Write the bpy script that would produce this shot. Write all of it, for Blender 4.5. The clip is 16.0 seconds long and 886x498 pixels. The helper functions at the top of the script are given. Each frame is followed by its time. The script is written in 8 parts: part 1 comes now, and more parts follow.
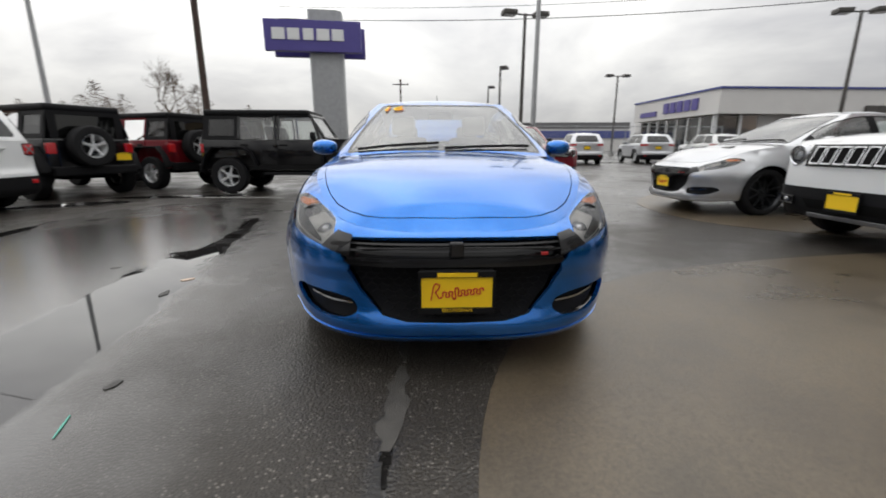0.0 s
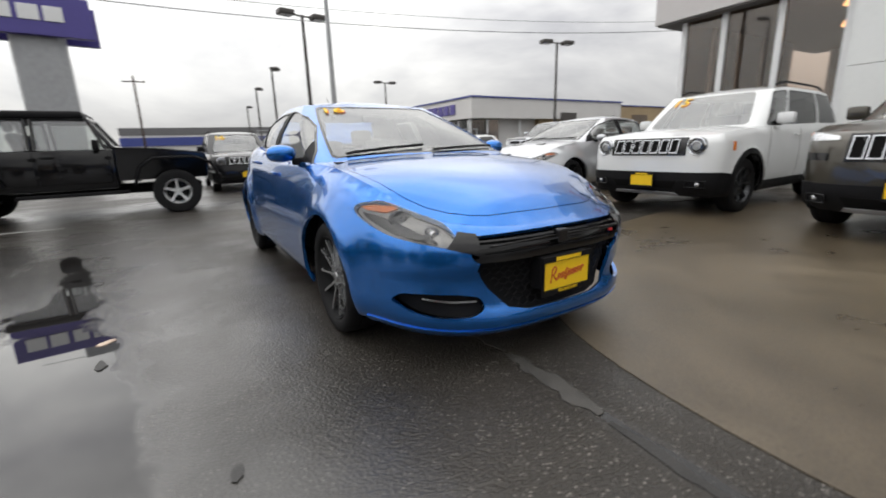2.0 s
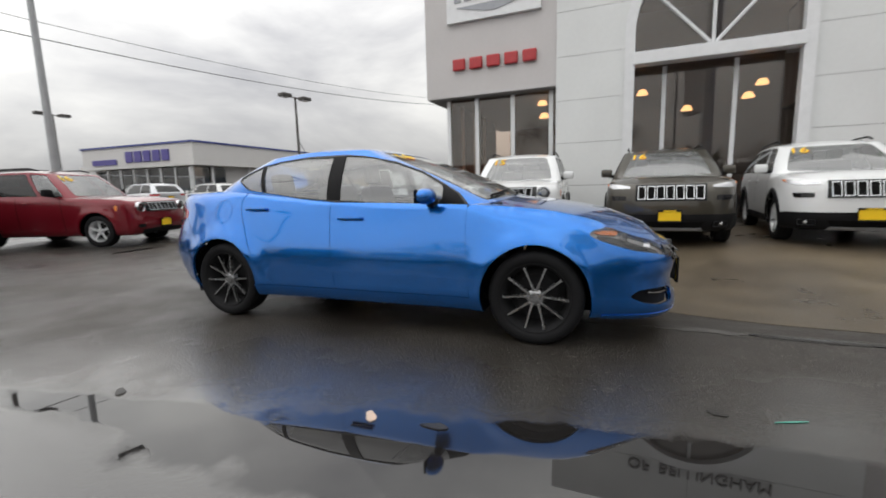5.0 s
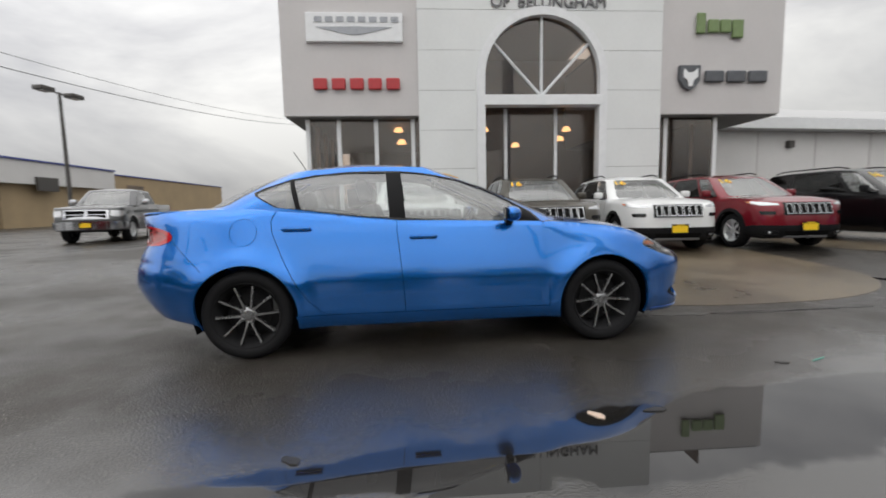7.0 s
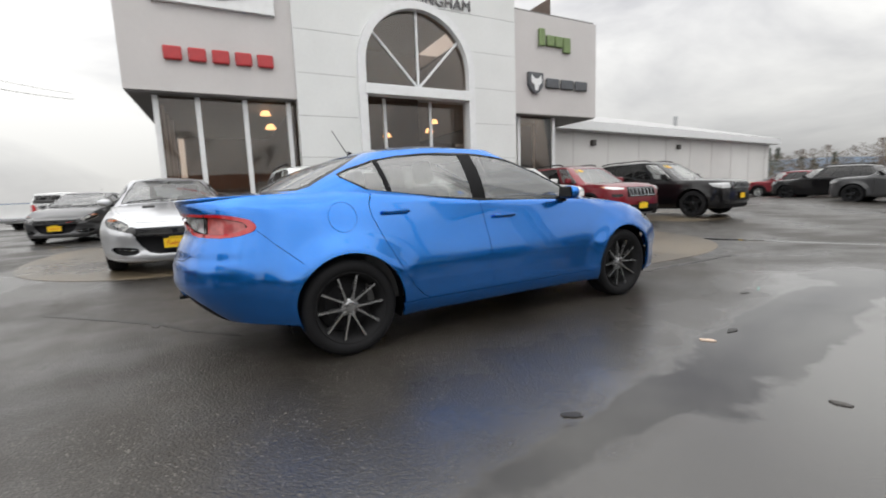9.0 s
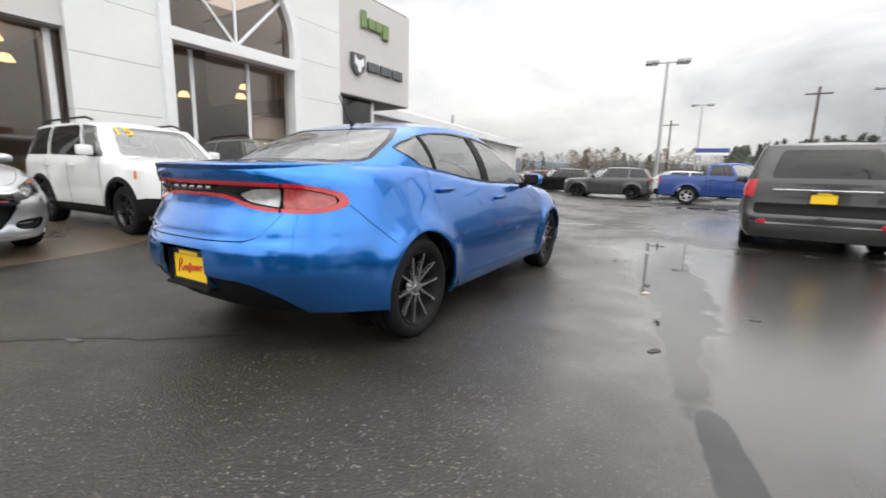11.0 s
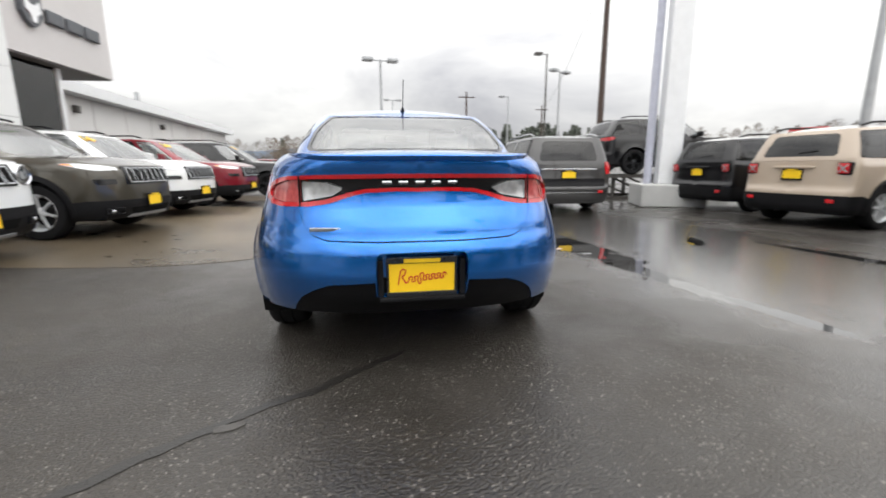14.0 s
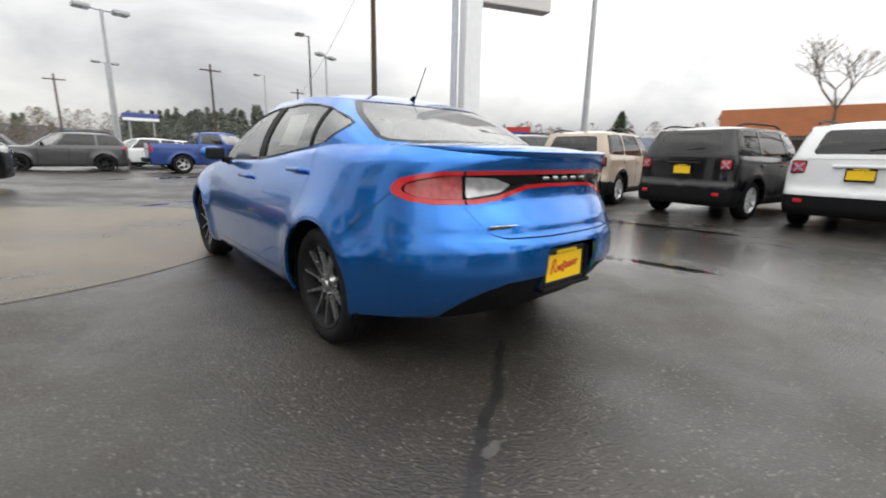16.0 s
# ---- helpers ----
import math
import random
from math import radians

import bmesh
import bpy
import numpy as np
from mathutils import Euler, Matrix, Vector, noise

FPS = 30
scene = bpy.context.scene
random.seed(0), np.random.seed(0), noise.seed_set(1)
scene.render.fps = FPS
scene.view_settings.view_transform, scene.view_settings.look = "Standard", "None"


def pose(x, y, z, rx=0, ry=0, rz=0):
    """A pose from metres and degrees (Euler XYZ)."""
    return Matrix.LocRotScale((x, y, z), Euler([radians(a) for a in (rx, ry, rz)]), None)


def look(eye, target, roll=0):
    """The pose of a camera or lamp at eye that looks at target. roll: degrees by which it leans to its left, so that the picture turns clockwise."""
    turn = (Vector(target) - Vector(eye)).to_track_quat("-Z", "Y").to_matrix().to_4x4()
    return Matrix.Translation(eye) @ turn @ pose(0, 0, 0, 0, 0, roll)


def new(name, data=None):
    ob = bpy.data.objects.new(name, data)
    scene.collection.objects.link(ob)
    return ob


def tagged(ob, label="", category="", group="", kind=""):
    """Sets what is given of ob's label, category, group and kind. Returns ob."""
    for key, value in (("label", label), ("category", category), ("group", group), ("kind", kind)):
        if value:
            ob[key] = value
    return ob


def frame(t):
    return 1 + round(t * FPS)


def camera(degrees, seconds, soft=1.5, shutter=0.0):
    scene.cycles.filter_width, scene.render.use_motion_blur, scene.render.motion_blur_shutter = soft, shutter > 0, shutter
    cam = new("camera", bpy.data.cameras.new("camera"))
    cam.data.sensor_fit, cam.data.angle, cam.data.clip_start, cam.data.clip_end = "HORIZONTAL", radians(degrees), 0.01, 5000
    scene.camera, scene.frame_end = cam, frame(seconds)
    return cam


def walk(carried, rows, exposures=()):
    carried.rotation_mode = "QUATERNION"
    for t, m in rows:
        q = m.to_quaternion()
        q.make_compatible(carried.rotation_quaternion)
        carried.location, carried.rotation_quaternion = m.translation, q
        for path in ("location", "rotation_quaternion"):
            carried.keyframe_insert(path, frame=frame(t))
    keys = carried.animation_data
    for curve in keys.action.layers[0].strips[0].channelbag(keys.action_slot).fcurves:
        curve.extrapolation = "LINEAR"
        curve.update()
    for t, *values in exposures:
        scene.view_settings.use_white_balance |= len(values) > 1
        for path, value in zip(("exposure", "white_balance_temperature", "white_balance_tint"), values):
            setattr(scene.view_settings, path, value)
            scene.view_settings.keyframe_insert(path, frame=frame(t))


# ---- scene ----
cam = camera(92.4, 16.0, soft=1.8, shutter=.5)
PATH = [
    (0, (-0.072, -0.026, 1.035), (0.003, 1.916, 0.564), 0.1),
    (0.5, (-0.365, -0.062, 1.021), (-0.058, 1.856, 0.546), -0.2),
    (1, (-0.718, 0.022, 1.018), (-0.164, 1.894, 0.582), -1.1),
    (1.5, (-1.082, 0.199, 1.047), (-0.315, 2.003, 0.648), -0.8),
    (2, (-1.501, 0.323, 1.039), (-0.478, 1.977, 0.57), -1.8),
    (2.5, (-1.908, 0.563, 1.044), (-0.676, 2.101, 0.702), -4.4),
    (3, (-2.295, 0.781, 1.029), (-0.903, 2.192, 0.763), -4.4),
    (3.5, (-2.682, 1.023, 1.04), (-1.104, 2.223, 0.78), -4.5),
    (3.7, (-2.829, 1.189, 1.056), (-1.207, 2.327, 0.783), -5.9),
    (5.8, (-3.867, 3.031, 1.081), (-1.907, 3.367, 0.87), -2.2),
    (6, (-3.88, 3.252, 1.069), (-1.904, 3.497, 0.871), -4.1),
    (6.5, (-3.929, 3.78, 1.077), (-1.937, 3.824, 0.909), -2.2),
    (7, (-3.966, 4.266, 1.084), (-1.988, 4.05, 0.886), -1.1),
    (7.5, (-3.878, 4.754, 1.094), (-1.932, 4.339, 0.895), -1.0),
    (8, (-3.831, 5.249, 1.075), (-1.942, 4.639, 0.832), 0.1),
    (8.5, (-3.666, 5.713, 1.051), (-1.856, 4.907, 0.779), -0.0),
    (9, (-3.509, 6.167, 1.052), (-1.782, 5.192, 0.794), -2.2),
    (9.5, (-3.266, 6.545, 1.054), (-1.686, 5.344, 0.802), -1.4),
    (9.7, (-3.134, 6.698, 1.061), (-1.623, 5.417, 0.788), -1.8),
    (11.8, (-1.699, 7.92, 1.004), (-1.044, 6.056, 0.69), -0.8),
    (12, (-1.54, 7.973, 0.995), (-0.948, 6.089, 0.684), -2.1),
    (12.5, (-1.115, 8.086, 1.015), (-0.622, 6.171, 0.711), 0.7),
    (13, (-0.692, 8.223, 1.027), (-0.476, 6.267, 0.669), -0.3),
    (13.5, (-0.205, 8.211, 1.032), (-0.218, 6.244, 0.67), -0.2),
    (14, (0.242, 8.232, 1.017), (-0.048, 6.29, 0.637), -0.2),
    (14.5, (0.677, 8.137, 1.009), (0.12, 6.256, 0.623), 0.6),
    (15, (1.095, 7.933, 1.011), (0.362, 6.113, 0.623), 2.2),
    (15.5, (1.495, 7.782, 1.015), (0.428, 6.15, 0.569), 2.0),
    (16, (1.885, 7.499, 1.045), (0.612, 6.018, 0.613), 1.1),
]
walk(cam, [(t, look(eye, target, roll)) for t, eye, target, roll in PATH],
     exposures=[(0, -.06), (1.5, .13), (3, .1), (3.7, .05), (6, -.02), (7, .0), (8, -.02), (8.5, .10), (9, .26), (9.7, .45), (12, .70), (13.5, .74), (14.5, .69), (15.5, .60), (16, .54)])

# ---- light ----
world = bpy.data.worlds.new("overcast_sky")
scene.world = world
world.use_nodes = True
wt = world.node_tree
wt.nodes.clear()
w_out = wt.nodes.new("ShaderNodeOutputWorld")
w_bg = wt.nodes.new("ShaderNodeBackground")
w_sky = wt.nodes.new("ShaderNodeTexSky")
w_sky.sky_type, w_sky.sun_disc = "NISHITA", False
w_sky.sun_elevation, w_sky.sun_rotation = radians(38), radians(-35)
w_co = wt.nodes.new("ShaderNodeTexCoord")
w_map = wt.nodes.new("ShaderNodeMapping")
w_map.inputs["Scale"].default_value = (1.0, 1.0, 2.3)
w_n = wt.nodes.new("ShaderNodeTexNoise")
w_n.inputs["Scale"].default_value, w_n.inputs["Detail"].default_value, w_n.inputs["Roughness"].default_value = 1.9, 7, .55
w_n.inputs["Distortion"].default_value = .4
w_ramp = wt.nodes.new("ShaderNodeValToRGB")
w_ramp.color_ramp.elements[0].position, w_ramp.color_ramp.elements[0].color = .28, (4.35, 4.35, 4.6, 1)
w_ramp.color_ramp.elements[1].position, w_ramp.color_ramp.elements[1].color = .64, (9.9, 9.8, 9.5, 1)
w_mix = wt.nodes.new("ShaderNodeMixRGB")
w_mix.inputs[0].default_value = .95
wt.links.new(w_co.outputs["Generated"], w_map.inputs[0])
wt.links.new(w_map.outputs[0], w_n.inputs[0])
wt.links.new(w_n.outputs[0], w_ramp.inputs[0])
wt.links.new(w_sky.outputs[0], w_mix.inputs[1])
wt.links.new(w_ramp.outputs[0], w_mix.inputs[2])
w_sep = wt.nodes.new("ShaderNodeSeparateXYZ")
wt.links.new(w_co.outputs["Generated"], w_sep.inputs[0])
w_up = wt.nodes.new("ShaderNodeMapRange")
w_up.inputs["From Min"].default_value, w_up.inputs["From Max"].default_value = .05, 1.0
w_up.inputs["To Min"].default_value, w_up.inputs["To Max"].default_value = 0.74, 2.6
wt.links.new(w_sep.outputs[2], w_up.inputs["Value"])
w_gain = wt.nodes.new("ShaderNodeVectorMath")
w_gain.operation = "SCALE"
wt.links.new(w_mix.outputs[0], w_gain.inputs[0])
w_dir = wt.nodes.new("ShaderNodeMapRange")
w_dir.inputs["From Min"].default_value, w_dir.inputs["From Max"].default_value = -1.0, 1.0
w_dir.inputs["To Min"].default_value, w_dir.inputs["To Max"].default_value = 0.80, 1.20
w_lean = wt.nodes.new("ShaderNodeMath")
w_lean.operation = "MULTIPLY_ADD"
w_lean.inputs[1].default_value = -.45
wt.links.new(w_sep.outputs[0], w_lean.inputs[0])
wt.links.new(w_sep.outputs[1], w_lean.inputs[2])
wt.links.new(w_lean.outputs[0], w_dir.inputs["Value"])
w_prod = wt.nodes.new("ShaderNodeMath")
w_prod.operation = "MULTIPLY"
wt.links.new(w_up.outputs[0], w_prod.inputs[0])
wt.links.new(w_dir.outputs[0], w_prod.inputs[1])
wt.links.new(w_prod.outputs[0], w_gain.inputs["Scale"])
wt.links.new(w_gain.outputs[0], w_bg.inputs[0])
w_bg.inputs[1].default_value = 0.1
wt.links.new(w_bg.outputs[0], w_out.inputs[0])

sun = new("sun", bpy.data.lights.new("sun", "SUN"))
sun.data.energy, sun.data.angle, sun.data.color = 0.5, radians(140), (1, .97, .92)
sun.matrix_world = look((-20, 28, 30), (0, 0, 0))

# ---- small helpers ----
def curve(pts):
    """A smooth curve through (x, value) pairs, flat beyond both ends, for arrays."""
    xs = np.array([p[0] for p in pts], float)
    ys = np.array([p[1] for p in pts], float)
    h = np.diff(xs)
    d = np.diff(ys) / h
    m = np.zeros(len(xs))
    m[0], m[-1] = d[0], d[-1]
    for k in range(1, len(xs) - 1):
        m[k] = 0 if d[k - 1] * d[k] <= 0 else 2 * d[k - 1] * d[k] / (d[k - 1] + d[k])

    def f(x):
        x = np.clip(np.asarray(x, float), xs[0], xs[-1])
        i = np.clip(np.searchsorted(xs, x) - 1, 0, len(h) - 1)
        t = (x - xs[i]) / h[i]
        return ((1 + 2 * t) * (1 - t) ** 2 * ys[i] + t * (1 - t) ** 2 * h[i] * m[i]
                + t * t * (3 - 2 * t) * ys[i + 1] + t * t * (t - 1) * h[i] * m[i + 1])
    return f


def half_ring(yf, yr, w, df, nf, dr, nr, count=60):
    """Half of a car's outline from above, from the middle of the front to the middle of the rear: x, y and a running 0..1."""
    th = np.linspace(0, math.pi / 2, 1200)

    def bow(d, n):
        x, y = w * np.sin(th) ** (2 / n), d * np.cos(th) ** (2 / n)
        s = np.concatenate([[0], np.cumsum(np.hypot(np.diff(x), np.diff(y)))])
        g = np.linspace(0, s[-1], count)
        return np.interp(g, s, x), np.interp(g, s, y)
    fx, fy = bow(df, nf)
    rx, ry = bow(dr, nr)
    my = np.linspace(yf + df, yr - dr, count)[1:-1]
    x = np.concatenate([fx, np.full(len(my), w), rx[::-1]])
    y = np.concatenate([yf + df - fy, my, (yr - dr + ry)[::-1]])
    a = np.concatenate([np.linspace(0, .3, count), np.linspace(.3, .7, count)[1:-1], np.linspace(.7, 1, count)])
    return x, y, a


def inside(px, py, poly):
    """Which points lie in a polygon."""
    q = np.array(poly, float)
    x0, y0 = q[:, 0], q[:, 1]
    x1, y1 = np.roll(x0, -1), np.roll(y0, -1)
    c = np.zeros(len(px), bool)
    for a, b, e, f in zip(x0, y0, x1, y1):
        if b != f:
            c ^= ((b > py) != (f > py)) & (px < (e - a) * (py - b) / (f - b) + a)
    return c


def dense(poly, step):
    out = []
    n = len(poly)
    for i in range(n):
        a, b = poly[i], poly[(i + 1) % n]
        k = max(1, int(math.hypot(b[0] - a[0], b[1] - a[1]) / step))
        for j in range(k):
            t = j / k
            out.append((a[0] + (b[0] - a[0]) * t, a[1] + (b[1] - a[1]) * t))
    return out


def rounded(poly, r=0.03, n=4):
    """The polygon with its corners rounded."""
    out = []
    m = len(poly)
    for i in range(m):
        p, a, b = Vector(poly[i]), Vector(poly[i - 1]), Vector(poly[(i + 1) % m])
        da, db = a - p, b - p
        k = min(r, da.length * .45, db.length * .45)
        s, e = p + da.normalized() * k, p + db.normalized() * k
        for j in range(n + 1):
            t = j / n
            q = s * (1 - t) ** 2 + p * 2 * t * (1 - t) + e * t * t
            out.append((q.x, q.y))
    return out


def eased(pts, r=.02):
    """An open line with its inner corners rounded."""
    far = [(2 * pts[0][0] - pts[1][0], pts[0][1] + 50), (2 * pts[-1][0] - pts[-2][0], pts[-1][1] + 50)]
    out = rounded([far[0]] + list(pts) + [far[1]], r)
    n = 5
    return [tuple(pts[0])] + out[2 * n:-2 * n] + [tuple(pts[-1])]


def surface(at, poly, holes=(), step=.05, offset=0.0, rim=.01, half=False):
    """A piece of the curved surface at(a, b) cut out along poly, with a rim. half: it is half of a piece that is mirrored at x = 0."""
    from mathutils.geometry import delaunay_2d_cdt
    loops = [dense(poly, step)] + [dense(h, step) for h in holes]
    pts, edges = [], []
    for lp in loops:
        k = len(pts)
        pts += lp
        edges += [(k + i, k + (i + 1) % len(lp)) for i in range(len(lp))]
    b = np.array(pts)
    gx, gy = np.meshgrid(np.arange(b[:, 0].min() + step * .5, b[:, 0].max(), step), np.arange(b[:, 1].min() + step * .5, b[:, 1].max(), step))
    g = np.stack([gx.ravel(), gy.ravel()], 1)
    ok = inside(g[:, 0], g[:, 1], loops[0])
    for h in loops[1:]:
        ok &= ~inside(g[:, 0], g[:, 1], h)
    g = g[ok]
    if len(g):
        near = np.min((g[:, None, 0] - b[None, :, 0]) ** 2 + (g[:, None, 1] - b[None, :, 1]) ** 2, axis=1)
        g = g[near > (step * .5) ** 2]
    vs = [Vector(p) for p in pts] + [Vector(p) for p in g]
    v2, e2, f2, *_ = delaunay_2d_cdt(vs, edges, [], 0, 1e-6)
    q = np.array([(v.x, v.y) for v in v2])
    f = np.array([t for t in f2 if len(t) == 3])
    c = q[f].mean(axis=1)
    ok = inside(c[:, 0], c[:, 1], loops[0])
    for h in loops[1:]:
        ok &= ~inside(c[:, 0], c[:, 1], h)
    f = f[ok]
    p = at(q[:, 0], q[:, 1])
    e = 2e-3
    n = np.cross(at(q[:, 0] + e, q[:, 1]) - at(q[:, 0] - e, q[:, 1]), at(q[:, 0], q[:, 1] + e) - at(q[:, 0], q[:, 1] - e))
    n /= np.linalg.norm(n, axis=1)[:, None] + 1e-12
    out = p + np.array([0.0, 0.0, -0.6])
    out[:, 1] *= .3
    if (n * out).sum() < 0:
        n = -n
    p = p + n * offset
    fn = np.cross(p[f[:, 1]] - p[f[:, 0]], p[f[:, 2]] - p[f[:, 0]])
    flip = (fn * n[f[:, 0]]).sum(axis=1) < 0
    f[flip] = f[flip][:, ::-1]
    verts, normals, faces = list(map(tuple, p)), list(map(tuple, n)), [tuple(map(int, t)) for t in f]
    if rim:
        count = {}
        for t in faces:
            for i in range(3):
                a, d = t[i], t[(i + 1) % 3]
                count[(a, d)] = count.get((a, d), 0) + 1
        for (a, d) in list(count):
            if (d, a) in count or (half and abs(p[a][0]) < 2e-3 and abs(p[d][0]) < 2e-3):
                continue
            k = len(verts)
            dirn = p[d] - p[a]
            side = np.cross(dirn, n[a])
            side /= np.linalg.norm(side) + 1e-12
            verts += [tuple(p[a]), tuple(p[d]), tuple(p[d] - n[d] * rim), tuple(p[a] - n[a] * rim)]
            normals += [tuple(side)] * 4
            faces.append((k + 1, k, k + 3, k + 2))
    return verts, faces, normals


def mirrored(data):
    v, f, n = data
    return [(-a, b, c) for a, b, c in v], [tuple(reversed(t)) for t in f], [(-a, b, c) for a, b, c in n]


def joined(*datas):
    v, f, n = [], [], []
    for dv, df_, dn in datas:
        k = len(v)
        v += dv
        f += [tuple(i + k for i in t) for t in df_]
        n += dn
    return v, f, n


def mesh_of(name, data, material):
    v, f, n = data
    me = bpy.data.meshes.new(name)
    me.from_pydata(v, [], f)
    me.materials.append(material)
    me.update()
    if n:
        me.polygons.foreach_set("use_smooth", [True] * len(me.polygons))
        me.normals_split_custom_set_from_vertices(n)
    return me


def thing(name, m, label, category, group="", kind=""):
    ob = new(name)
    ob.empty_display_size = .2
    ob.matrix_world = m
    return tagged(ob, label, category, group, kind)


def under(name, me, parent, label="", m=None):
    ob = new(name, me)
    ob.parent = parent
    if m is not None:
        ob.matrix_local = m
    if label:
        ob["label"] = label
    return ob


def part(name, bm, material, parent, label="", m=None, smooth=None):
    me = bpy.data.meshes.new(name)
    bm.to_mesh(me)
    bm.free()
    me.materials.append(material)
    if smooth is not None:
        me.polygons.foreach_set("use_smooth", [True] * len(me.polygons))
        me.set_sharp_from_angle(angle=radians(smooth))
    return under(name, me, parent, label, m)


def solo(name, bm, material, label, category, m=None, smooth=None, group="", kind=""):
    me = bpy.data.meshes.new(name)
    bm.to_mesh(me)
    bm.free()
    me.materials.append(material)
    if smooth is not None:
        me.polygons.foreach_set("use_smooth", [True] * len(me.polygons))
        me.set_sharp_from_angle(angle=radians(smooth))
    ob = new(name, me)
    if m is not None:
        ob.matrix_world = m
    return tagged(ob, label, category, group, kind)


def box(bm, x0, x1, y0, y1, z0, z1, bevel=0.0, m=None, seg=2):
    r = bmesh.ops.create_cube(bm, size=1)
    vs = r["verts"]
    mm = Matrix.Translation(((x0 + x1) / 2, (y0 + y1) / 2, (z0 + z1) / 2)) @ Matrix.Diagonal((x1 - x0, y1 - y0, z1 - z0, 1))
    bmesh.ops.transform(bm, matrix=mm, verts=vs)
    if bevel:
        es = list({e for v in vs for e in v.link_edges})
        r = bmesh.ops.bevel(bm, geom=es, offset=bevel, segments=seg, profile=.5, affect="EDGES")
        vs = list({v for v in r["verts"]} | {v for v in vs if v.is_valid})
    if m is not None:
        bmesh.ops.transform(bm, matrix=m, verts=vs)
    return vs


def boxes(*dims, bevel=0.0):
    bm = bmesh.new()
    for d in dims:
        box(bm, *d, bevel=bevel)
    return bm


def tube(bm, a, b, r0, r1=None, n=10):
    """A tapered round bar from a to b."""
    a, b = Vector(a), Vector(b)
    r1 = r0 if r1 is None else r1
    d = b - a
    r = bmesh.ops.create_cone(bm, cap_ends=True, segments=n, radius1=r0, radius2=r1, depth=d.length)
    q = d.to_track_quat("Z", "Y").to_matrix().to_4x4()
    bmesh.ops.transform(bm, matrix=Matrix.Translation((a + b) / 2) @ q, verts=r["verts"])
    return r["verts"]


def lathe(profile, n=40, axis="x"):
    """Turns (radius, along) pairs round the x axis."""
    bm = bmesh.new()
    rings = []
    for r, s in profile:
        rings.append([bm.verts.new((s, r * math.cos(2 * math.pi * k / n), r * math.sin(2 * math.pi * k / n))) for k in range(n)])
    for a, b in zip(rings, rings[1:]):
        for k in range(n):
            bm.faces.new((a[k], a[(k + 1) % n], b[(k + 1) % n], b[k]))
    bmesh.ops.recalc_face_normals(bm, faces=bm.faces)
    return bm


def prism(bm, poly, z0, z1, m=None):
    """A flat polygon (x, y) as a slab from z0 to z1."""
    lo = [bm.verts.new((x, y, z0)) for x, y in poly]
    hi = [bm.verts.new((x, y, z1)) for x, y in poly]
    n = len(poly)
    bm.faces.new(hi)
    bm.faces.new(lo[::-1])
    for i in range(n):
        bm.faces.new((lo[i], lo[(i + 1) % n], hi[(i + 1) % n], hi[i]))
    if m is not None:
        bmesh.ops.transform(bm, matrix=m, verts=lo + hi)
    bmesh.ops.recalc_face_normals(bm, faces=bm.faces)


def writing(name, text, size, depth, material, parent, m, label=""):
    """Letters as a mesh."""
    cu = bpy.data.curves.new(name, "FONT")
    cu.body, cu.size, cu.extrude, cu.align_x, cu.align_y = text, size, depth, "CENTER", "CENTER"
    tmp = bpy.data.objects.new("tmp", cu)
    scene.collection.objects.link(tmp)
    bpy.context.view_layer.update()
    me = bpy.data.meshes.new_from_object(tmp.evaluated_get(bpy.context.evaluated_depsgraph_get()))
    bpy.data.objects.remove(tmp)
    bpy.data.curves.remove(cu)
    me.name = name
    me.materials.clear()
    me.materials.append(material)
    return under(name, me, parent, label, m)

# ---- materials ----
def shader(name):
    m = bpy.data.materials.new(name)
    m.use_nodes = True
    nt = m.node_tree
    return m, nt, nt.nodes["Principled BSDF"]


def value(nt, kind, **ins):
    n = nt.nodes.new(kind)
    for k, v in ins.items():
        n.inputs[k.replace("_", " ")].default_value = v
    return n


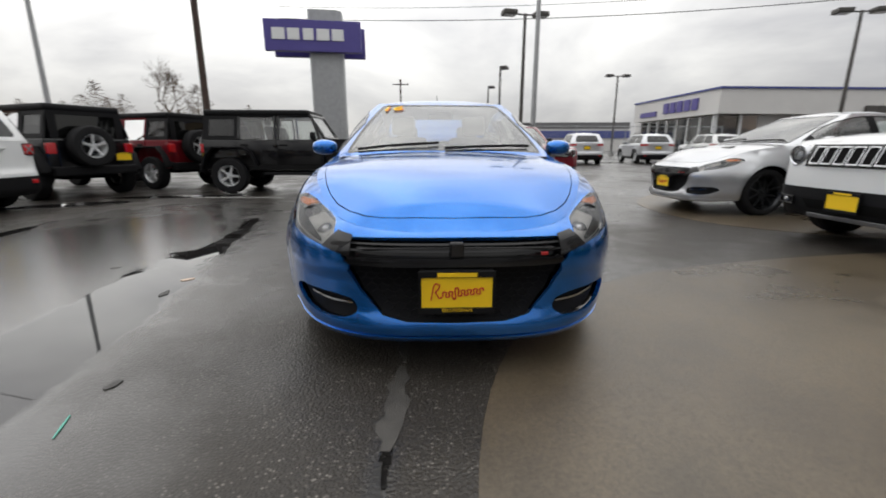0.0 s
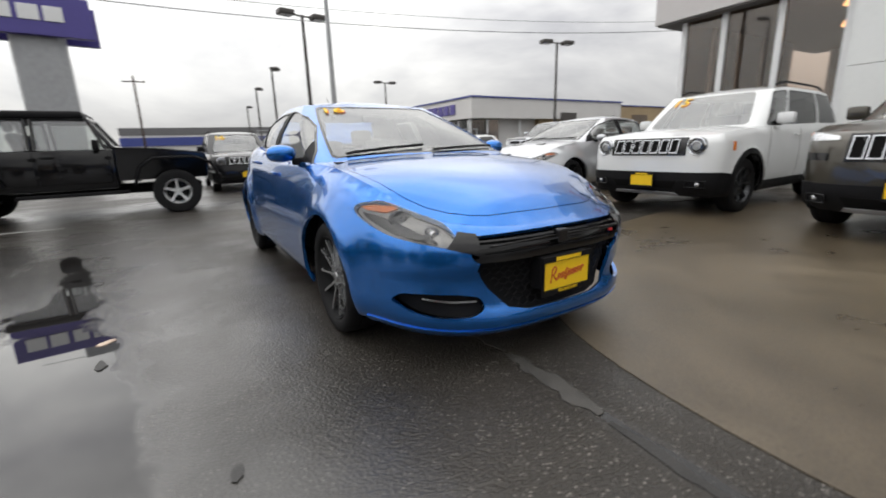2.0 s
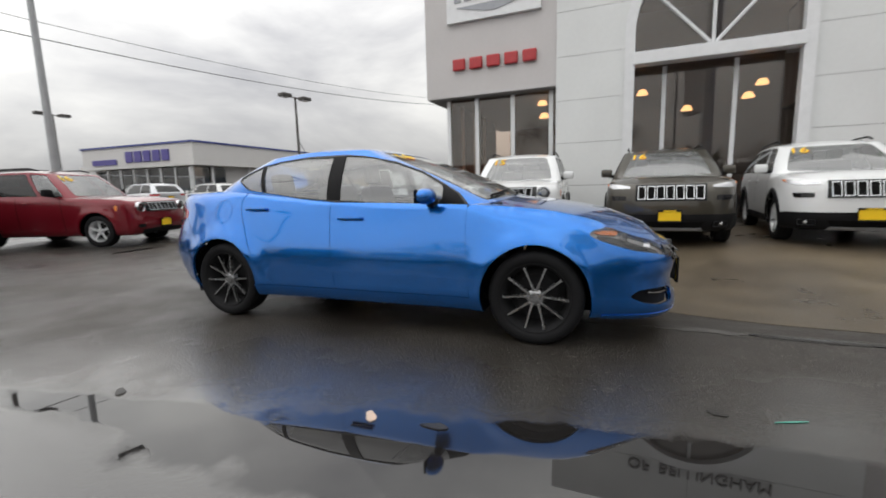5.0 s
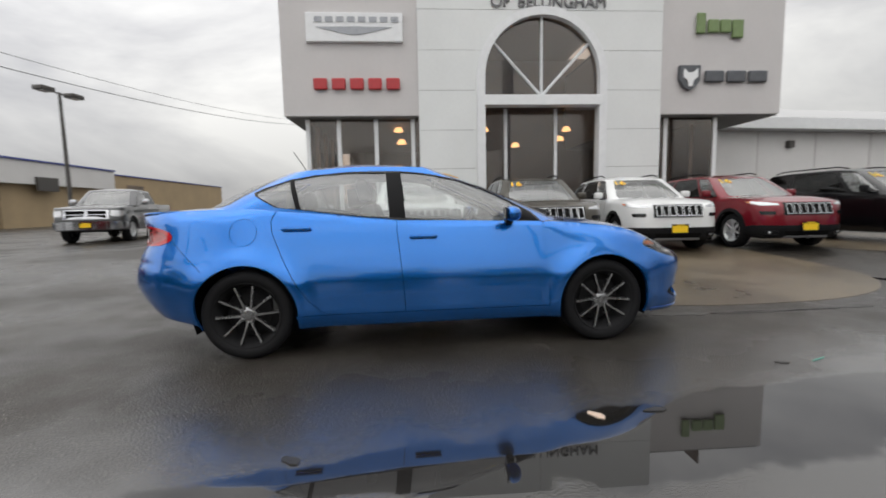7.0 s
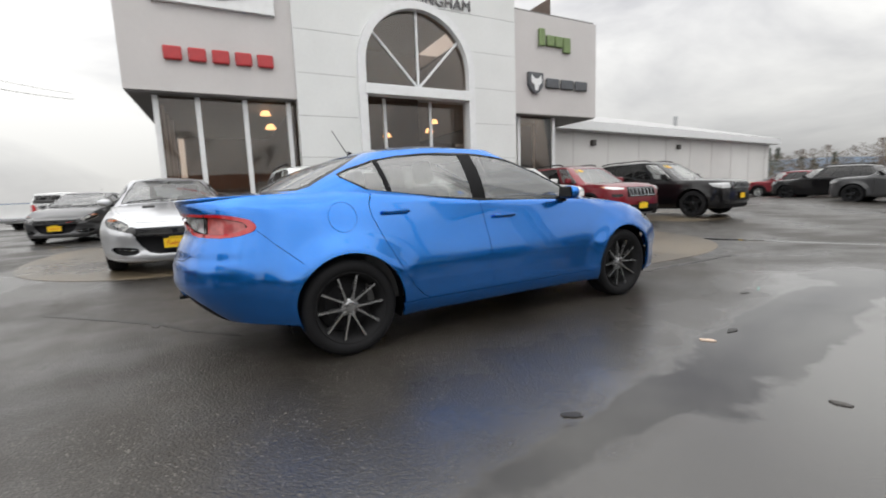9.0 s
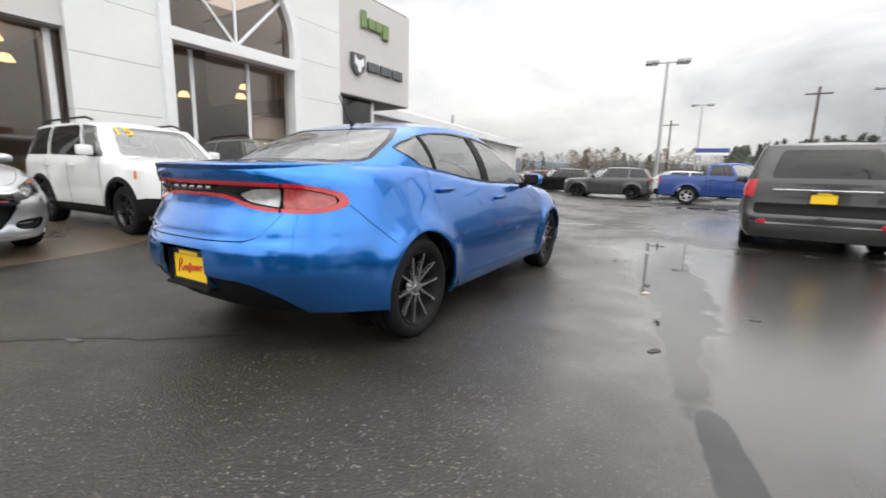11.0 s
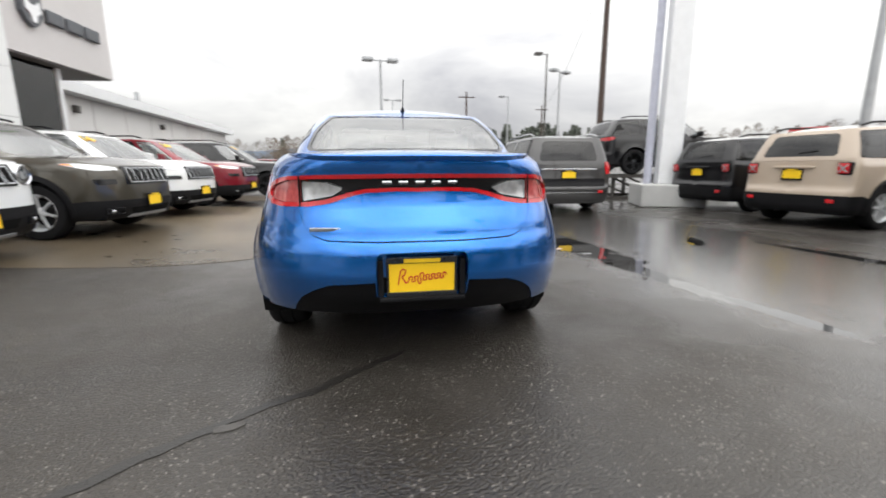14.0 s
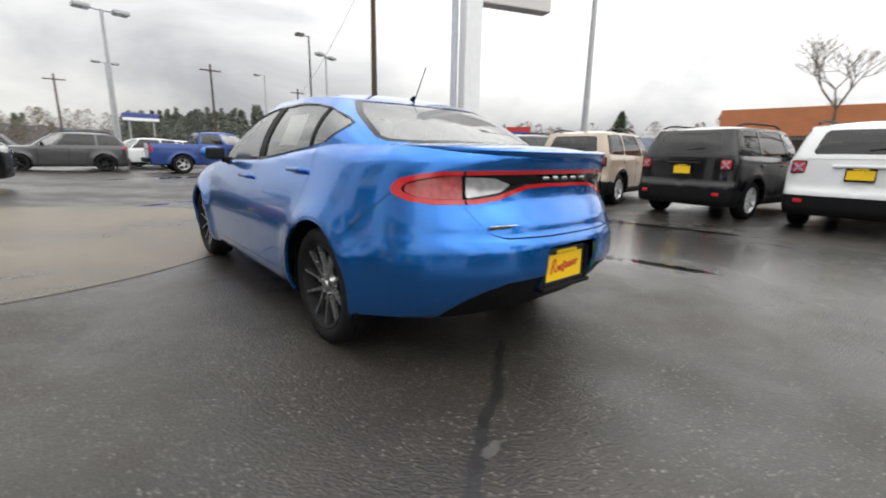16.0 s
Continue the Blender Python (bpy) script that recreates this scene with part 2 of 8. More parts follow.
def plain(name, color, rough=.5, metal=0.0, vary=.12, scale=6.0, bump=.0, bscale=120.0, coat=0.0, spec=.5):
    """A surface with slight changes of colour and gloss at two scales."""
    m, nt, b = shader(name)
    co = nt.nodes.new("ShaderNodeTexCoord")
    n1 = value(nt, "ShaderNodeTexNoise", Scale=scale, Detail=5.0)
    n2 = value(nt, "ShaderNodeTexNoise", Scale=scale * 14, Detail=3.0)
    add = nt.nodes.new("ShaderNodeMath")
    add.operation = "MULTIPLY_ADD"
    add.inputs[1].default_value = .4
    for n in (n1, n2):
        nt.links.new(co.outputs["Object"], n.inputs["Vector"])
    nt.links.new(n2.outputs[0], add.inputs[0])
    nt.links.new(n1.outputs[0], add.inputs[2])
    mr = value(nt, "ShaderNodeMapRange")
    mr.inputs["From Min"].default_value, mr.inputs["From Max"].default_value = .4, 1.0
    mr.inputs["To Min"].default_value, mr.inputs["To Max"].default_value = 1 - vary, 1 + vary
    nt.links.new(add.outputs[0], mr.inputs["Value"])
    mul = nt.nodes.new("ShaderNodeVectorMath")
    mul.operation = "SCALE"
    mul.inputs[0].default_value = color[:3]
    nt.links.new(mr.outputs[0], mul.inputs["Scale"])
    nt.links.new(mul.outputs[0], b.inputs["Base Color"])
    rr = value(nt, "ShaderNodeMapRange")
    rr.inputs["From Min"].default_value, rr.inputs["From Max"].default_value = .4, 1.0
    rr.inputs["To Min"].default_value, rr.inputs["To Max"].default_value = max(.02, rough * .85), min(1, rough * 1.15)
    nt.links.new(add.outputs[0], rr.inputs["Value"])
    nt.links.new(rr.outputs[0], b.inputs["Roughness"])
    b.inputs["Metallic"].default_value = metal
    b.inputs["Coat Weight"].default_value = coat
    b.inputs["Coat Roughness"].default_value = .03
    b.inputs["Specular IOR Level"].default_value = spec
    if bump:
        n3 = value(nt, "ShaderNodeTexNoise", Scale=bscale, Detail=4.0)
        nt.links.new(co.outputs["Object"], n3.inputs["Vector"])
        bp = value(nt, "ShaderNodeBump", Strength=bump, Distance=.01)
        nt.links.new(n3.outputs[0], bp.inputs["Height"])
        nt.links.new(bp.outputs[0], b.inputs["Normal"])
    return m


def paint(name, color, metal=.0, rough=.32, ior=1.5):
    """Clear-coated car paint with rain drops on it."""
    m, nt, b = shader(name)
    co = nt.nodes.new("ShaderNodeTexCoord")
    b.inputs["Base Color"].default_value = (*color, 1)
    b.inputs["Metallic"].default_value = metal
    b.inputs["Roughness"].default_value = rough
    b.inputs["Coat Weight"].default_value = 1.0
    b.inputs["Coat Roughness"].default_value = .025
    b.inputs["Coat IOR"].default_value = ior
    b.inputs["Specular IOR Level"].default_value = .12
    n = value(nt, "ShaderNodeTexNoise", Scale=3.0, Detail=6.0)
    nt.links.new(co.outputs["Object"], n.inputs["Vector"])
    hs = value(nt, "ShaderNodeHueSaturation")
    hs.inputs["Color"].default_value = (*color, 1)
    mr = value(nt, "ShaderNodeMapRange")
    mr.inputs["To Min"].default_value, mr.inputs["To Max"].default_value = .93, 1.07
    nt.links.new(n.outputs[0], mr.inputs["Value"])
    nt.links.new(mr.outputs[0], hs.inputs["Value"])
    nt.links.new(hs.outputs[0], b.inputs["Base Color"])
    v = value(nt, "ShaderNodeTexVoronoi", Scale=150.0)
    nt.links.new(co.outputs["Object"], v.inputs["Vector"])
    vr = value(nt, "ShaderNodeMapRange")
    vr.inputs["From Min"].default_value, vr.inputs["From Max"].default_value = .12, .3
    vr.inputs["To Min"].default_value, vr.inputs["To Max"].default_value = 1, 0
    nt.links.new(v.outputs["Distance"], vr.inputs["Value"])
    bp = value(nt, "ShaderNodeBump", Strength=.012, Distance=.004)
    nt.links.new(vr.outputs[0], bp.inputs["Height"])
    nt.links.new(bp.outputs[0], b.inputs["Coat Normal"])
    return m


def glass(name, tint=(.75, .8, .78), clear=.75, haze=.03, boost_min=.05, ior=1.52):
    """A thin tinted pane; a pale diffuse film stands in for rain and sky reflections."""
    m = bpy.data.materials.new(name)
    m.use_nodes = True
    nt = m.node_tree
    nt.nodes.clear()
    out = nt.nodes.new("ShaderNodeOutputMaterial")
    tr = nt.nodes.new("ShaderNodeBsdfTransparent")
    tr.inputs[0].default_value = tuple(c * clear for c in tint) + (1,)
    gl = nt.nodes.new("ShaderNodeBsdfGlossy")
    gl.inputs["Roughness"].default_value = .02
    fr = value(nt, "ShaderNodeFresnel", IOR=ior)
    boost = value(nt, "ShaderNodeMapRange")
    boost.inputs["To Min"].default_value, boost.inputs["To Max"].default_value = boost_min, 1.0
    nt.links.new(fr.outputs[0], boost.inputs["Value"])
    film = nt.nodes.new("ShaderNodeBsdfDiffuse")
    film.inputs[0].default_value = (.7, .72, .72, 1)
    wet = nt.nodes.new("ShaderNodeMixShader")
    wet.inputs[0].default_value = haze
    nt.links.new(tr.outputs[0], wet.inputs[1])
    nt.links.new(film.outputs[0], wet.inputs[2])
    mix = nt.nodes.new("ShaderNodeMixShader")
    nt.links.new(boost.outputs[0], mix.inputs[0])
    nt.links.new(wet.outputs[0], mix.inputs[1])
    nt.links.new(gl.outputs[0], mix.inputs[2])
    nt.links.new(mix.outputs[0], out.inputs[0])
    return m


BLUE = paint("blue_pearl_paint", (.009, .155, .54), metal=.82, rough=.23, ior=1.54)
SILVER = paint("silver_paint", (.50, .51, .53), metal=.7, rough=.3)
WHITE = paint("white_paint", (.69, .70, .70))
BLACK = paint("black_paint", (.003, .003, .004), ior=1.46)
GREY = paint("graphite_paint", (.07, .071, .074), metal=.6)
BROWN = paint("grey_brown_paint", (.058, .052, .040), metal=.5, ior=1.5)
RED = paint("deep_red_paint", (.17, .008, .016), metal=.35)
BEIGE = paint("sand_paint", (.41, .335, .262))
TRUCKBLUE = paint("truck_blue_paint", (.02, .055, .22), metal=.4)
VANGREY = paint("grey_van_paint", (.055, .054, .054), metal=.6)
RUBBER = plain("tyre_rubber", (.010, .010, .011), .7, bump=.2, bscale=60, spec=.2)
PLASTIC = plain("black_plastic", (.009, .009, .010), .55, vary=.2, bump=.15, bscale=300, spec=.12)
GLOSSBLACK = plain("gloss_black", (.008, .008, .009), .12, coat=.3, spec=.3)
DARK = plain("dark_inside", (.005, .005, .005), .9, spec=.1)
CHROME = plain("chrome", (.55, .56, .58), .12, metal=1.0, vary=.05)
SKIDGREY = plain("skid_grey", (.30, .30, .31), .4, metal=.3)
ALLOY = plain("silver_alloy", (.62, .63, .64), .32, metal=.35, vary=.06)
DARKALLOY = plain("dark_alloy", (.05, .052, .056), .28, metal=.8, vary=.1)
HYPER = plain("hyper_grey_alloy", (.40, .405, .41), .26, metal=.95, vary=.1)
# near-black colour stands in for the shade behind the wheel spokes
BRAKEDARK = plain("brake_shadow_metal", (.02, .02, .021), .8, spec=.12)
HEADGREY = plain("pale_lamp_housing", (.42, .41, .39), .3, metal=.15, vary=.25, scale=18)
SEATCLOTH = plain("seat_cloth", (.09, .09, .09), .9, bump=.3, bscale=250)
LIGHTTRIM = plain("light_cloth", (.5, .49, .47), .9, bump=.2, bscale=250)
GLASS = glass("window_glass", (.9, .94, .92), .92, .16, .12)
PRIVACY = glass("privacy_glass", (.2, .21, .21), .35, .006, .015, 1.48)
LENS = glass("clear_lens", (.95, .95, .95), .95, .008, .02)
TAILCLEAR = plain("pale_red_lens", (.36, .060, .058), .12, coat=.6, vary=.35, scale=40)
REDLENS = plain("red_lens", (.45, .010, .014), .12, coat=.8, vary=.15, scale=40)
AMBER = plain("amber_lens", (.75, .2, .03), .15, coat=.6, vary=.1, scale=40)
LAMPINNER = plain("lamp_reflector", (.55, .56, .57), .22, metal=.7, vary=.25, scale=30)
PLATEYELLOW = plain("plate_yellow", (.85, .55, .012), .4, vary=.05)
INKRED = plain("ink_red", (.5, .02, .02), .5)
STICKER = plain("sticker_yellow", (.9, .60, .02), .6)
STICKERORANGE = plain("sticker_orange", (.8, .16, .01), .5)
PAPER = plain("paper", (.75, .74, .7), .8)

# ---- vehicles: shapes shared by all ----
class Shell:
    """The outer skin of a vehicle; its nose points to -y, the ground is z = 0."""

    def __init__(self, yf, yr, w, front, rear, side_in, front_in, rear_in, top, crown, gl, gu, zlow, zup, roof_crown=.05, bulge=.03, flare=.012, wheels=(), arch=.34, roll=((0, 0), (1, 0)), taper=((0, 1, 1), (1, 1, 1))):
        x, y, _ = half_ring(yf, yr, w, *front, *rear)
        s = np.concatenate([[0], np.cumsum(np.hypot(np.diff(x), np.diff(y)))])
        self.px, self.py, self.s, self.U = x, y, s, s[-1]
        tx, ty = np.gradient(x, s), np.gradient(y, s)
        k = np.hypot(tx, ty)
        self.nx, self.ny = ty / k, -tx / k
        self.side_in, self.front_in, self.rear_in = curve(side_in), curve(front_in), curve(rear_in)
        self.top_y = curve(top)
        self.crown = curve(crown)
        self.flare, self.wheels, self.arch, self.roll = flare, wheels, arch, curve(roll)
        e = self.body(s, self.ztop(s))
        o = np.argsort(e[:, 1], kind="stable")
        self.ex, self.ey, self.ez = e[o, 0], e[o, 1], e[o, 2]
        self.gl, self.gu = half_ring(*gl), half_ring(*gu)
        for k, g in ((1, self.gl), (2, self.gu)):
            g[0][:] = g[0] * curve([(row[0], row[k]) for row in taper])(g[1])
        self.zlow, self.zup = curve(zlow), curve(zup)
        self.bulge, self.roof_crown = bulge, roof_crown
        self.LA, self.HV = (gl[1] - gl[0]) + 1.2, .62
        self.yf, self.yr, self.w = yf, yr, w

    def ztop(self, u):
        return self.top_y(np.interp(u, self.s, self.py))

    def body(self, u, z):
        """Skin below the windows: u runs along the outline, z is the height."""
        u, z = np.asarray(u, float), np.asarray(z, float)
        sgn = np.where(u < 0, -1, 1)
        u = np.abs(u)
        px, py = np.interp(u, self.s, self.px), np.interp(u, self.s, self.py)
        nx, ny = np.interp(u, self.s, self.nx), np.interp(u, self.s, self.ny)
        x = px - nx * self.side_in(z)
        for wy in self.wheels:
            d = np.hypot(py - wy, z - .33)
            x = x + self.flare * nx * np.exp(-((d - self.arch) / .10) ** 2)
        y = py - np.where(ny < 0, ny * self.front_in(z), ny * self.rear_in(z))
        r = self.roll(py)
        q = np.clip(1 - (self.top_y(py) - z) / np.maximum(1.5 * r, 1e-4), 0, .985)
        turn = r * (1 - np.sqrt(1 - q * q))
        x, y = x - nx * turn, y - ny * turn
        return np.stack([sgn * x, y, z], -1)

    def u_side(self, y):
        return float(np.interp(y, self.py, self.s))

    def u_front(self, x):
        k = int(len(self.s) * .34)
        return float(np.interp(x, self.px[:k], self.s[:k]))

    def u_rear(self, x):
        k = int(len(self.s) * .66)
        return float(np.interp(x, self.px[k:][::-1], self.s[k:][::-1]))

    def on(self, *pts):
        """('f', x, z), ('s', y, z) or ('r', x, z) as (u, z)."""
        return [({"f": self.u_front, "s": self.u_side, "r": self.u_rear}[k](a), z) for k, a, z in pts]

    def onto(self, *pts):
        """('f', x, z), ('s', y, z) or ('r', x, z), meant on the skin itself, as (u, z)."""
        out, n = [], len(self.s)
        for k, a, z in pts:
            p = self.body(self.s, np.full(n, float(z)))
            if k == "s":
                m = slice(int(n * .08), int(n * .92))
                out.append((float(np.interp(a, p[m, 1], self.s[m])), z))
            elif k == "f":
                m = slice(0, int(n * .34))
                out.append((float(np.interp(a, p[m, 0], self.s[m])), z))
            else:
                m = slice(int(n * .66), n)
                out.append((float(np.interp(a, p[m, 0][::-1], self.s[m][::-1])), z))
        return out

    def cap(self, x, y):
        """Bonnet and boot lid: height over (x, y)."""
        x, y = np.asarray(x, float), np.asarray(y, float)
        ex, ez = np.interp(y, self.ey, self.ex), np.interp(y, self.ey, self.ez)
        s = np.clip(np.abs(x) / np.maximum(ex, 1e-3), 0, 1.05)
        k = np.clip((y - self.ey[0]) / .14, 0, 1) * np.clip((self.ey[-1] - y) / .14, 0, 1)
        zc = ez + np.maximum(self.crown(y) - ez, 0) * k * (2 - k)
        return np.stack([x, y, zc - (zc - ez) * s ** 2.6], -1)

    def cap_poly(self, y0, y1, margin=0.0, count=24):
        """Half outline of the cap between y0 and y1."""
        lo, hi = max(y0, self.ey[0]), min(y1, self.ey[-1])
        k = [i for i in range(0, len(self.ey), 3) if lo < self.ey[i] < hi]
        ys = [lo] + [float(self.ey[i]) for i in k] + [hi]
        xs = [max(float(np.interp(y, self.ey, self.ex)) - margin, 0.0) for y in ys]
        out = [(0.0, ys[0])]
        for a, b in zip(xs, ys):
            if a > 2e-3 and math.hypot(a - out[-1][0], b - out[-1][1]) > .012:
                out.append((a, float(b)))
        if out[-1][0] < 1e-6:
            out.pop()
        return out + [(0.0, ys[-1])]

    def house(self, a, v):
        """Windscreen, side windows and rear window as one band: a along, v up, in metres."""
        a, v = np.asarray(a, float) / self.LA, np.asarray(v, float) / self.HV
        sgn = np.where(a < 0, -1, 1)
        a = np.abs(a)
        lx, ly = np.interp(a, self.gl[2], self.gl[0]), np.interp(a, self.gl[2], self.gl[1])
        ux, uy = np.interp(a, self.gu[2], self.gu[0]), np.interp(a, self.gu[2], self.gu[1])
        lz, uz = self.zlow(ly), self.zup(uy)
        k = self.bulge * 4 * v * (1 - v)
        cy = np.where(a < .3, -np.clip((.3 - a) / .2, 0, 1), np.clip((a - .7) / .2, 0, 1))
        return np.stack([sgn * (lx + (ux - lx) * v + k * (1 - np.abs(cy)) * .8), ly + (uy - ly) * v + k * cy * .6, lz + (uz - lz) * v + k * .5 * np.abs(cy)], -1)

    def hs(self, y, z):
        """(y, z) seen from the side as (a, v) of the house band."""
        v = .5
        g = np.linspace(.02, .98, 400)
        for _ in range(12):
            ly, uy = np.interp(g, self.gl[2], self.gl[1]), np.interp(g, self.gu[2], self.gu[1])
            a = float(np.interp(y, ly + (uy - ly) * v, g))
            lz, uz = float(self.zlow(np.interp(a, self.gl[2], self.gl[1]))), float(self.zup(np.interp(a, self.gu[2], self.gu[1])))
            v = min(max((z - lz) / (uz - lz), -.1), 1.05)
        return (a * self.LA, v * self.HV)

    def hx(self, x, v, rear=False):
        """Half width x at the height share v of the front or rear window."""
        g = np.linspace(.97, .72, 200) if rear else np.linspace(0.0, .28, 200)
        lx, ux = np.interp(g, self.gl[2], self.gl[0]), np.interp(g, self.gu[2], self.gu[0])
        xs = lx + (ux - lx) * v
        return (float(np.interp(x, xs, g)) * self.LA, v * self.HV)

    def roof(self, x, y):
        x, y = np.asarray(x, float), np.asarray(y, float)
        uy, ux = self.gu[1], self.gu[0]
        ex = np.interp(y, uy, ux)
        s = np.clip(np.abs(x) / np.maximum(ex, 1e-3), 0, 1.03)
        t = np.clip((2 * y - uy[0] - uy[-1]) / (uy[-1] - uy[0]), -1, 1)
        return np.stack([x, y, self.zup(y) + self.roof_crown * (1 - s ** 2.4) * (1 - np.abs(t) ** 3)], -1)

    def roof_poly(self):
        uy, ux = self.gu[1], self.gu[0]
        ys = np.linspace(uy[0] + 2e-3, uy[-1] - 2e-3, 30)
        return [(0.0, float(ys[0]))] + [(float(np.interp(y, uy, ux)), float(y)) for y in ys] + [(0.0, float(ys[-1]))]


def circle_on(sh, wy, wz, r, zmin, n=24):
    """A wheel arch on the skin, open towards the ground."""
    a0 = math.asin(max(-1, min(1, (zmin - wz) / r)))
    pts = []
    for k in range(n + 1):
        t = math.pi - a0 - (math.pi - 2 * a0) * k / n
        pts.append((sh.u_side(wy + r * math.cos(t)), wz + r * math.sin(t)))
    return pts


def both(name, at, poly, mat, parent, label="", holes=(), step=.05, offset=0.0, rim=.01):
    """The same piece on both sides, as two objects."""
    d = surface(at, poly, holes, step, offset, rim)
    under(name, mesh_of(name, d, mat), parent, label)
    return under(name, mesh_of(name, mirrored(d), mat), parent, label)


def middle(name, at, poly, mat, parent, label="", holes=(), step=.05, offset=0.0, rim=.01):
    """A piece that crosses the middle line."""
    d = surface(at, poly, holes, step, offset, rim, half=True)
    return under(name, mesh_of(name, joined(d, mirrored(d)), mat), parent, label)


def tyre_mesh(r, w, rim_r):
    h = w / 2
    bm = lathe([(rim_r, -h * .8), (rim_r + .012, -h * .92), ((rim_r + r) / 2, -h), (r - .02, -h * .93), (r - .006, -h * .8), (r, -h * .62), (r, -h * .36),
                (r - .007, -h * .33), (r - .007, -h * .27), (r, -h * .24), (r, h * .24), (r - .007, h * .27), (r - .007, h * .33), (r, h * .36), (r, h * .62), (r - .006, h * .8),
                (r - .02, h * .93), ((rim_r + r) / 2, h), (rim_r + .012, h * .92), (rim_r, h * .8)], 48)
    return bm


def rim_mesh(rim_r, w, spokes=5, split=True, width=.05, dish=.03, barrel=True):
    """A wheel rim with its outer face at +x."""
    h = w / 2
    bm = bmesh.new() if not barrel else lathe([(rim_r * .80, -h * .8), (rim_r * .84, -h * .2), (rim_r * .9, h * .5), (rim_r * .955, h * .74), (rim_r * 1.0, h * .9), (rim_r * 1.015, h * .86), (rim_r * 1.01, h * .7)], 48)
    for k in range(spokes):
        a = 2 * math.pi * k / spokes
        for sgn in ((-1, 1) if split else (0,)):
            r0, r1 = rim_r * .16, rim_r * .93
            a1 = a + sgn * (.53 * math.pi / spokes if split else 0)
            p0 = Vector((h * .76 - dish, r0 * math.sin(a + sgn * .12), r0 * math.cos(a + sgn * .12)))
            p1 = Vector((h * .82, r1 * math.sin(a1), r1 * math.cos(a1)))
            d = (p1 - p0).normalized()
            side = d.cross(Vector((1, 0, 0))).normalized()
            vs = []
            for p, ww, th in ((p0, width * .62, .03), (p0.lerp(p1, .5), width * .42, .026), (p1, width * .55, .024)):
                vs.append([bm.verts.new(p + side * ww * .5 + Vector((-th, 0, 0))), bm.verts.new(p + side * ww * .32), bm.verts.new(p - side * ww * .32), bm.verts.new(p - side * ww * .5 + Vector((-th, 0, 0)))])
            for q, t in zip(vs, vs[1:]):
                for i in range(3):
                    bm.faces.new((q[i], q[i + 1], t[i + 1], t[i]))
    bmesh.ops.recalc_face_normals(bm, faces=bm.faces)
    return bm


def hub_mesh(rim_r, w, dish):
    h = w / 2
    x = h * .76 - dish
    bm = lathe([(.001, x + .014), (.03, x + .012), (.034, x + .004), (rim_r * .24, x - .004), (rim_r * .3, x - .03)], 30)
    for k in range(5):
        a = 2 * math.pi * (k + .5) / 5
        tube(bm, (x - .005, .057 * math.cos(a), .057 * math.sin(a)), (x + .014, .057 * math.cos(a), .057 * math.sin(a)), .011, .009, 6)
    return bm


WHEELS = {}


def wheel_set(r, w, rim_r, style, mat):
    key = (r, w, rim_r, style, mat.name)
    if key not in WHEELS:
        spokes, split, width, dish = {"ten": (5, True, .046, .02), "five": (5, False, .11, .015), "seven": (7, False, .075, .01)}[style]
        out = []
        disc = lathe([(.03, -.02), (rim_r * .62, -.02), (rim_r * .62, -.03), (rim_r * .8, -.05), (rim_r * .82, -w * .3)], 32)
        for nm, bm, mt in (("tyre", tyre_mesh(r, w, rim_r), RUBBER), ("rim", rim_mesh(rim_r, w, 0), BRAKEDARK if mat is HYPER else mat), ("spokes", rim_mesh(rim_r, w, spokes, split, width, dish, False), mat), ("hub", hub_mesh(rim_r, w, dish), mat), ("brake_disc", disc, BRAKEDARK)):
            me = bpy.data.meshes.new(nm)
            bm.to_mesh(me)
            bm.free()
            me.materials.append(mt)
            me.polygons.foreach_set("use_smooth", [True] * len(me.polygons))
            me.set_sharp_from_angle(angle=radians(35))
            out.append((nm, me))
        WHEELS[key] = out
    return WHEELS[key]


def put_wheel(parent, x, y, r, meshes, turn=0.0):
    wh = new("wheel")
    wh.parent = parent
    wh.matrix_local = pose(x, y, r, 0, 0, 0 if x > 0 else 180) @ pose(0, 0, 0, turn)
    for nm, me in meshes:
        under(nm, me, wh)
    return wh


def plate(parent, m, wide=.305, high=.152, script=True, frame_mat=None):
    """A yellow dealer plate in a black frame; its face looks to -y before m."""
    pl = new("plate")
    pl.parent = parent
    pl.matrix_local = m
    pl["label"] = "yellow dealer plate with red script in a black frame"
    bm = boxes((-wide / 2, wide / 2, -.006, .004, -high / 2, high / 2))
    part("sheet", bm, PLATEYELLOW, pl)
    w, h, f = wide / 2 + .012, high / 2 + .02, .010
    bm = boxes((-w, w, -.013, .003, h - .028, h), (-w, w, -.013, .003, -h, -h + .028), (-w, -w + f, -.013, .003, -h + .028, h - .028), (w - f, w, -.013, .003, -h + .028, h - .028), bevel=.002)
    part("plate_frame", bm, frame_mat or PLASTIC, pl)
    bm = boxes((-.085, .085, -.016, -.012, h - .024, h - .006))
    part("caption_bar", bm, PLATEYELLOW, pl)
    if script:
        bm = bmesh.new()
        stroke = [(-.112, -.035), (-.100, .030), (-.090, .042), (-.074, .034), (-.080, .014), (-.094, .004), (-.076, -.026), (-.066, -.022)]
        n = 60
        for k in range(n):
            t = k / (n - 1)
            a = 2 * math.pi * 6.5 * t
            stroke.append((-.060 + .172 * t - .0055 * math.sin(2 * a), (.013 + (.014 if .26 < t < .36 else 0)) * math.sin(a) - .010 + .018 * t))
        for (x0, z0), (x1, z1) in zip(stroke, stroke[1:]):
            tube(bm, (x0, -.0075, z0), (x1, -.0075, z1), .0032, n=5)
        part("script_mark", bm, INKRED, pl)
    return pl, h


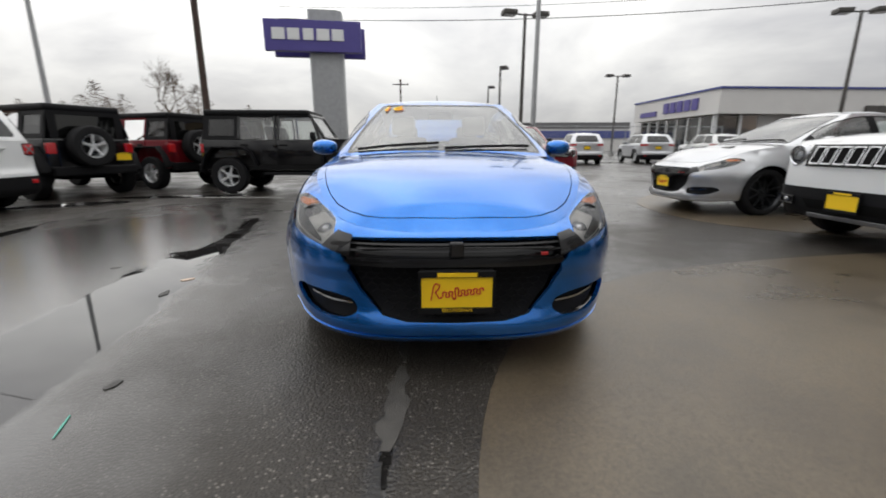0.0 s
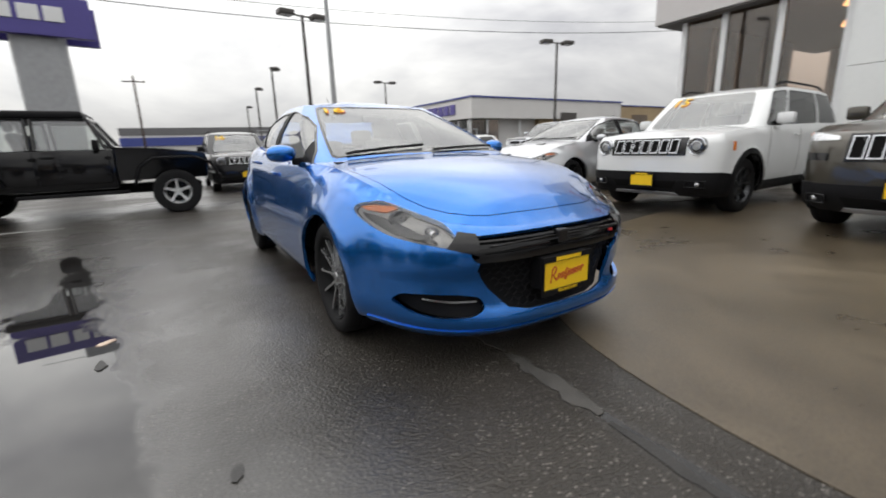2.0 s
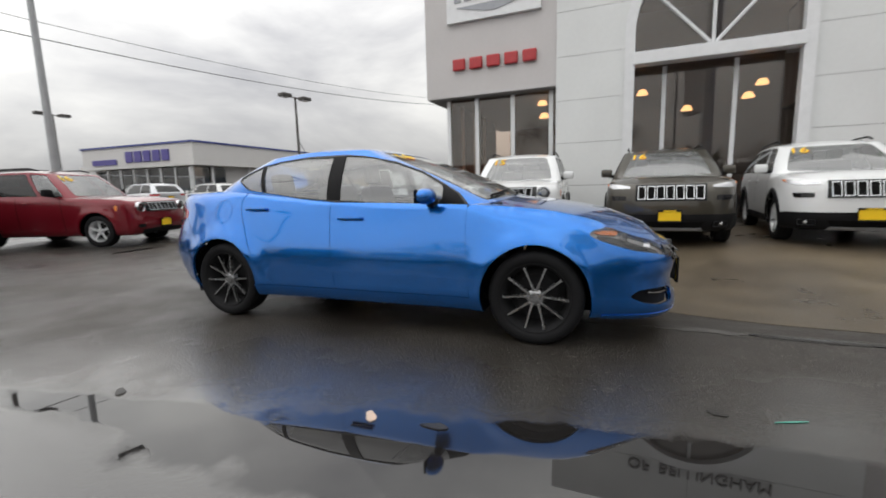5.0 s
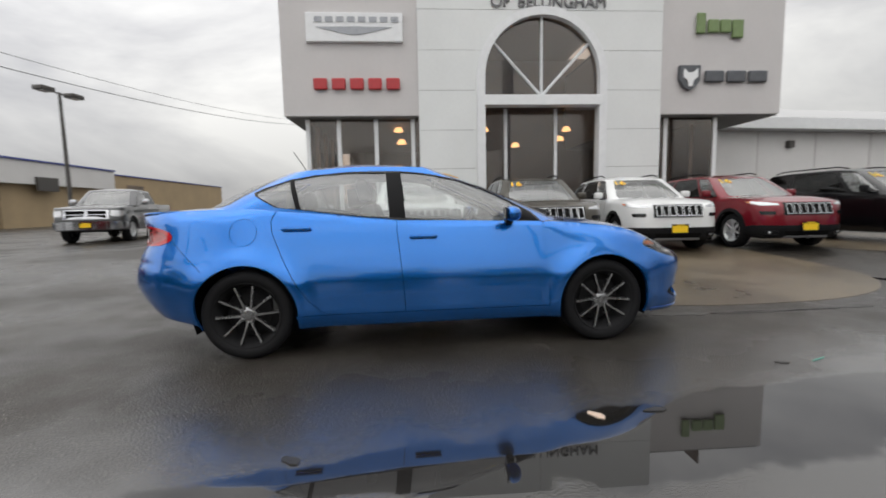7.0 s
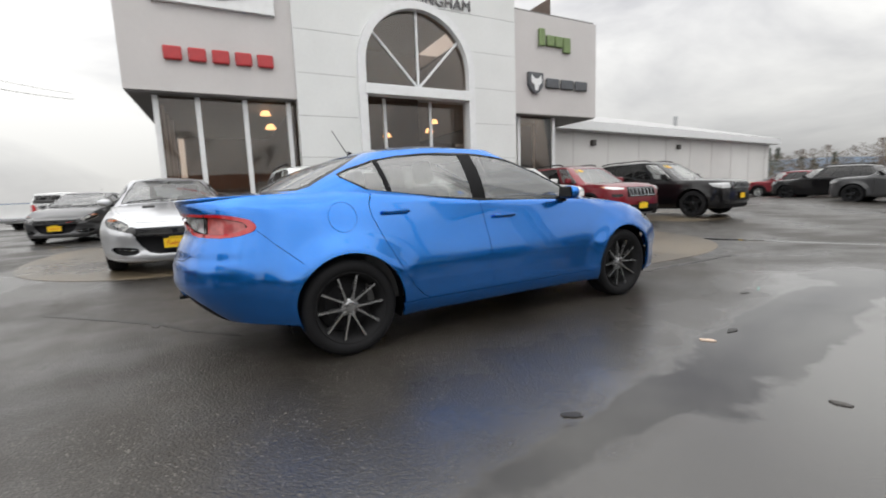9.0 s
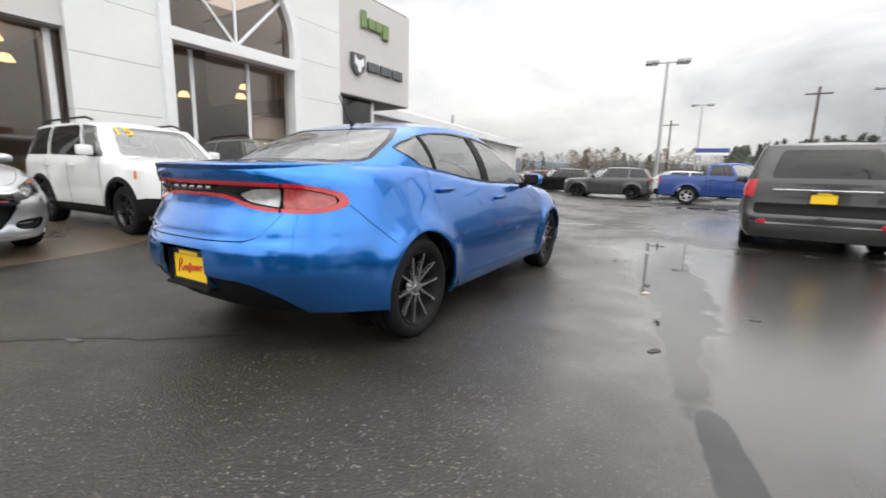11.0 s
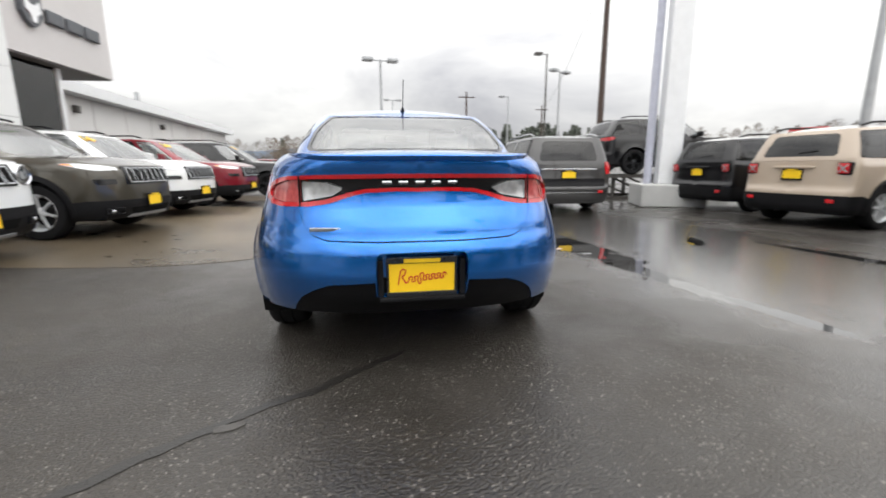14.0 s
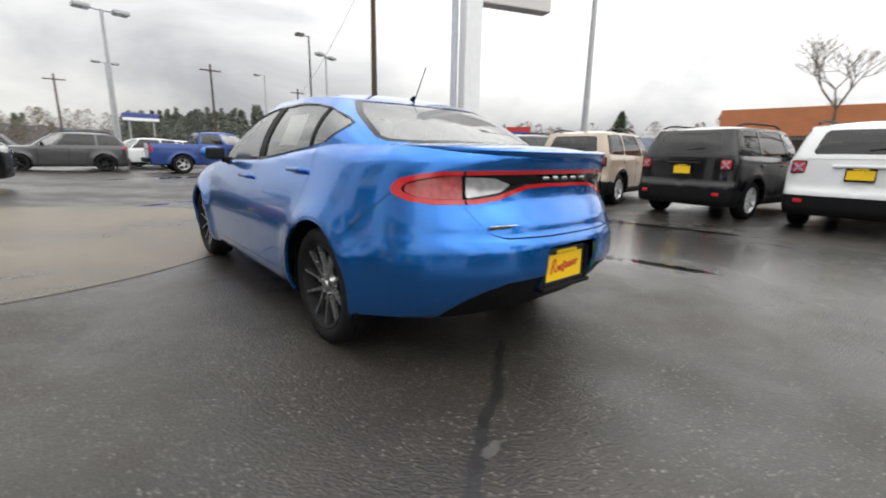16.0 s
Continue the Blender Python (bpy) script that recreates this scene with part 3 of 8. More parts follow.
def seat(parent, x, y, z, w=.5, mat=None, bench=False, dark=None):
    mat = mat or SEATCLOTH
    st = new("rear_bench" if bench else "front_seat")
    st.parent = parent
    st.matrix_local = pose(x, y, z)
    part("cushion", boxes((-w / 2, w / 2, -.28, .24, -.1, .08), bevel=.05), mat, st, smooth=40)
    bm = bmesh.new()
    box(bm, -w / 2, w / 2, -.07, .07, 0, .62, bevel=.05, m=pose(0, .27, .04, -16))
    part("backrest", bm, mat, st, smooth=40)
    for hx in ((-w * .3, w * .3) if bench else (0,)):
        bm = bmesh.new()
        box(bm, hx - .12, hx + .12, -.05, .05, .0, .19, bevel=.04, m=pose(0, .46, .66, -10))
        part("headrest", bm, mat, st, smooth=40)


def year_mark(car, H, sh, x, v, digits, size=.23):
    """Year digits on the upper corner of the windscreen, to the car's right."""
    a, hv = sh.hx(x, v)[0], sh.HV
    e = .02
    p0, px, pv = (Vector(H(np.array([q]), np.array([r * hv]))[0]) for q, r in ((a, v), (a + e, v), (a, v + .05)))
    for p in (p0, px, pv):
        p.x = -p.x
    side, up = (p0 - px).normalized(), (pv - p0).normalized()
    nrm = side.cross(up).normalized()
    up = nrm.cross(side)
    m = Matrix(((side.x, up.x, nrm.x, p0.x), (side.y, up.y, nrm.y, p0.y), (side.z, up.z, nrm.z, p0.z), (0, 0, 0, 1)))
    mk = new("year_sticker")
    mk.parent = car
    mk.matrix_local = m
    mk["label"] = "yellow year digits with an orange shadow"
    for k, ch in enumerate(digits):
        writing("backing", ch, size, .001, STICKERORANGE, mk, pose((k - .5) * size * .52 + .009, -.007, .002))
        writing("digit", ch, size, .0015, STICKER, mk, pose((k - .5) * size * .52, 0, .006))

# ---- compact saloon ----
def dart_shell():
    return Shell(
        -2.30, 2.37, .915, (1.15, 3.05), (1.10, 2.7),
        side_in=[(.16, .11), (.21, .06), (.27, .030), (.33, .016), (.40, .011), (.48, .004), (.55, .001), (.60, .006), (.66, .017), (.72, .031), (.80, .052), (.88, .074), (.96, .099), (1.04, .127), (1.12, .155), (1.2, .19)],
        front_in=[(.16, .07), (.20, .02), (.25, .005), (.34, .035), (.44, .04), (.52, .015), (.58, .02), (.64, .05), (.68, .10), (.74, .21), (.80, .32), (.9, .50), (1.1, .8)],
        rear_in=[(.18, .30), (.28, .20), (.36, .11), (.44, .045), (.54, .0), (.62, .003), (.67, .016), (.70, .032), (.75, .044), (.79, .066), (.85, .098), (.91, .104), (.98, .082), (1.03, .055), (1.06, .032), (1.1, .03), (1.2, .05)],
        top=[(-2.30, .665), (-2.2, .705), (-2.1, .758), (-1.95, .825), (-1.75, .868), (-1.4, .918), (-.95, .955), (-.5, .97), (.26, 1.0), (.98, 1.06), (1.4, 1.095), (1.8, 1.088), (2.2, 1.058), (2.4, 1.043)],
        crown=[(-2.3, .66), (-2.18, .715), (-2.05, .79), (-1.8, .885), (-1.5, .945), (-1.16, .99), (-.8, 1.03), (1.4, 1.1), (1.75, 1.112), (2.1, 1.098), (2.3, 1.078), (2.4, 1.066)],
        gl=(-1.115, 1.83, .79, .35, 2.95, .79, 2.6), gu=(-.05, 1.185, .56, .11, 3.2, .33, 3.0),
        zlow=[(-1.115, .985), (-.9, .955), (-.5, .955), (.26, .985), (.98, 1.045), (1.4, 1.08), (1.83, 1.082)],
        zup=[(-.05, 1.397), (.12, 1.407), (.5, 1.411), (.88, 1.388), (1.185, 1.36)],
        roof_crown=.055, bulge=.055, flare=.03, wheels=(-1.3515, 1.3515), arch=.37, taper=((-.8, 1, 1), (.3, 1, 1), (1.2, .925, 1), (2.0, .97, .97)),
        roll=[(-2.3, .03), (-2.1, .07), (-1.7, .09), (-1.15, .09), (-.85, .025), (1.15, .025), (1.5, .07), (2.1, .06), (2.4, .02)])


def saloon(name, m, body_paint, label, hero=True, rim_mat=None, hood_scoops=False):
    """A four-door saloon with a racetrack tail lamp and a crosshair grille."""
    st = .035 if hero else .07
    sh = dart_shell()
    car = thing(name, m, label, "car")
    B, H = sh.body, sh.house
    wz, wr = .325, .325
    zb = .215
    ar = .372
    af = circle_on(sh, -1.3515, wz, ar, zb)
    arr = circle_on(sh, 1.3515, wz, ar, zb)

    def top_line(y0, y1, drop=0.0, n=14):
        us = np.linspace(sh.u_side(y0), sh.u_side(y1), n)
        return [(float(u), float(sh.ztop(u)) - drop) for u in us]

    # lamp and grille outlines
    head = rounded(sh.onto(("f", .535, .602), ("f", .60, .606), ("f", .69, .628), ("s", -1.96, .652), ("s", -1.86, .682), ("s", -1.75, .722), ("s", -1.685, .757), ("s", -1.71, .784), ("s", -1.79, .798), ("f", .69, .780), ("f", .61, .735), ("f", .54, .697)), .03)
    ugr = [(0.0, .545)] + sh.on(("f", .25, .545), ("f", .46, .550), ("f", .52, .60), ("f", .49, .648), ("f", .25, .650)) + [(0.0, .650)]
    lgr = [(0.0, .275)] + sh.on(("f", .22, .280), ("f", .33, .305), ("f", .43, .41), ("f", .48, .50), ("f", .47, .530), ("f", .25, .535)) + [(0.0, .535)]
    front_open = lgr[:6] + sh.on(("f", .495, .545)) + ugr[3:]
    fog = rounded(sh.onto(("f", .435, .315), ("f", .49, .283), ("f", .63, .275), ("f", .72, .298), ("s", -1.94, .352), ("s", -2.0, .392), ("f", .66, .392), ("f", .54, .386), ("f", .455, .366)), .035)
    tail = [(sh.U, .906)] + eased(sh.onto(("r", .11, .908), ("r", .25, .902), ("r", .32, .884), ("r", .41, .853), ("r", .51, .837), ("r", .66, .832), ("s", 1.97, .842), ("s", 1.89, .868), ("s", 1.87, .898), ("s", 1.90, .938), ("s", 1.99, .962), ("r", .62, .976), ("r", .45, .983), ("r", .2, .986)), .02) + [(sh.U, .987)]
    diff = [(sh.U, .295)] + sh.onto(("r", .48, .288), ("r", .57, .285), ("r", .635, .285), ("r", .615, .34), ("r", .57, .405), ("r", .50, .455), ("r", .42, .488), ("r", .215, .503), ("r", .212, .422)) + [(sh.U, .420)]

    # nose and front wings
    seam_f = [("s", -.905, zb), ("s", -.90, .4), ("s", -.885, .62), ("s", -.87, .80), ("s", -.875, .94)]
    poly = [(0.0, zb)] + [(u, zb) for u in np.linspace(.05, af[0][0] - .03, 12)] + af + sh.on(*seam_f) + top_line(-.89, -1.72)
    poly += [(u, float(sh.ztop(u)) - .0) for u in np.linspace(sh.u_side(-1.74), .02, 16)] + [(0.0, float(sh.ztop(0.0)))]
    body = new("body")
    body.parent = car
    middle("nose_panel", B, poly, body_paint, body, holes=[head, ugr_half(front_open), fog], step=st, rim=.02)
    g = .0022
    # doors
    dr_f = sh.on(("s", -.90 + g, .313), *[("s", a + g, b) for k, a, b in seam_f[1:]]) + top_line(-.87 + g, .255 - g) + sh.on(("s", .255 - g, .9), ("s", .225 - g, .6), ("s", .205 - g, .313))
    dr_r = sh.on(("s", .205 + g, .313), ("s", .225 + g, .6), ("s", .255 + g, .9)) + top_line(.255 + g, 1.13) + sh.on(("s", 1.165, 1.0), ("s", 1.155, .92), ("s", 1.08, .74), ("s", .99, .56), ("s", .90, .42), ("s", .82, .340), ("s", .76, .313))
    both("front_door", B, dr_f, body_paint, body, step=st, rim=.02)
    both("rear_door", B, dr_r, body_paint, body, step=st, rim=.02)
    sill = sh.on(("s", -.905, zb), ("s", -.905, .309), ("s", .72, .309), ("s", .985, .309), ("s", .985, zb))
    both("sill", B, sill, body_paint, body, step=st, rim=.02, offset=-.001)
    # rear quarter, bumper and boot sides
    poly = sh.on(("s", .765, .313), ("s", .825, .340), ("s", .905, .42), ("s", .995, .56), ("s", 1.085, .74), ("s", 1.160, .92), ("s", 1.170, 1.0)) + top_line(1.14, 2.05)
    poly += [(u, float(sh.ztop(u))) for u in np.linspace(sh.u_side(2.07), sh.U - .02, 16)] + [(sh.U, float(sh.ztop(sh.U)))]
    low = lambda u: .265 + .04 * min(1.0, max(0.0, (u - arr[-1][0]) / .45)) ** .8
    poly += [(sh.U, .305)] + [(u, low(u)) for u in np.linspace(sh.U - .05, arr[-1][0] + .02, 14)] + arr[::-1][:-1] + [(arr[0][0], .313)]
    recess = [(sh.U, .425)] + sh.onto(("r", .208, .425), ("r", .209, .512), ("r", .212, .55), ("r", .205, .62), ("r", .19, .638)) + [(sh.U, .642)]
    middle_rear = surface(lambda a, b: B(a, b), poly, [ugr_half(tail, sh.U), ugr_half(diff, sh.U), ugr_half(recess, sh.U)], st, 0.0, .02, half=True)
    under("tail_panel", mesh_of("tail_panel", joined(middle_rear, mirrored(middle_rear)), body_paint), body)
    # wheel arch liners, floor and inner shell
    for wy in (-1.3515, 1.3515):
        for sx in (-1, 1):
            bm = lathe([(.39, -.14), (.385, .17)], 36)
            bmesh.ops.delete(bm, geom=[v for v in bm.verts if v.co.z < -.16], context="VERTS")
            part("arch_liner", bm, DARK, body, m=pose(sx * .70, wy, wz))
    part("underbody", boxes((-.62, .62, -1.95, 1.7, .19, .30), (-.78, .78, -.93, .93, .19, .32), bevel=.03), DARK, body)
    seams = sh.on(("s", -.96, .27), ("s", -.93, .93)) + top_line(-.9, 1.3, .03) + sh.on(("s", 1.2, .9), ("s", 1.0, .5), ("s", .8, .28))
    both("inner_panel", B, seams, DARK, body, step=.09, offset=-.022, rim=0)
    # bonnet
    rim_line = [(0.0, -2.137), (.12, -2.134), (.24, -2.126), (.33, -2.112), (.41, -2.082), (.49, -2.02), (.56, -1.935), (.615, -1.84), (.655, -1.74), (.69, -1.60), (.715, -1.44), (.73, -1.28), (.735, -1.12), (.725, -.98)]
    hp = rim_line + [(.60, -1.02), (.40, -1.075), (.20, -1.10), (0.0, -1.105)]
    middle("bonnet", sh.cap, hp, body_paint, body, step=st, rim=.015)
    gap = .0035
    hole = [(x + gap * min(1.0, x / .4), y - gap) for x, y in rim_line] + [(.715, -.89), (0.0, -.89)]
    skin = sh.cap_poly(-2.30, -.88)
    d = surface(sh.cap, skin, [ugr_half(hole)], st, 0.0, .012, half=True)
    under("wing_top", mesh_of("wing_top", joined(d, mirrored(d)), body_paint), body)
    part("cowl", boxes((-.70, .70, -1.10, -.80, .93, .966), bevel=.01), PLASTIC, car)
    # boot lid with a lip
    middle("boot_lid", sh.cap, sh.cap_poly(1.30, 2.395), body_paint, body, step=st, rim=.015)
    k0 = int(np.argmax(sh.ey > 1.6))
    rx_, ry_ = sh.ex[k0:][::-1], sh.ey[k0:][::-1]
    bm = bmesh.new()
    rows = []
    for x in np.linspace(-.70, .70, 45):
        ye = float(np.interp(abs(x), rx_, ry_))
        fade = min(1.0, max(0.0, (.70 - abs(x)) / .16)) ** .5
        arc = .016 * (1 - (abs(x) / .8) ** 2)
        row = []
        for dy, dz in ((-.24, -.004), (-.12, .002), (-.03, .008), (.010, .008), (.018, .0), (.008, -.022), (-.02, -.034)):
            zz = float(sh.top_y(ye)) + arc * fade + (1.0 if dy < -.1 else 0.0) * .5 * (float(sh.crown(ye + dy)) - float(sh.crown(ye)))
            row.append(bm.verts.new((x, ye + (dy if dy < 0 else dy * fade) - .004 - .02 * (1 - fade), zz + dz * fade - .01 * (1 - fade))))
        rows.append(row)
    for r0, r1 in zip(rows, rows[1:]):
        for j in range(6):
            bm.faces.new((r0[j], r1[j], r1[j + 1], r0[j + 1]))
    bmesh.ops.recalc_face_normals(bm, faces=bm.faces)
    part("boot_spoiler", bm, body_paint, car, smooth=50)

    # cabin: pillars, panes, roof
    low_edge = [(-.875, .958), (-.62, .964), (-.5, .968), (.19, .99), (.62, 1.03), (1.01, 1.083), (1.155, 1.10)]
    front_top = [(.2, 1.368), (.06, 1.354), (-.06, 1.334), (-.24, 1.286), (-.45, 1.203)]
    rear_top = [(1.05, 1.306), (.88, 1.342), (.65, 1.365), (.42, 1.371)]
    high_edge = [(1.30, 1.178), (1.31, 1.20), (1.236, 1.236)] + rear_top + front_top + [(-.66, 1.10), (-.79, 1.032)]
    dlo = [sh.hs(*p) for p in low_edge + high_edge]
    wind = [(0.0, .035 * sh.HV)] + [sh.hx(.66, .035), sh.hx(.675, .06), sh.hx(.57, .55), sh.hx(.498, .93), sh.hx(.47, .965)] + [(0.0, .965 * sh.HV)]
    LA, HV = sh.LA, sh.HV
    back = [(LA, .06 * HV)] + [sh.hx(.48, .06, True), sh.hx(.58, .08, True), sh.hx(.60, .15, True), sh.hx(.555, .6, True), sh.hx(.50, .93, True), sh.hx(.47, .96, True)] + [(LA, .96 * HV)]
    fill = [(0.0, 0.0), (LA, 0.0), (LA, HV), (0.0, HV)]
    d = surface(H, fill, [ugr_half(wind), dlo, ugr_half(back, LA)], st, 0.0, .012, half=True)
    under("pillar_frame", mesh_of("pillar_frame", joined(d, mirrored(d)), body_paint), body)
    d = surface(H, fill, [ugr_half(wind), dlo, ugr_half(back, LA)], .08, -.018, 0, half=True)
    under("pillar_lining", mesh_of("pillar_lining", joined(d, mirrored(d)), LIGHTTRIM), car)
    d = surface(sh.roof, sh.roof_poly(), (), st, 0.0, 0.0, half=True)
    under("roof", mesh_of("roof", joined(d, mirrored(d)), body_paint), body)
    middle("windscreen", H, wind, GLASS, car, "raked windscreen", step=.09, offset=-.004, rim=0)
    middle("rear_window", H, back, GLASS, car, step=.09, offset=-.004, rim=0)
    both("window_trim", H, [sh.hs(*p) for p in ((.19, .987), (.31, .997), (.315, 1.1), (.322, 1.2), (.328, 1.3), (.335, 1.371), (.222, 1.369), (.212, 1.3), (.202, 1.2), (.196, 1.1))], PLASTIC, car, "black centre pillar", step=.06, offset=.003)
    both("window_trim", H, [sh.hs(*p) for p in ((.965, 1.078), (1.0, 1.082), (1.02, 1.16), (1.04, 1.24), (1.05, 1.302), (1.02, 1.311), (1.005, 1.24), (.985, 1.16))], PLASTIC, car, "black pillar strip", step=.06, offset=.002)
    both("front_window", H, [sh.hs(*p) for p in [(-.64, .964), (-.5, .968), (.19, .99), (.245, .995), (.25, 1.1), (.26, 1.2), (.265, 1.3), (.28, 1.368)] + front_top + [(-.64, 1.11)]], GLASS, car, step=.09, offset=-.005, rim=0)
    both("rear_side_window", H, [sh.hs(*p) for p in [(.255, .997), (.62, 1.03), (.98, 1.08), (1.0, 1.16), (1.02, 1.24), (1.036, 1.308)] + rear_top[1:] + [(.29, 1.37), (.275, 1.3), (.27, 1.2), (.26, 1.1)]], GLASS, car, step=.09, offset=-.005, rim=0)
    both("quarter_window", H, [sh.hs(*p) for p in ((.985, 1.081), (1.155, 1.10), (1.30, 1.178), (1.31, 1.20), (1.236, 1.236), (1.05, 1.306), (1.04, 1.308), (1.025, 1.24), (1.005, 1.16))], GLASS, car, step=.09, offset=-.004, rim=0)
    both("mirror_base", H, [sh.hs(*p) for p in ((-.875, .958), (-.64, .964), (-.64, 1.105), (-.66, 1.10), (-.79, 1.032))], PLASTIC, car, step=.05, offset=.001)
    # black edging round the side windows
    edge = [Vector(p) for p in dlo]
    mid = sum(edge, Vector((0, 0))) / len(edge)
    inn = [tuple(p + (mid - p).normalized() * .022) for p in edge]
    both("window_edging", H, dlo, GLOSSBLACK, car, holes=[inn], step=.05, offset=.003, rim=.008)
    wind_in = [(0.0, .06 * HV)] + [sh.hx(.64, .06), sh.hx(.655, .09), sh.hx(.552, .55), sh.hx(.48, .91), sh.hx(.45, .945)] + [(0.0, .945 * HV)]
    d = surface(H, wind, [ugr_half(wind_in)], .05, -.001, 0, half=True)
    under("windscreen_border", mesh_of("windscreen_border", joined(d, mirrored(d)), GLOSSBLACK), car)
    back_in = [(LA, .10 * HV)] + [sh.hx(.46, .10, True), sh.hx(.555, .12, True), sh.hx(.575, .18, True), sh.hx(.53, .6, True), sh.hx(.475, .90, True), sh.hx(.45, .93, True)] + [(LA, .93 * HV)]
    d = surface(H, back, [ugr_half(back_in, LA)], .05, -.001, 0, half=True)
    under("rear_window_border", mesh_of("rear_window_border", joined(d, mirrored(d)), GLOSSBLACK), car)

    # head lamps
    both("head_lamp_housing", B, head, HEADGREY, car, "silver reflector housing of a head lamp", step=.04, offset=-.03, rim=0)
    dark_half = rounded(sh.onto(("f", .62, .618), ("f", .70, .645), ("s", -1.95, .668), ("s", -1.86, .698), ("s", -1.76, .735), ("s", -1.74, .752), ("s", -1.84, .745), ("f", .70, .70), ("f", .63, .655)), .02)
    both("head_lamp_shade", B, dark_half, GLOSSBLACK, car, step=.04, offset=-.018)
    inner_dark = sh.onto(("f", .465, .562), ("f", .50, .575), ("f", .598, .603), ("f", .525, .668), ("f", .485, .660), ("f", .455, .655))
    both("grille_corner", B, inner_dark, GLOSSBLACK, car, step=.02, offset=.003, rim=.02)
    side_amber = rounded(sh.onto(("s", -1.86, .755), ("s", -1.755, .762), ("s", -1.72, .775), ("s", -1.78, .785), ("s", -1.86, .775)), .008)
    both("side_marker", B, side_amber, AMBER, car, step=.04, offset=-.010)
    for x, z, r in ((.60, .655, .034), (.69, .712, .046)):
        p = B(np.array([sh.onto(("f", x, z))[0][0]]), np.array([z]))[0]
        for sgn in (1, -1):
            bm = lathe([(.001, .012), (r * .6, .008), (r * .92, -.006), (r, 0.0), (r * 1.08, -.004), (r * 1.08, -.04)], 24)
            part("projector", bm, CHROME if r < .04 else DARKALLOY, car, m=pose(sgn * p[0], p[1] + .055, p[2] - .008, 0, 0, -90) , smooth=40)
    both("head_lamp_lens", B, head, LENS, car, step=.05, offset=.001, rim=.004)
    # grille
    middle("grille_back", B, ugr, GLOSSBLACK, car, "gloss black upper grille", step=.05, offset=-.03, rim=0)
    for z0, z1, o in ((.553, .566, .006), (.592, .602, 0.0), (.622, .630, -.004)):
        bar = [(0.0, z0)] + sh.on(("f", .25, z0), ("f", .475, z0 + .002), ("f", .475, z1), ("f", .25, z1)) + [(0.0, z1)]
        middle("grille_bar", B, bar, GLOSSBLACK, car, step=.05, offset=o, rim=.02)
    for sgn in (-1, 1):
        bm = bmesh.new()
        p = B(np.array([.05]), np.array([.6]))[0]
        box(bm, sgn * .02, sgn * .42, p[1] + .004, p[1] + .016, .606, .613, bevel=.002)
        part("grille_bar", bm, GLOSSBLACK, car)
    bm = bmesh.new()
    y0 = float(B(np.array([0.0]), np.array([.6]))[0][1])
    box(bm, -.032, .032, y0 - .008, y0 + .03, .566, .638, bevel=.01)
    part("grille_badge", bm, GLOSSBLACK, car)
    bm = boxes((.26, .40, y0 + .012, y0 + .022, .574, .582), bevel=.002)
    part("grille_mark", bm, INKRED, car, "small red mark") if not hero else part("grille_mark", boxes((.37, .40, y0 + .016, y0 + .026, .575, .588), bevel=.002), INKRED, car, "small red badge")
    ridge = [(0.0, .528)] + sh.on(("f", .25, .528), ("f", .48, .530), ("f", .49, .552), ("f", .25, .552)) + [(0.0, .552)]
    middle("grille_ridge", B, ridge, GLOSSBLACK, car, step=.05, offset=-.004, rim=.03)
    middle("lower_grille", B, lgr, PLASTIC, car, "black honeycomb lower grille", step=.05, offset=-.045, rim=0)
    if hero:
        bm = bmesh.new()
        for j in range(8):
            z = .29 + .028 * j
            half = .30 + .18 * (z - .28) / .24
            k = 0
            while .05 * k < half - .03:
                for sgn in ((1, -1) if k else (1,)):
                    x = .05 * k + (.025 if j % 2 else 0)
                    if x < half - .02 and not (x < .17 and z > .37):
                        p = B(np.array([sh.u_front(x) if x > .02 else x]), np.array([z]))[0]
                        tube(bm, (sgn * x - .022, p[1] + .03, z), (sgn * x, p[1] + .028, z + .014), .003, n=4)
                        tube(bm, (sgn * x, p[1] + .028, z + .014), (sgn * x + .022, p[1] + .03, z), .003, n=4)
                        tube(bm, (sgn * x, p[1] + .028, z + .014), (sgn * x, p[1] + .03, z + .03), .003, n=4)
                k += 1
        part("mesh_insert", bm, PLASTIC, car)
    both("fog_pocket", B, fog, PLASTIC, car, step=.05, offset=-.04, rim=0)
    strip = sh.onto(("f", .47, .340), ("f", .58, .342), ("f", .69, .358), ("f", .69, .367), ("f", .58, .352), ("f", .47, .349))
    both("running_light", B, strip, CHROME, car, "slim chrome strip in the fog pocket", step=.03, offset=-.018, rim=.015)
    lip = [(0.0, .178)] + sh.on(("f", .4, .18), ("f", .74, .19), ("s", -1.78, .21), ("s", -1.78, .235), ("f", .74, .222), ("f", .4, .21)) + [(0.0, .206)]
    middle("chin_lip", B, lip, body_paint, car, step=.05, offset=.006, rim=.02)
    y_pl = float(B(np.array([0.0]), np.array([.47]))[0][1])
    part("plate_bracket", boxes((-.16, .16, y_pl - .03, y_pl + .05, .36, .52), bevel=.008), PLASTIC, car)
    pl, h = plate(car, pose(0, y_pl - .036, .425))
    if hero:
        writing("caption", "BELLINGHAM", .022, .001, PLATEYELLOW, pl, pose(0, -.0145, -h + .018, 90))

    # tail lamp band
    middle("tail_lamp_back", B, tail, GLOSSBLACK, car, "smoked tail lamp band", step=.05, offset=-.02, rim=0)
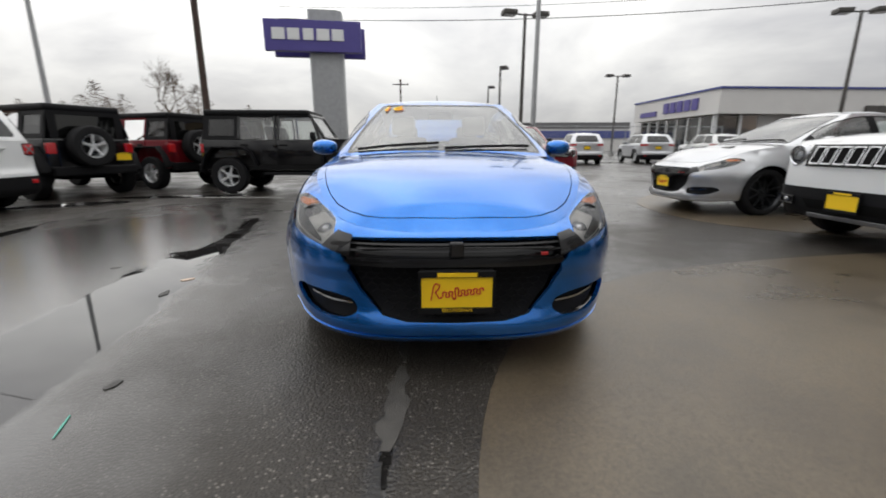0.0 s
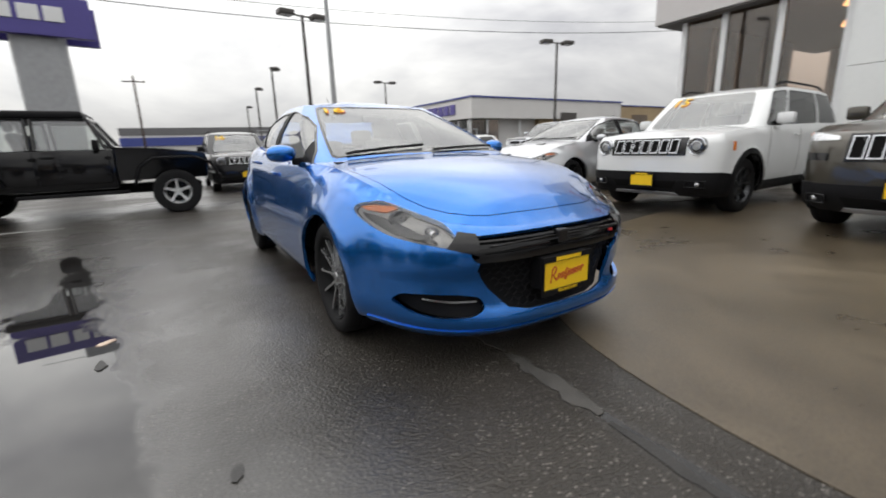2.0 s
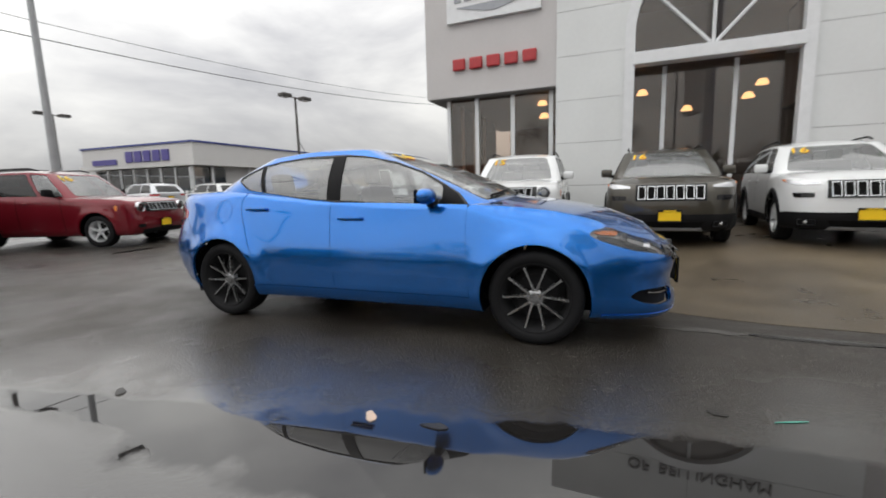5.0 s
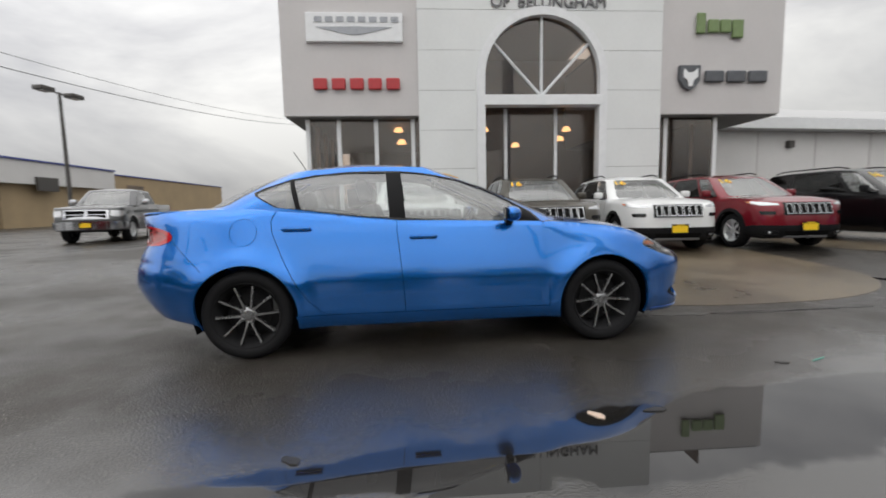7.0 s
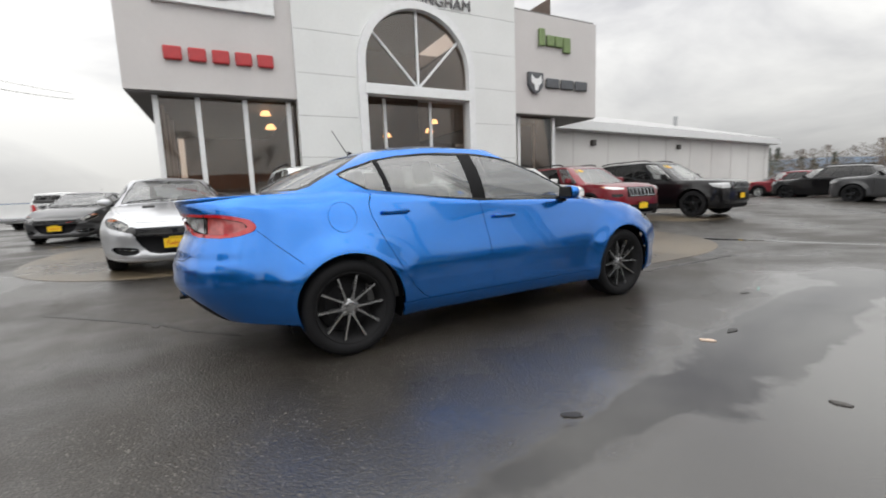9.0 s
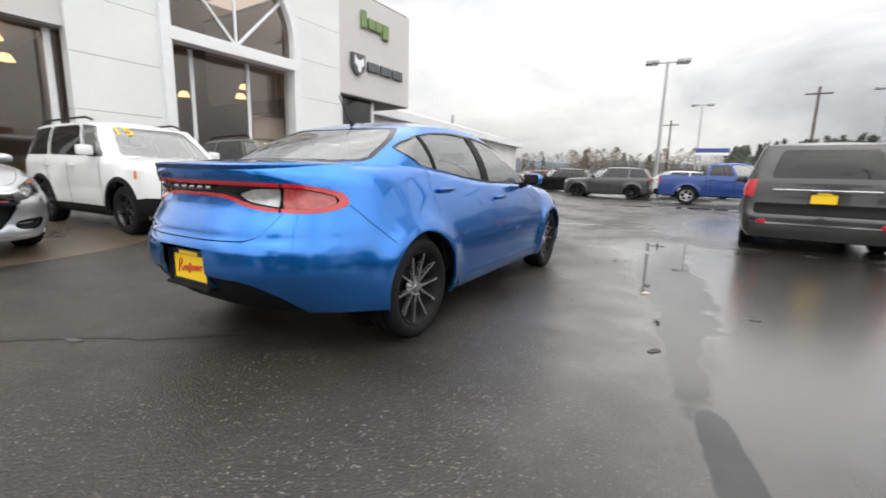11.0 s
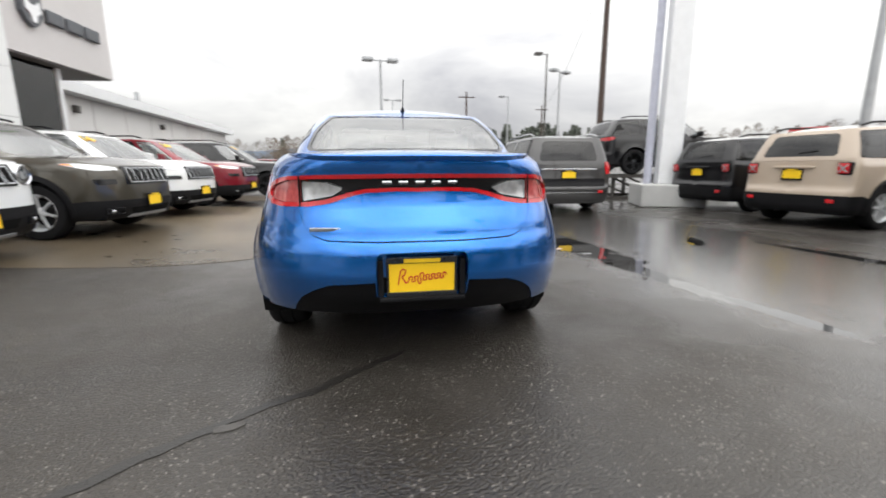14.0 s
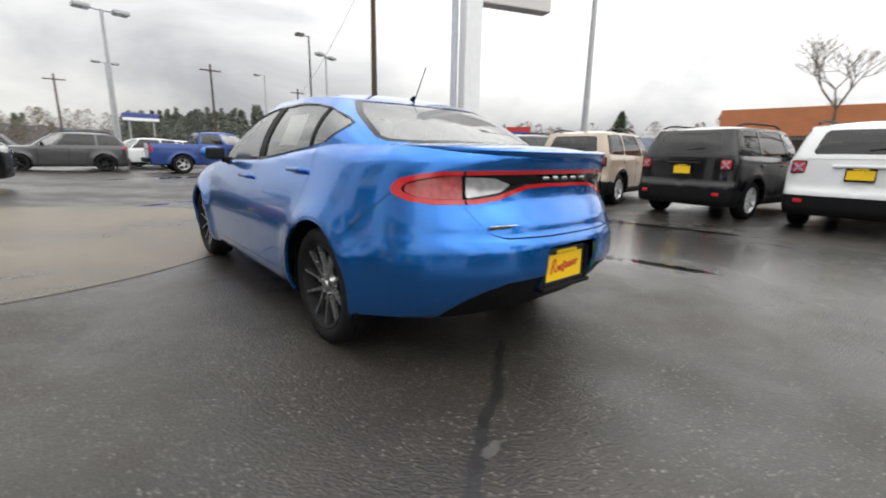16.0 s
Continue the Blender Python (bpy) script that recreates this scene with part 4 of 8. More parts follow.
    tin = [(sh.U, .922)] + eased(sh.onto(("r", .11, .924), ("r", .25, .919), ("r", .33, .901), ("r", .42, .872), ("r", .51, .858), ("r", .65, .853), ("s", 1.99, .863), ("s", 1.935, .882), ("s", 1.92, .900), ("s", 1.945, .925), ("s", 2.01, .943), ("r", .62, .957), ("r", .45, .965), ("r", .2, .968)), .015) + [(sh.U, .969)]
    d = surface(B, tail, [ugr_half(tin, sh.U)], .04, .003, .012, half=True)
    under("tail_lamp_ring", mesh_of("tail_lamp_ring", joined(d, mirrored(d)), REDLENS), car, "red racetrack ring of the tail lamp")
    both("reverse_lamp", B, rounded(sh.onto(("r", .40, .888), ("r", .547, .862), ("r", .547, .952), ("r", .43, .946), ("r", .35, .920)), .015), LAMPINNER, car, step=.04, offset=-.006)
    both("tail_lamp_corner", B, rounded(sh.onto(("r", .56, .858), ("r", .66, .856), ("s", 1.99, .865), ("s", 1.935, .885), ("s", 1.935, .918), ("s", 2.01, .940), ("r", .62, .954), ("r", .56, .957)), .012), TAILCLEAR, car, step=.04, offset=-.008)
    both("lamp_joint", B, sh.onto(("r", .548, .835), ("r", .556, .835), ("r", .556, .979), ("r", .548, .979)), DARK, car, step=.05, offset=.005, rim=0)
    for k in range(5):
        bm = boxes((-.023, .023, -.004, .004, -.008, .008), bevel=.006)
        x = (k - 2) * .075
        p = B(np.array([sh.U - .001]), np.array([.948]))[0]
        part("badge_letter", bm, CHROME, car, m=pose(x, p[1] - .004, .948))
    d = surface(B, diff, (), st, -.012, .0, half=True)
    under("rear_diffuser", mesh_of("rear_diffuser", joined(d, mirrored(d)), PLASTIC), car, "black plastic lower rear bumper")
    yr_ = float(B(np.array([sh.U]), np.array([.50]))[0][1])
    part("plate_recess", boxes((-.225, .225, yr_ - .12, yr_ - .095, .506, .655), (-.225, .225, yr_ - .12, yr_ - .03, .640, .655)), body_paint, car)
    part("plate_surround", boxes((-.222, .222, yr_ - .12, yr_ - .09, .405, .506), (-.20, .20, yr_ - .12, yr_ - .02, .405, .424), (-.205, -.178, yr_ - .12, yr_ - .04, .424, .60), (.178, .205, yr_ - .12, yr_ - .04, .424, .60), bevel=.004), PLASTIC, car)
    plate(car, pose(0, yr_ - .055, .512, 0, 0, 180), frame_mat=DARKALLOY)
    # boot lid seam and badge
    seam = [(sh.U, .684)] + eased(sh.onto(("r", .2, .684), ("r", .43, .688), ("r", .50, .715), ("r", .53, .76), ("r", .565, .832)), .03)
    s2 = [(u - .002 - .004 * (z > .70), z + .005) for u, z in seam]
    d = surface(B, seam + s2[::-1], (), .05, .0022, 0, half=True)
    under("boot_seam", mesh_of("boot_seam", joined(d, mirrored(d)), DARK), car)
    p = B(np.array([sh.u_rear(.44)]), np.array([.745]))[0]
    part("model_badge", boxes((-.075, .075, -.003, .003, -.009, .009), bevel=.003), CHROME, car, m=pose(.43, p[1] + .002, .740, 0, 0, -12))

    joint = sh.onto(("s", 1.875, .872), ("s", 1.80, .80), ("s", 1.71, .72), ("s", 1.64, .655))
    both("bumper_joint", B, [(u - .0022, z) for u, z in joint] + [(u + .0022, z) for u, z in reversed(joint)], DARK, car, step=.04, offset=.002, rim=0)
    # handles, fuel flap, mirrors, aerial
    for y, z in ((.06, .868), (.985, .945)):
        p = B(np.array([sh.u_side(y)]), np.array([z]))[0]
        for sgn in (1, -1):
            bm = bmesh.new()
            box(bm, -.012, .016, -.105, .105, -.014, .014, bevel=.011)
            part("door_handle", bm, body_paint, car, m=pose(sgn * (p[0] + .022), y, z, 0, 0, 0), smooth=40)
            bm = bmesh.new()
            box(bm, -.004, .002, -.09, .09, -.016, .002, bevel=.002)
            part("handle_recess", bm, DARK, car, m=pose(sgn * (p[0] + .001), y, z - .012))
    u0 = sh.u_side(1.36)
    flap = [(u0 + .098 * math.cos(t), .925 + .098 * math.sin(t)) for t in np.linspace(0, 2 * math.pi, 28)[:-1]]
    flap2 = [(u0 + .0962 * math.cos(t), .925 + .0962 * math.sin(t)) for t in np.linspace(0, 2 * math.pi, 28)[:-1]]
    d = surface(B, flap, [flap2], .03, .002, 0)
    under("fuel_flap_gap", mesh_of("fuel_flap_gap", mirrored(d), DARK), car)
    for sgn in (1, -1):
        mir = new("mirror")
        mir.parent = car
        mir.matrix_local = pose(sgn * .875, -.60, 1.025, 0, 0, sgn * 6)
        bm = bmesh.new()
        bmesh.ops.create_uvsphere(bm, u_segments=20, v_segments=12, radius=1)
        for v in bm.verts:
            v.co = Vector((v.co.x * .098 + sgn * .04, max(v.co.y, -1) * .075 if v.co.y < 0 else v.co.y * .045, (abs(v.co.z) ** .75) * (1 if v.co.z > 0 else -1) * .058))
        part("mirror_cap", bm, body_paint, mir, smooth=60)
        part("mirror_glass", boxes((sgn * .04 - .074, sgn * .04 + .074, .038, .05, -.048, .048), bevel=.01), GLOSSBLACK, mir)
        bm = bmesh.new()
        box(bm, -.05, .05, -.03, .03, -.03, .02, bevel=.012, m=pose(-sgn * .075, .0, -.05))
        part("mirror_foot", bm, PLASTIC, mir)
    bm = bmesh.new()
    tube(bm, (0, 1.03, 1.395), (0, 1.16, 1.60), .004, .003, 6)
    tube(bm, (0, .98, 1.385), (0, 1.035, 1.43), .028, .008, 10)
    part("aerial", bm, PLASTIC, car)
    if hood_scoops:
        for sgn in (1, -1):
            p = sh.cap(np.array([.30]), np.array([-1.55]))[0]
            part("bonnet_vent", boxes((-.08, .08, -.05, .05, -.01, .012), bevel=.01), GLOSSBLACK, car, m=pose(sgn * .30, -1.55, p[2], 14, 0, 0))
    # wipers
    for xs_, lift in (((-.60, -.50, -.38, -.26, -.14, -.04), .06), ((.0, .13, .26, .39, .50, .60), .05)):
        bm = bmesh.new()
        pts = []
        for k, x in enumerate(xs_):
            a, v = sh.hx(abs(x), lift + .012 * k)
            p = H(np.array([a]), np.array([v]))[0]
            pts.append((x, float(p[1]) - .008, float(p[2]) + .012))
        rings = [[bm.verts.new((x, y + .010 * math.cos(q), z + .010 * math.sin(q))) for q in np.linspace(0, 2 * math.pi, 7)[:-1]] for x, y, z in pts]
        for a, b in zip(rings, rings[1:]):
            for j in range(6):
                bm.faces.new((a[j], a[(j + 1) % 6], b[(j + 1) % 6], b[j]))
        bm.faces.new(rings[0])
        bm.faces.new(rings[-1][::-1])
        bmesh.ops.recalc_face_normals(bm, faces=bm.faces)
        part("wiper", bm, PLASTIC, car)
    # cabin inside
    part("floor_pan", boxes((-.72, .72, -1.0, 1.5, .26, .30)), DARK, car)
    part("dashboard", boxes((-.70, .70, -1.0, -.62, .62, .965), bevel=.06), SEATCLOTH, car, smooth=40)
    part("parcel_shelf", boxes((-.60, .60, 1.20, 1.75, .98, 1.03), bevel=.02), SEATCLOTH, car)
    for sgn in (1, -1):
        part("door_lining", boxes((sgn * .74 - .02, sgn * .74 + .02, -.85, 1.2, .32, .93), bevel=.015), SEATCLOTH, car)
        seat(car, sgn * .36, .05, .48)
    seat(car, 0, .62, .40, 1.15, bench=True)
    bm = bmesh.new()
    for k in range(24):
        a, b = 2 * math.pi * k / 24, 2 * math.pi * (k + 1) / 24
        tube(bm, (.18 * math.cos(a), 0, .18 * math.sin(a)), (.18 * math.cos(b), 0, .18 * math.sin(b)), .014, n=6)
    box(bm, -.17, .17, -.012, .012, -.02, .03, bevel=.008)
    part("steering_wheel", bm, PLASTIC, car, m=pose(.36, -.46, .90, 22))
    part("cabin_mirror", boxes((-.11, .11, -.01, .015, -.03, .03), bevel=.01), PLASTIC, car, m=pose(0, -.10, 1.29))
    lining = surface(sh.roof, sh.roof_poly(), (), .1, -.02, 0, half=True)
    under("headlining", mesh_of("headlining", joined(lining, mirrored(lining)), LIGHTTRIM), car)
    if hero:
        year_mark(car, H, sh, .40, .84, "16", .19)
        p, q = (H(np.array([sh.hs(.62, z)[0]]), np.array([sh.hs(.62, z)[1]]))[0] for z in (1.10, 1.28))
        tl = math.degrees(math.atan2(p[0] - q[0], q[2] - p[2]))
        part("price_sheet", boxes((-.002, .0, -.15, .15, -.11, .11)), PAPER, car, "white price sheet inside the side window", m=pose((p[0] + q[0]) / 2 - .025, .62, 1.19, 0, -tl, 0))
    # wheels
    ws = wheel_set(wr, .225, .238, "ten", rim_mat or HYPER)
    for k, (sx, wy) in enumerate(((-1, -1.3515), (1, -1.3515), (-1, 1.3515), (1, 1.3515))):
        put_wheel(car, sx * .775, wy, wr, ws, 20 * k)
    return car, sh


def ugr_half(poly, at=0.0):
    """A hole that opens towards the middle line: its points there are moved just across it."""
    return [(a + (-.02 if at == 0.0 else .02), b) if abs(a - at) < 1e-6 else (a, b) for a, b in poly]

# ---- estate-bodied vehicles ----
def suv(name, m, body_paint, label, L=4.23, W=1.805, H=1.69, wb=2.57, r=.345, over=.80, nose=.93, bonnet=1.06, belt=1.10, cowl=-.72, header=-.12, tail_top=.30, lean=.17,
        front=(.45, 4.2), rear=(.40, 4.6), grille="slots", clad=True, rails=True, rim=None, style="seven", lamp="round", sticker="16", step=.085, plate_front=True, slot_mat=None,
        bumper=None, tail="square", van=False, privacy=True, low_black=.58):
    """A tall five-door car: nose to -y."""
    yf, w = -(wb / 2 + over), W / 2
    yr = yf + L
    he = H - .075
    zb = .25 if not van else .20
    sh = Shell(yf, yr, w, front, rear,
               side_in=[(.2, .12), (.3, .03), (.45, .012), (.7, 0), (belt - .12, .008), (belt, .04), (belt + .15, .1)],
               front_in=[(.2, .16), (.3, .05), (.45, 0), (nose - .12, .03), (nose, .09), (nose + .06, .16), (nose + .2, .4)],
               rear_in=[(.2, .10), (.35, .01), (.55, 0), (.66, .05), (belt, .08), (belt + .2, .12)],
               top=[(yf, nose), (yf + .12, nose + .01), (yf + .5, bonnet - .07), (cowl - .2, bonnet - .035), (cowl + .2, belt - .03), (0, belt), (yr - .4, belt + .03), (yr, belt + .03)],
               crown=[(yf, nose), (yf + .15, nose + .035), (yf + .5, bonnet - .02), (cowl, bonnet + .015), (yr - .5, belt + .02), (yr, belt + .03)],
               gl=(cowl - .10, yr - .075, w - .045, .30, 4.0, .30, 4.5), gu=(header, yr - tail_top, w - lean - .045, .16, 4.0, .16, 4.5),
               zlow=[(cowl - .1, bonnet - .01), (cowl + .25, belt - .05), (0, belt - .03), (yr, belt)],
               zup=[(header, he - .03), (header + .5, he + .01), (yr - tail_top - .6, he), (yr - tail_top, he - .035)],
               roof_crown=.06, bulge=.035, flare=.03, wheels=(-wb / 2, wb / 2), arch=r + .07,
               roll=[(yf, .02), (yf + .35, .07), (cowl - .3, .07), (cowl + .1, 0), (yr, 0)])
    car = thing(name, m, label, "car")
    B, Hs = sh.body, sh.house
    LA, HV = sh.LA, sh.HV
    ar = r + .065
    af, arr = circle_on(sh, -wb / 2, r, ar, zb, 16), circle_on(sh, wb / 2, r, ar, zb, 16)
    us = np.linspace(sh.U, 0, 70)
    poly = [(0.0, zb)] + [(float(u), zb) for u in np.linspace(.06, af[0][0] - .03, 10)] + af + [(float(u), zb) for u in np.linspace(af[-1][0] + .05, arr[0][0] - .05, 10)] + arr
    poly += [(float(u), zb) for u in np.linspace(arr[-1][0] + .03, sh.U - .06, 10)] + [(sh.U, zb)] + [(float(u), float(sh.ztop(u))) for u in us]
    middle("body", B, poly, body_paint, car, step=step, rim=.02)
    middle("bonnet", sh.cap, sh.cap_poly(yf - .02, cowl + .12), body_paint, car, step=step, rim=0)
    middle("tail_ledge", sh.cap, sh.cap_poly(yr - .35, yr), body_paint, car, step=step, rim=0)
    # bonnet shut lines and doors
    gap = lambda pts, t=.006: [(u - t, z) for u, z in pts] + [(u + t, z) for u, z in reversed(pts)]
    zt = belt - .03
    yA, yB, yC = cowl + .16, cowl + 1.16, cowl + 2.02
    for pts in ([("s", yA - .05, zb + .1), ("s", yA - .03, .7), ("s", yA, zt)], [("s", yB - .03, zb + .1), ("s", yB, .7), ("s", yB + .02, zt)], [("s", min(yC - .3, wb / 2 - ar - .05), zb + .12), ("s", yC - .22, .72), ("s", yC, zt)]):
        both("door_seam", B, gap(sh.on(*pts)), DARK, car, step=.12, offset=.004, rim=0)
    # cladding
    if clad:
        for wy in (-wb / 2, wb / 2):
            ring = circle_on(sh, wy, r, ar - .004, zb, 16) + circle_on(sh, wy, r, ar + .06, zb, 16)[::-1]
            both("arch_moulding", B, ring, PLASTIC, car, step=.09, offset=.014, rim=.03)
        u0, u1 = af[-1][0] + .06, arr[0][0] - .06
        both("sill_cladding", B, [(u0, zb), (u1, zb), (u1, zb + .13), (u0, zb + .13)], PLASTIC, car, step=.12, offset=.012, rim=.03)
        u1 = af[0][0] - .05
        middle("front_skirt", B, [(0.0, zb)] + [(float(u), zb) for u in np.linspace(.1, u1, 9)] + [(u1, low_black - .02)] + [(float(u), low_black) for u in np.linspace(u1 - .15, .1, 8)] + [(0.0, low_black)], PLASTIC, car, step=step, offset=.012, rim=.03)
        u2 = arr[-1][0] + .05
        middle("rear_skirt", B, [(sh.U, zb)] + [(float(u), zb) for u in np.linspace(sh.U - .1, u2, 9)] + [(u2, low_black - .04)] + [(float(u), low_black) for u in np.linspace(u2 + .1, sh.U - .1, 8)] + [(sh.U, low_black)], PLASTIC, car, step=step, offset=.012, rim=.03)
        zl = low_black
        middle("bumper_slot", B, [(0.0, zl - .20)] + sh.on(("f", w * .44, zl - .20), ("f", w * .50, zl - .11)) + [(0.0, zl - .11)], DARK, car, "dark air slot in the bumper", step=.08, offset=.016, rim=.012)
        middle("skid_strip", B, [(0.0, zb + .01)] + sh.on(("f", w * .50, zb + .01), ("f", w * .46, zb + .045)) + [(0.0, zb + .045)], SKIDGREY, car, "grey skid strip", step=.09, offset=.022, rim=.02)
        for sgn in (1, -1):
            u = sh.u_front(w * .74)
            p = B(np.array([u]), np.array([zl - .145]))[0]
            q = B(np.array([u + .05]), np.array([zl - .145]))[0]
            yaw = math.degrees(math.atan2(q[1] - p[1], q[0] - p[0]))
            fl = new("fog_lamp")
            fl.parent = car
            fl.matrix_local = pose(sgn * p[0], p[1] - .02, zl - .145, 0, 0, sgn * yaw)
            part("surround", boxes((-.115, .115, -.004, .03, .030, .045), (-.115, .115, -.004, .03, -.045, -.030), (-.115, -.10, -.004, .03, -.03, .03), (.10, .115, -.004, .03, -.03, .03), bevel=.003), GLOSSBLACK, fl)
            part("lens", lathe([(.001, .018), (.02, .014), (.03, 0), (.03, -.02)], 18), LAMPINNER, fl, m=pose(sgn * .02, .012, 0, 0, 0, -90), smooth=50)
    elif bumper:
        middle("front_skirt", B, [(0.0, zb)] + sh.on(("f", w * .7, zb), ("f", w * .7, zb + .10)) + [(0.0, zb + .12)], PLASTIC, car, step=step, offset=.008, rim=.02)
    # grille and lamps
    gz0, gz1 = nose - (.25 if lamp == "slim" else .215), nose - .035
    if grille == "slots":
        gw = w * (.52 if lamp != "block" else .58)
        gp = gw + (.05 if lamp == "round" else 0.0)
        middle("grille_panel", B, [(0.0, gz0 - .02)] + sh.on(("f", gp, gz0 - .02), ("f", gp, gz1 + .015)) + [(0.0, gz1 + .015)], GLOSSBLACK, car, step=.08, offset=.006, rim=.02)
        for k in range(7):
            x = (k - 3) * gw * 2 / 7.4
            hw = gw / 7.4 * .82
            p = B(np.array([max(.001, sh.u_front(abs(x)))]), np.array([(gz0 + gz1) / 2]))[0]
            q = B(np.array([max(.001, sh.u_front(abs(x)))]), np.array([gz1]))[0]
            tilt = math.degrees(math.atan2(q[1] - p[1], q[2] - p[2]))
            yaw = -math.degrees(math.atan2(x, w * 3.2)) * 0
            fr = new("grille_slot")
            fr.parent = car
            fr.matrix_local = pose(x, p[1] - .014, (gz0 + gz1) / 2, -tilt, 0, yaw)
            hh = (gz1 - gz0) / 2
            part("slot_frame", boxes((-hw, hw, -.012, .01, hh - .010, hh), (-hw, hw, -.012, .01, -hh, -hh + .010), (-hw, -hw + .009, -.012, .01, -hh + .010, hh - .010), (hw - .009, hw, -.012, .01, -hh + .010, hh - .010)), slot_mat or CHROME, fr)
            part("slot_back", boxes((-hw + .009, hw - .009, .0, .006, -hh + .010, hh - .010)), DARK, fr)
    elif grille == "bars":
        gw = w * .58
        middle("grille_panel", B, [(0.0, gz0 - .12)] + sh.on(("f", gw * .9, gz0 - .12), ("f", gw, gz1 + .02)) + [(0.0, gz1 + .02)], GLOSSBLACK, car, step=.08, offset=.006, rim=.02)
        for k in range(4):
            z = gz0 - .10 + (gz1 - gz0 + .12) * k / 3.4
            middle("grille_bar", B, [(0.0, z)] + sh.on(("f", gw * .95, z), ("f", gw * .95, z + .016)) + [(0.0, z + .016)], slot_mat or CHROME, car, step=.1, offset=.018, rim=.015)
    if lamp == "round":
        for sgn in (1, -1):
            x, z = w * .70, (gz0 + gz1) / 2
            p = B(np.array([sh.u_front(x)]), np.array([z]))[0]
            hl = new("head_lamp")
            hl.parent = car
            hl.matrix_local = pose(sgn * x, p[1] + .005, z, 0, 0, -90)
            part("bezel", lathe([(.108, -.05), (.108, .02), (.098, .032), (.086, .02)], 28), slot_mat or CHROME, hl, smooth=40)
            part("bulb_ring", lathe([(.066, .012), (.066, .024), (.052, .026), (.05, .008)], 24), CHROME, hl, smooth=40)
            part("reflector", lathe([(.088, .018), (.06, -.01), (.035, -.02), (.001, -.005)], 28), LAMPINNER, hl, smooth=60)
            part("lens", lathe([(.09, .02), (.06, .034), (.001, .04)], 28), LENS, hl, smooth=60)
        both("turn_signal", B, rounded(sh.on(("s", yf + .36, nose - .19), ("s", yf + .42, nose - .19), ("s", yf + .42, nose - .08), ("s", yf + .36, nose - .08)), .01), AMBER, car, step=.05, offset=.008)
    elif lamp == "slim":
        z0 = nose - .03
        pts = rounded(sh.on(("f", w * .60, z0 - .045), ("f", w * .86, z0 - .05), ("s", yf + .42, z0 + .0), ("s", yf + .56, z0 + .035), ("s", yf + .40, z0 + .04), ("f", w * .8, z0 + .02), ("f", w * .60, z0 - .01)), .015)
        both("running_lamp", B, pts, LAMPINNER, car, "slim running lamp", step=.05, offset=.006)
        both("side_marker", B, rounded(sh.on(("s", yf + .36, z0 - .0), ("s", yf + .54, z0 + .03), ("s", yf + .42, z0 + .035)), .008), AMBER, car, step=.05, offset=.009)
        pts = rounded(sh.on(("f", w * .66, z0 - .23), ("f", w * .88, z0 - .23), ("f", w * .90, z0 - .16), ("f", w * .66, z0 - .16)), .02)
        both("head_lamp", B, pts, GLOSSBLACK, car, "dark main head lamp below the running lamp", step=.05, offset=.008)
    else:
        z0 = nose - .13
        pts = rounded(sh.on(("f", w * .60, z0 - .06), ("f", w * .84, z0 - .075), ("s", yf + .34, z0 - .02), ("s", yf + .46, z0 + .075), ("f", w * .82, z0 + .085), ("f", w * .60, z0 + .07)), .02)
        both("head_lamp", B, pts, LAMPINNER, car, step=.05, offset=.006)
    if not clad:
        both("fog_lamp", B, rounded(sh.on(("f", w * .66, .40), ("f", w * .84, .40), ("f", w * .84, .47), ("f", w * .66, .47)), .02), GLOSSBLACK, car, step=.05, offset=.018)
    if plate_front:
        yp = float(B(np.array([.0]), np.array([.58]))[0][1])
        plate(car, pose(0, yp - .035, low_black - (.11 if lamp == "round" else .03)), script=False)
    # windows
    aA = .3 * w / (w + .30) + .025
    aC = 1 - .3 * w / (w + .30) - .02
    v0, v1 = .09, .90
    ws = [(0.0, .04 * HV), ((aA - .065) * LA, .04 * HV), ((aA - .052) * LA, .10 * HV), ((aA - .055) * LA, .90 * HV), ((aA - .07) * LA, .95 * HV), (0.0, .95 * HV)]
    rw = [(LA, .12 * HV), ((aC + .085) * LA, .12 * HV), ((aC + .072) * LA, .2 * HV), ((aC + .07) * LA, .78 * HV), ((aC + .082) * LA, .86 * HV), (LA, .86 * HV)]
    a1, a2 = (aA + aC) / 2 - .135, (aA + aC) / 2 + .075
    if van:
        a1, a2 = (aA + aC) / 2 - .16, (aA + aC) / 2 + .04
    side = [rounded([((p + .012) * LA, v0 * HV), ((q - .010) * LA, v0 * HV), ((q - .010) * LA, v1 * HV), ((p + .012) * LA, v1 * HV)], .05) for p, q in ((aA, a1), (a1, a2), (a2, aC))]
    holes = [ugr_half(ws), ugr_half(rw, LA)] + side
    d = surface(Hs, [(0.0, 0.0), (LA, 0.0), (LA, HV), (0.0, HV)], holes, step, 0, .012, half=True)
    under("pillar_frame", mesh_of("pillar_frame", joined(d, mirrored(d)), body_paint), car)
    d = surface(sh.roof, sh.roof_poly(), (), step, 0, 0, half=True)
    under("roof", mesh_of("roof", joined(d, mirrored(d)), body_paint), car)
    middle("windscreen", Hs, ws, GLASS, car, step=.12, offset=-.004, rim=0)
    middle("rear_window", Hs, rw, PRIVACY, car, step=.12, offset=-.004, rim=0)
    for k, s in enumerate(side):
        both("side_window", Hs, s, PRIVACY if k and privacy else GLASS, car, step=.12, offset=-.004, rim=0)
        mid = sum((Vector(p) for p in s), Vector((0, 0))) / len(s)
        both("window_seal", Hs, [tuple(mid + (Vector(p) - mid) * 1.05) for p in s], GLOSSBLACK, car, holes=[s], step=.09, offset=.003, rim=.006)
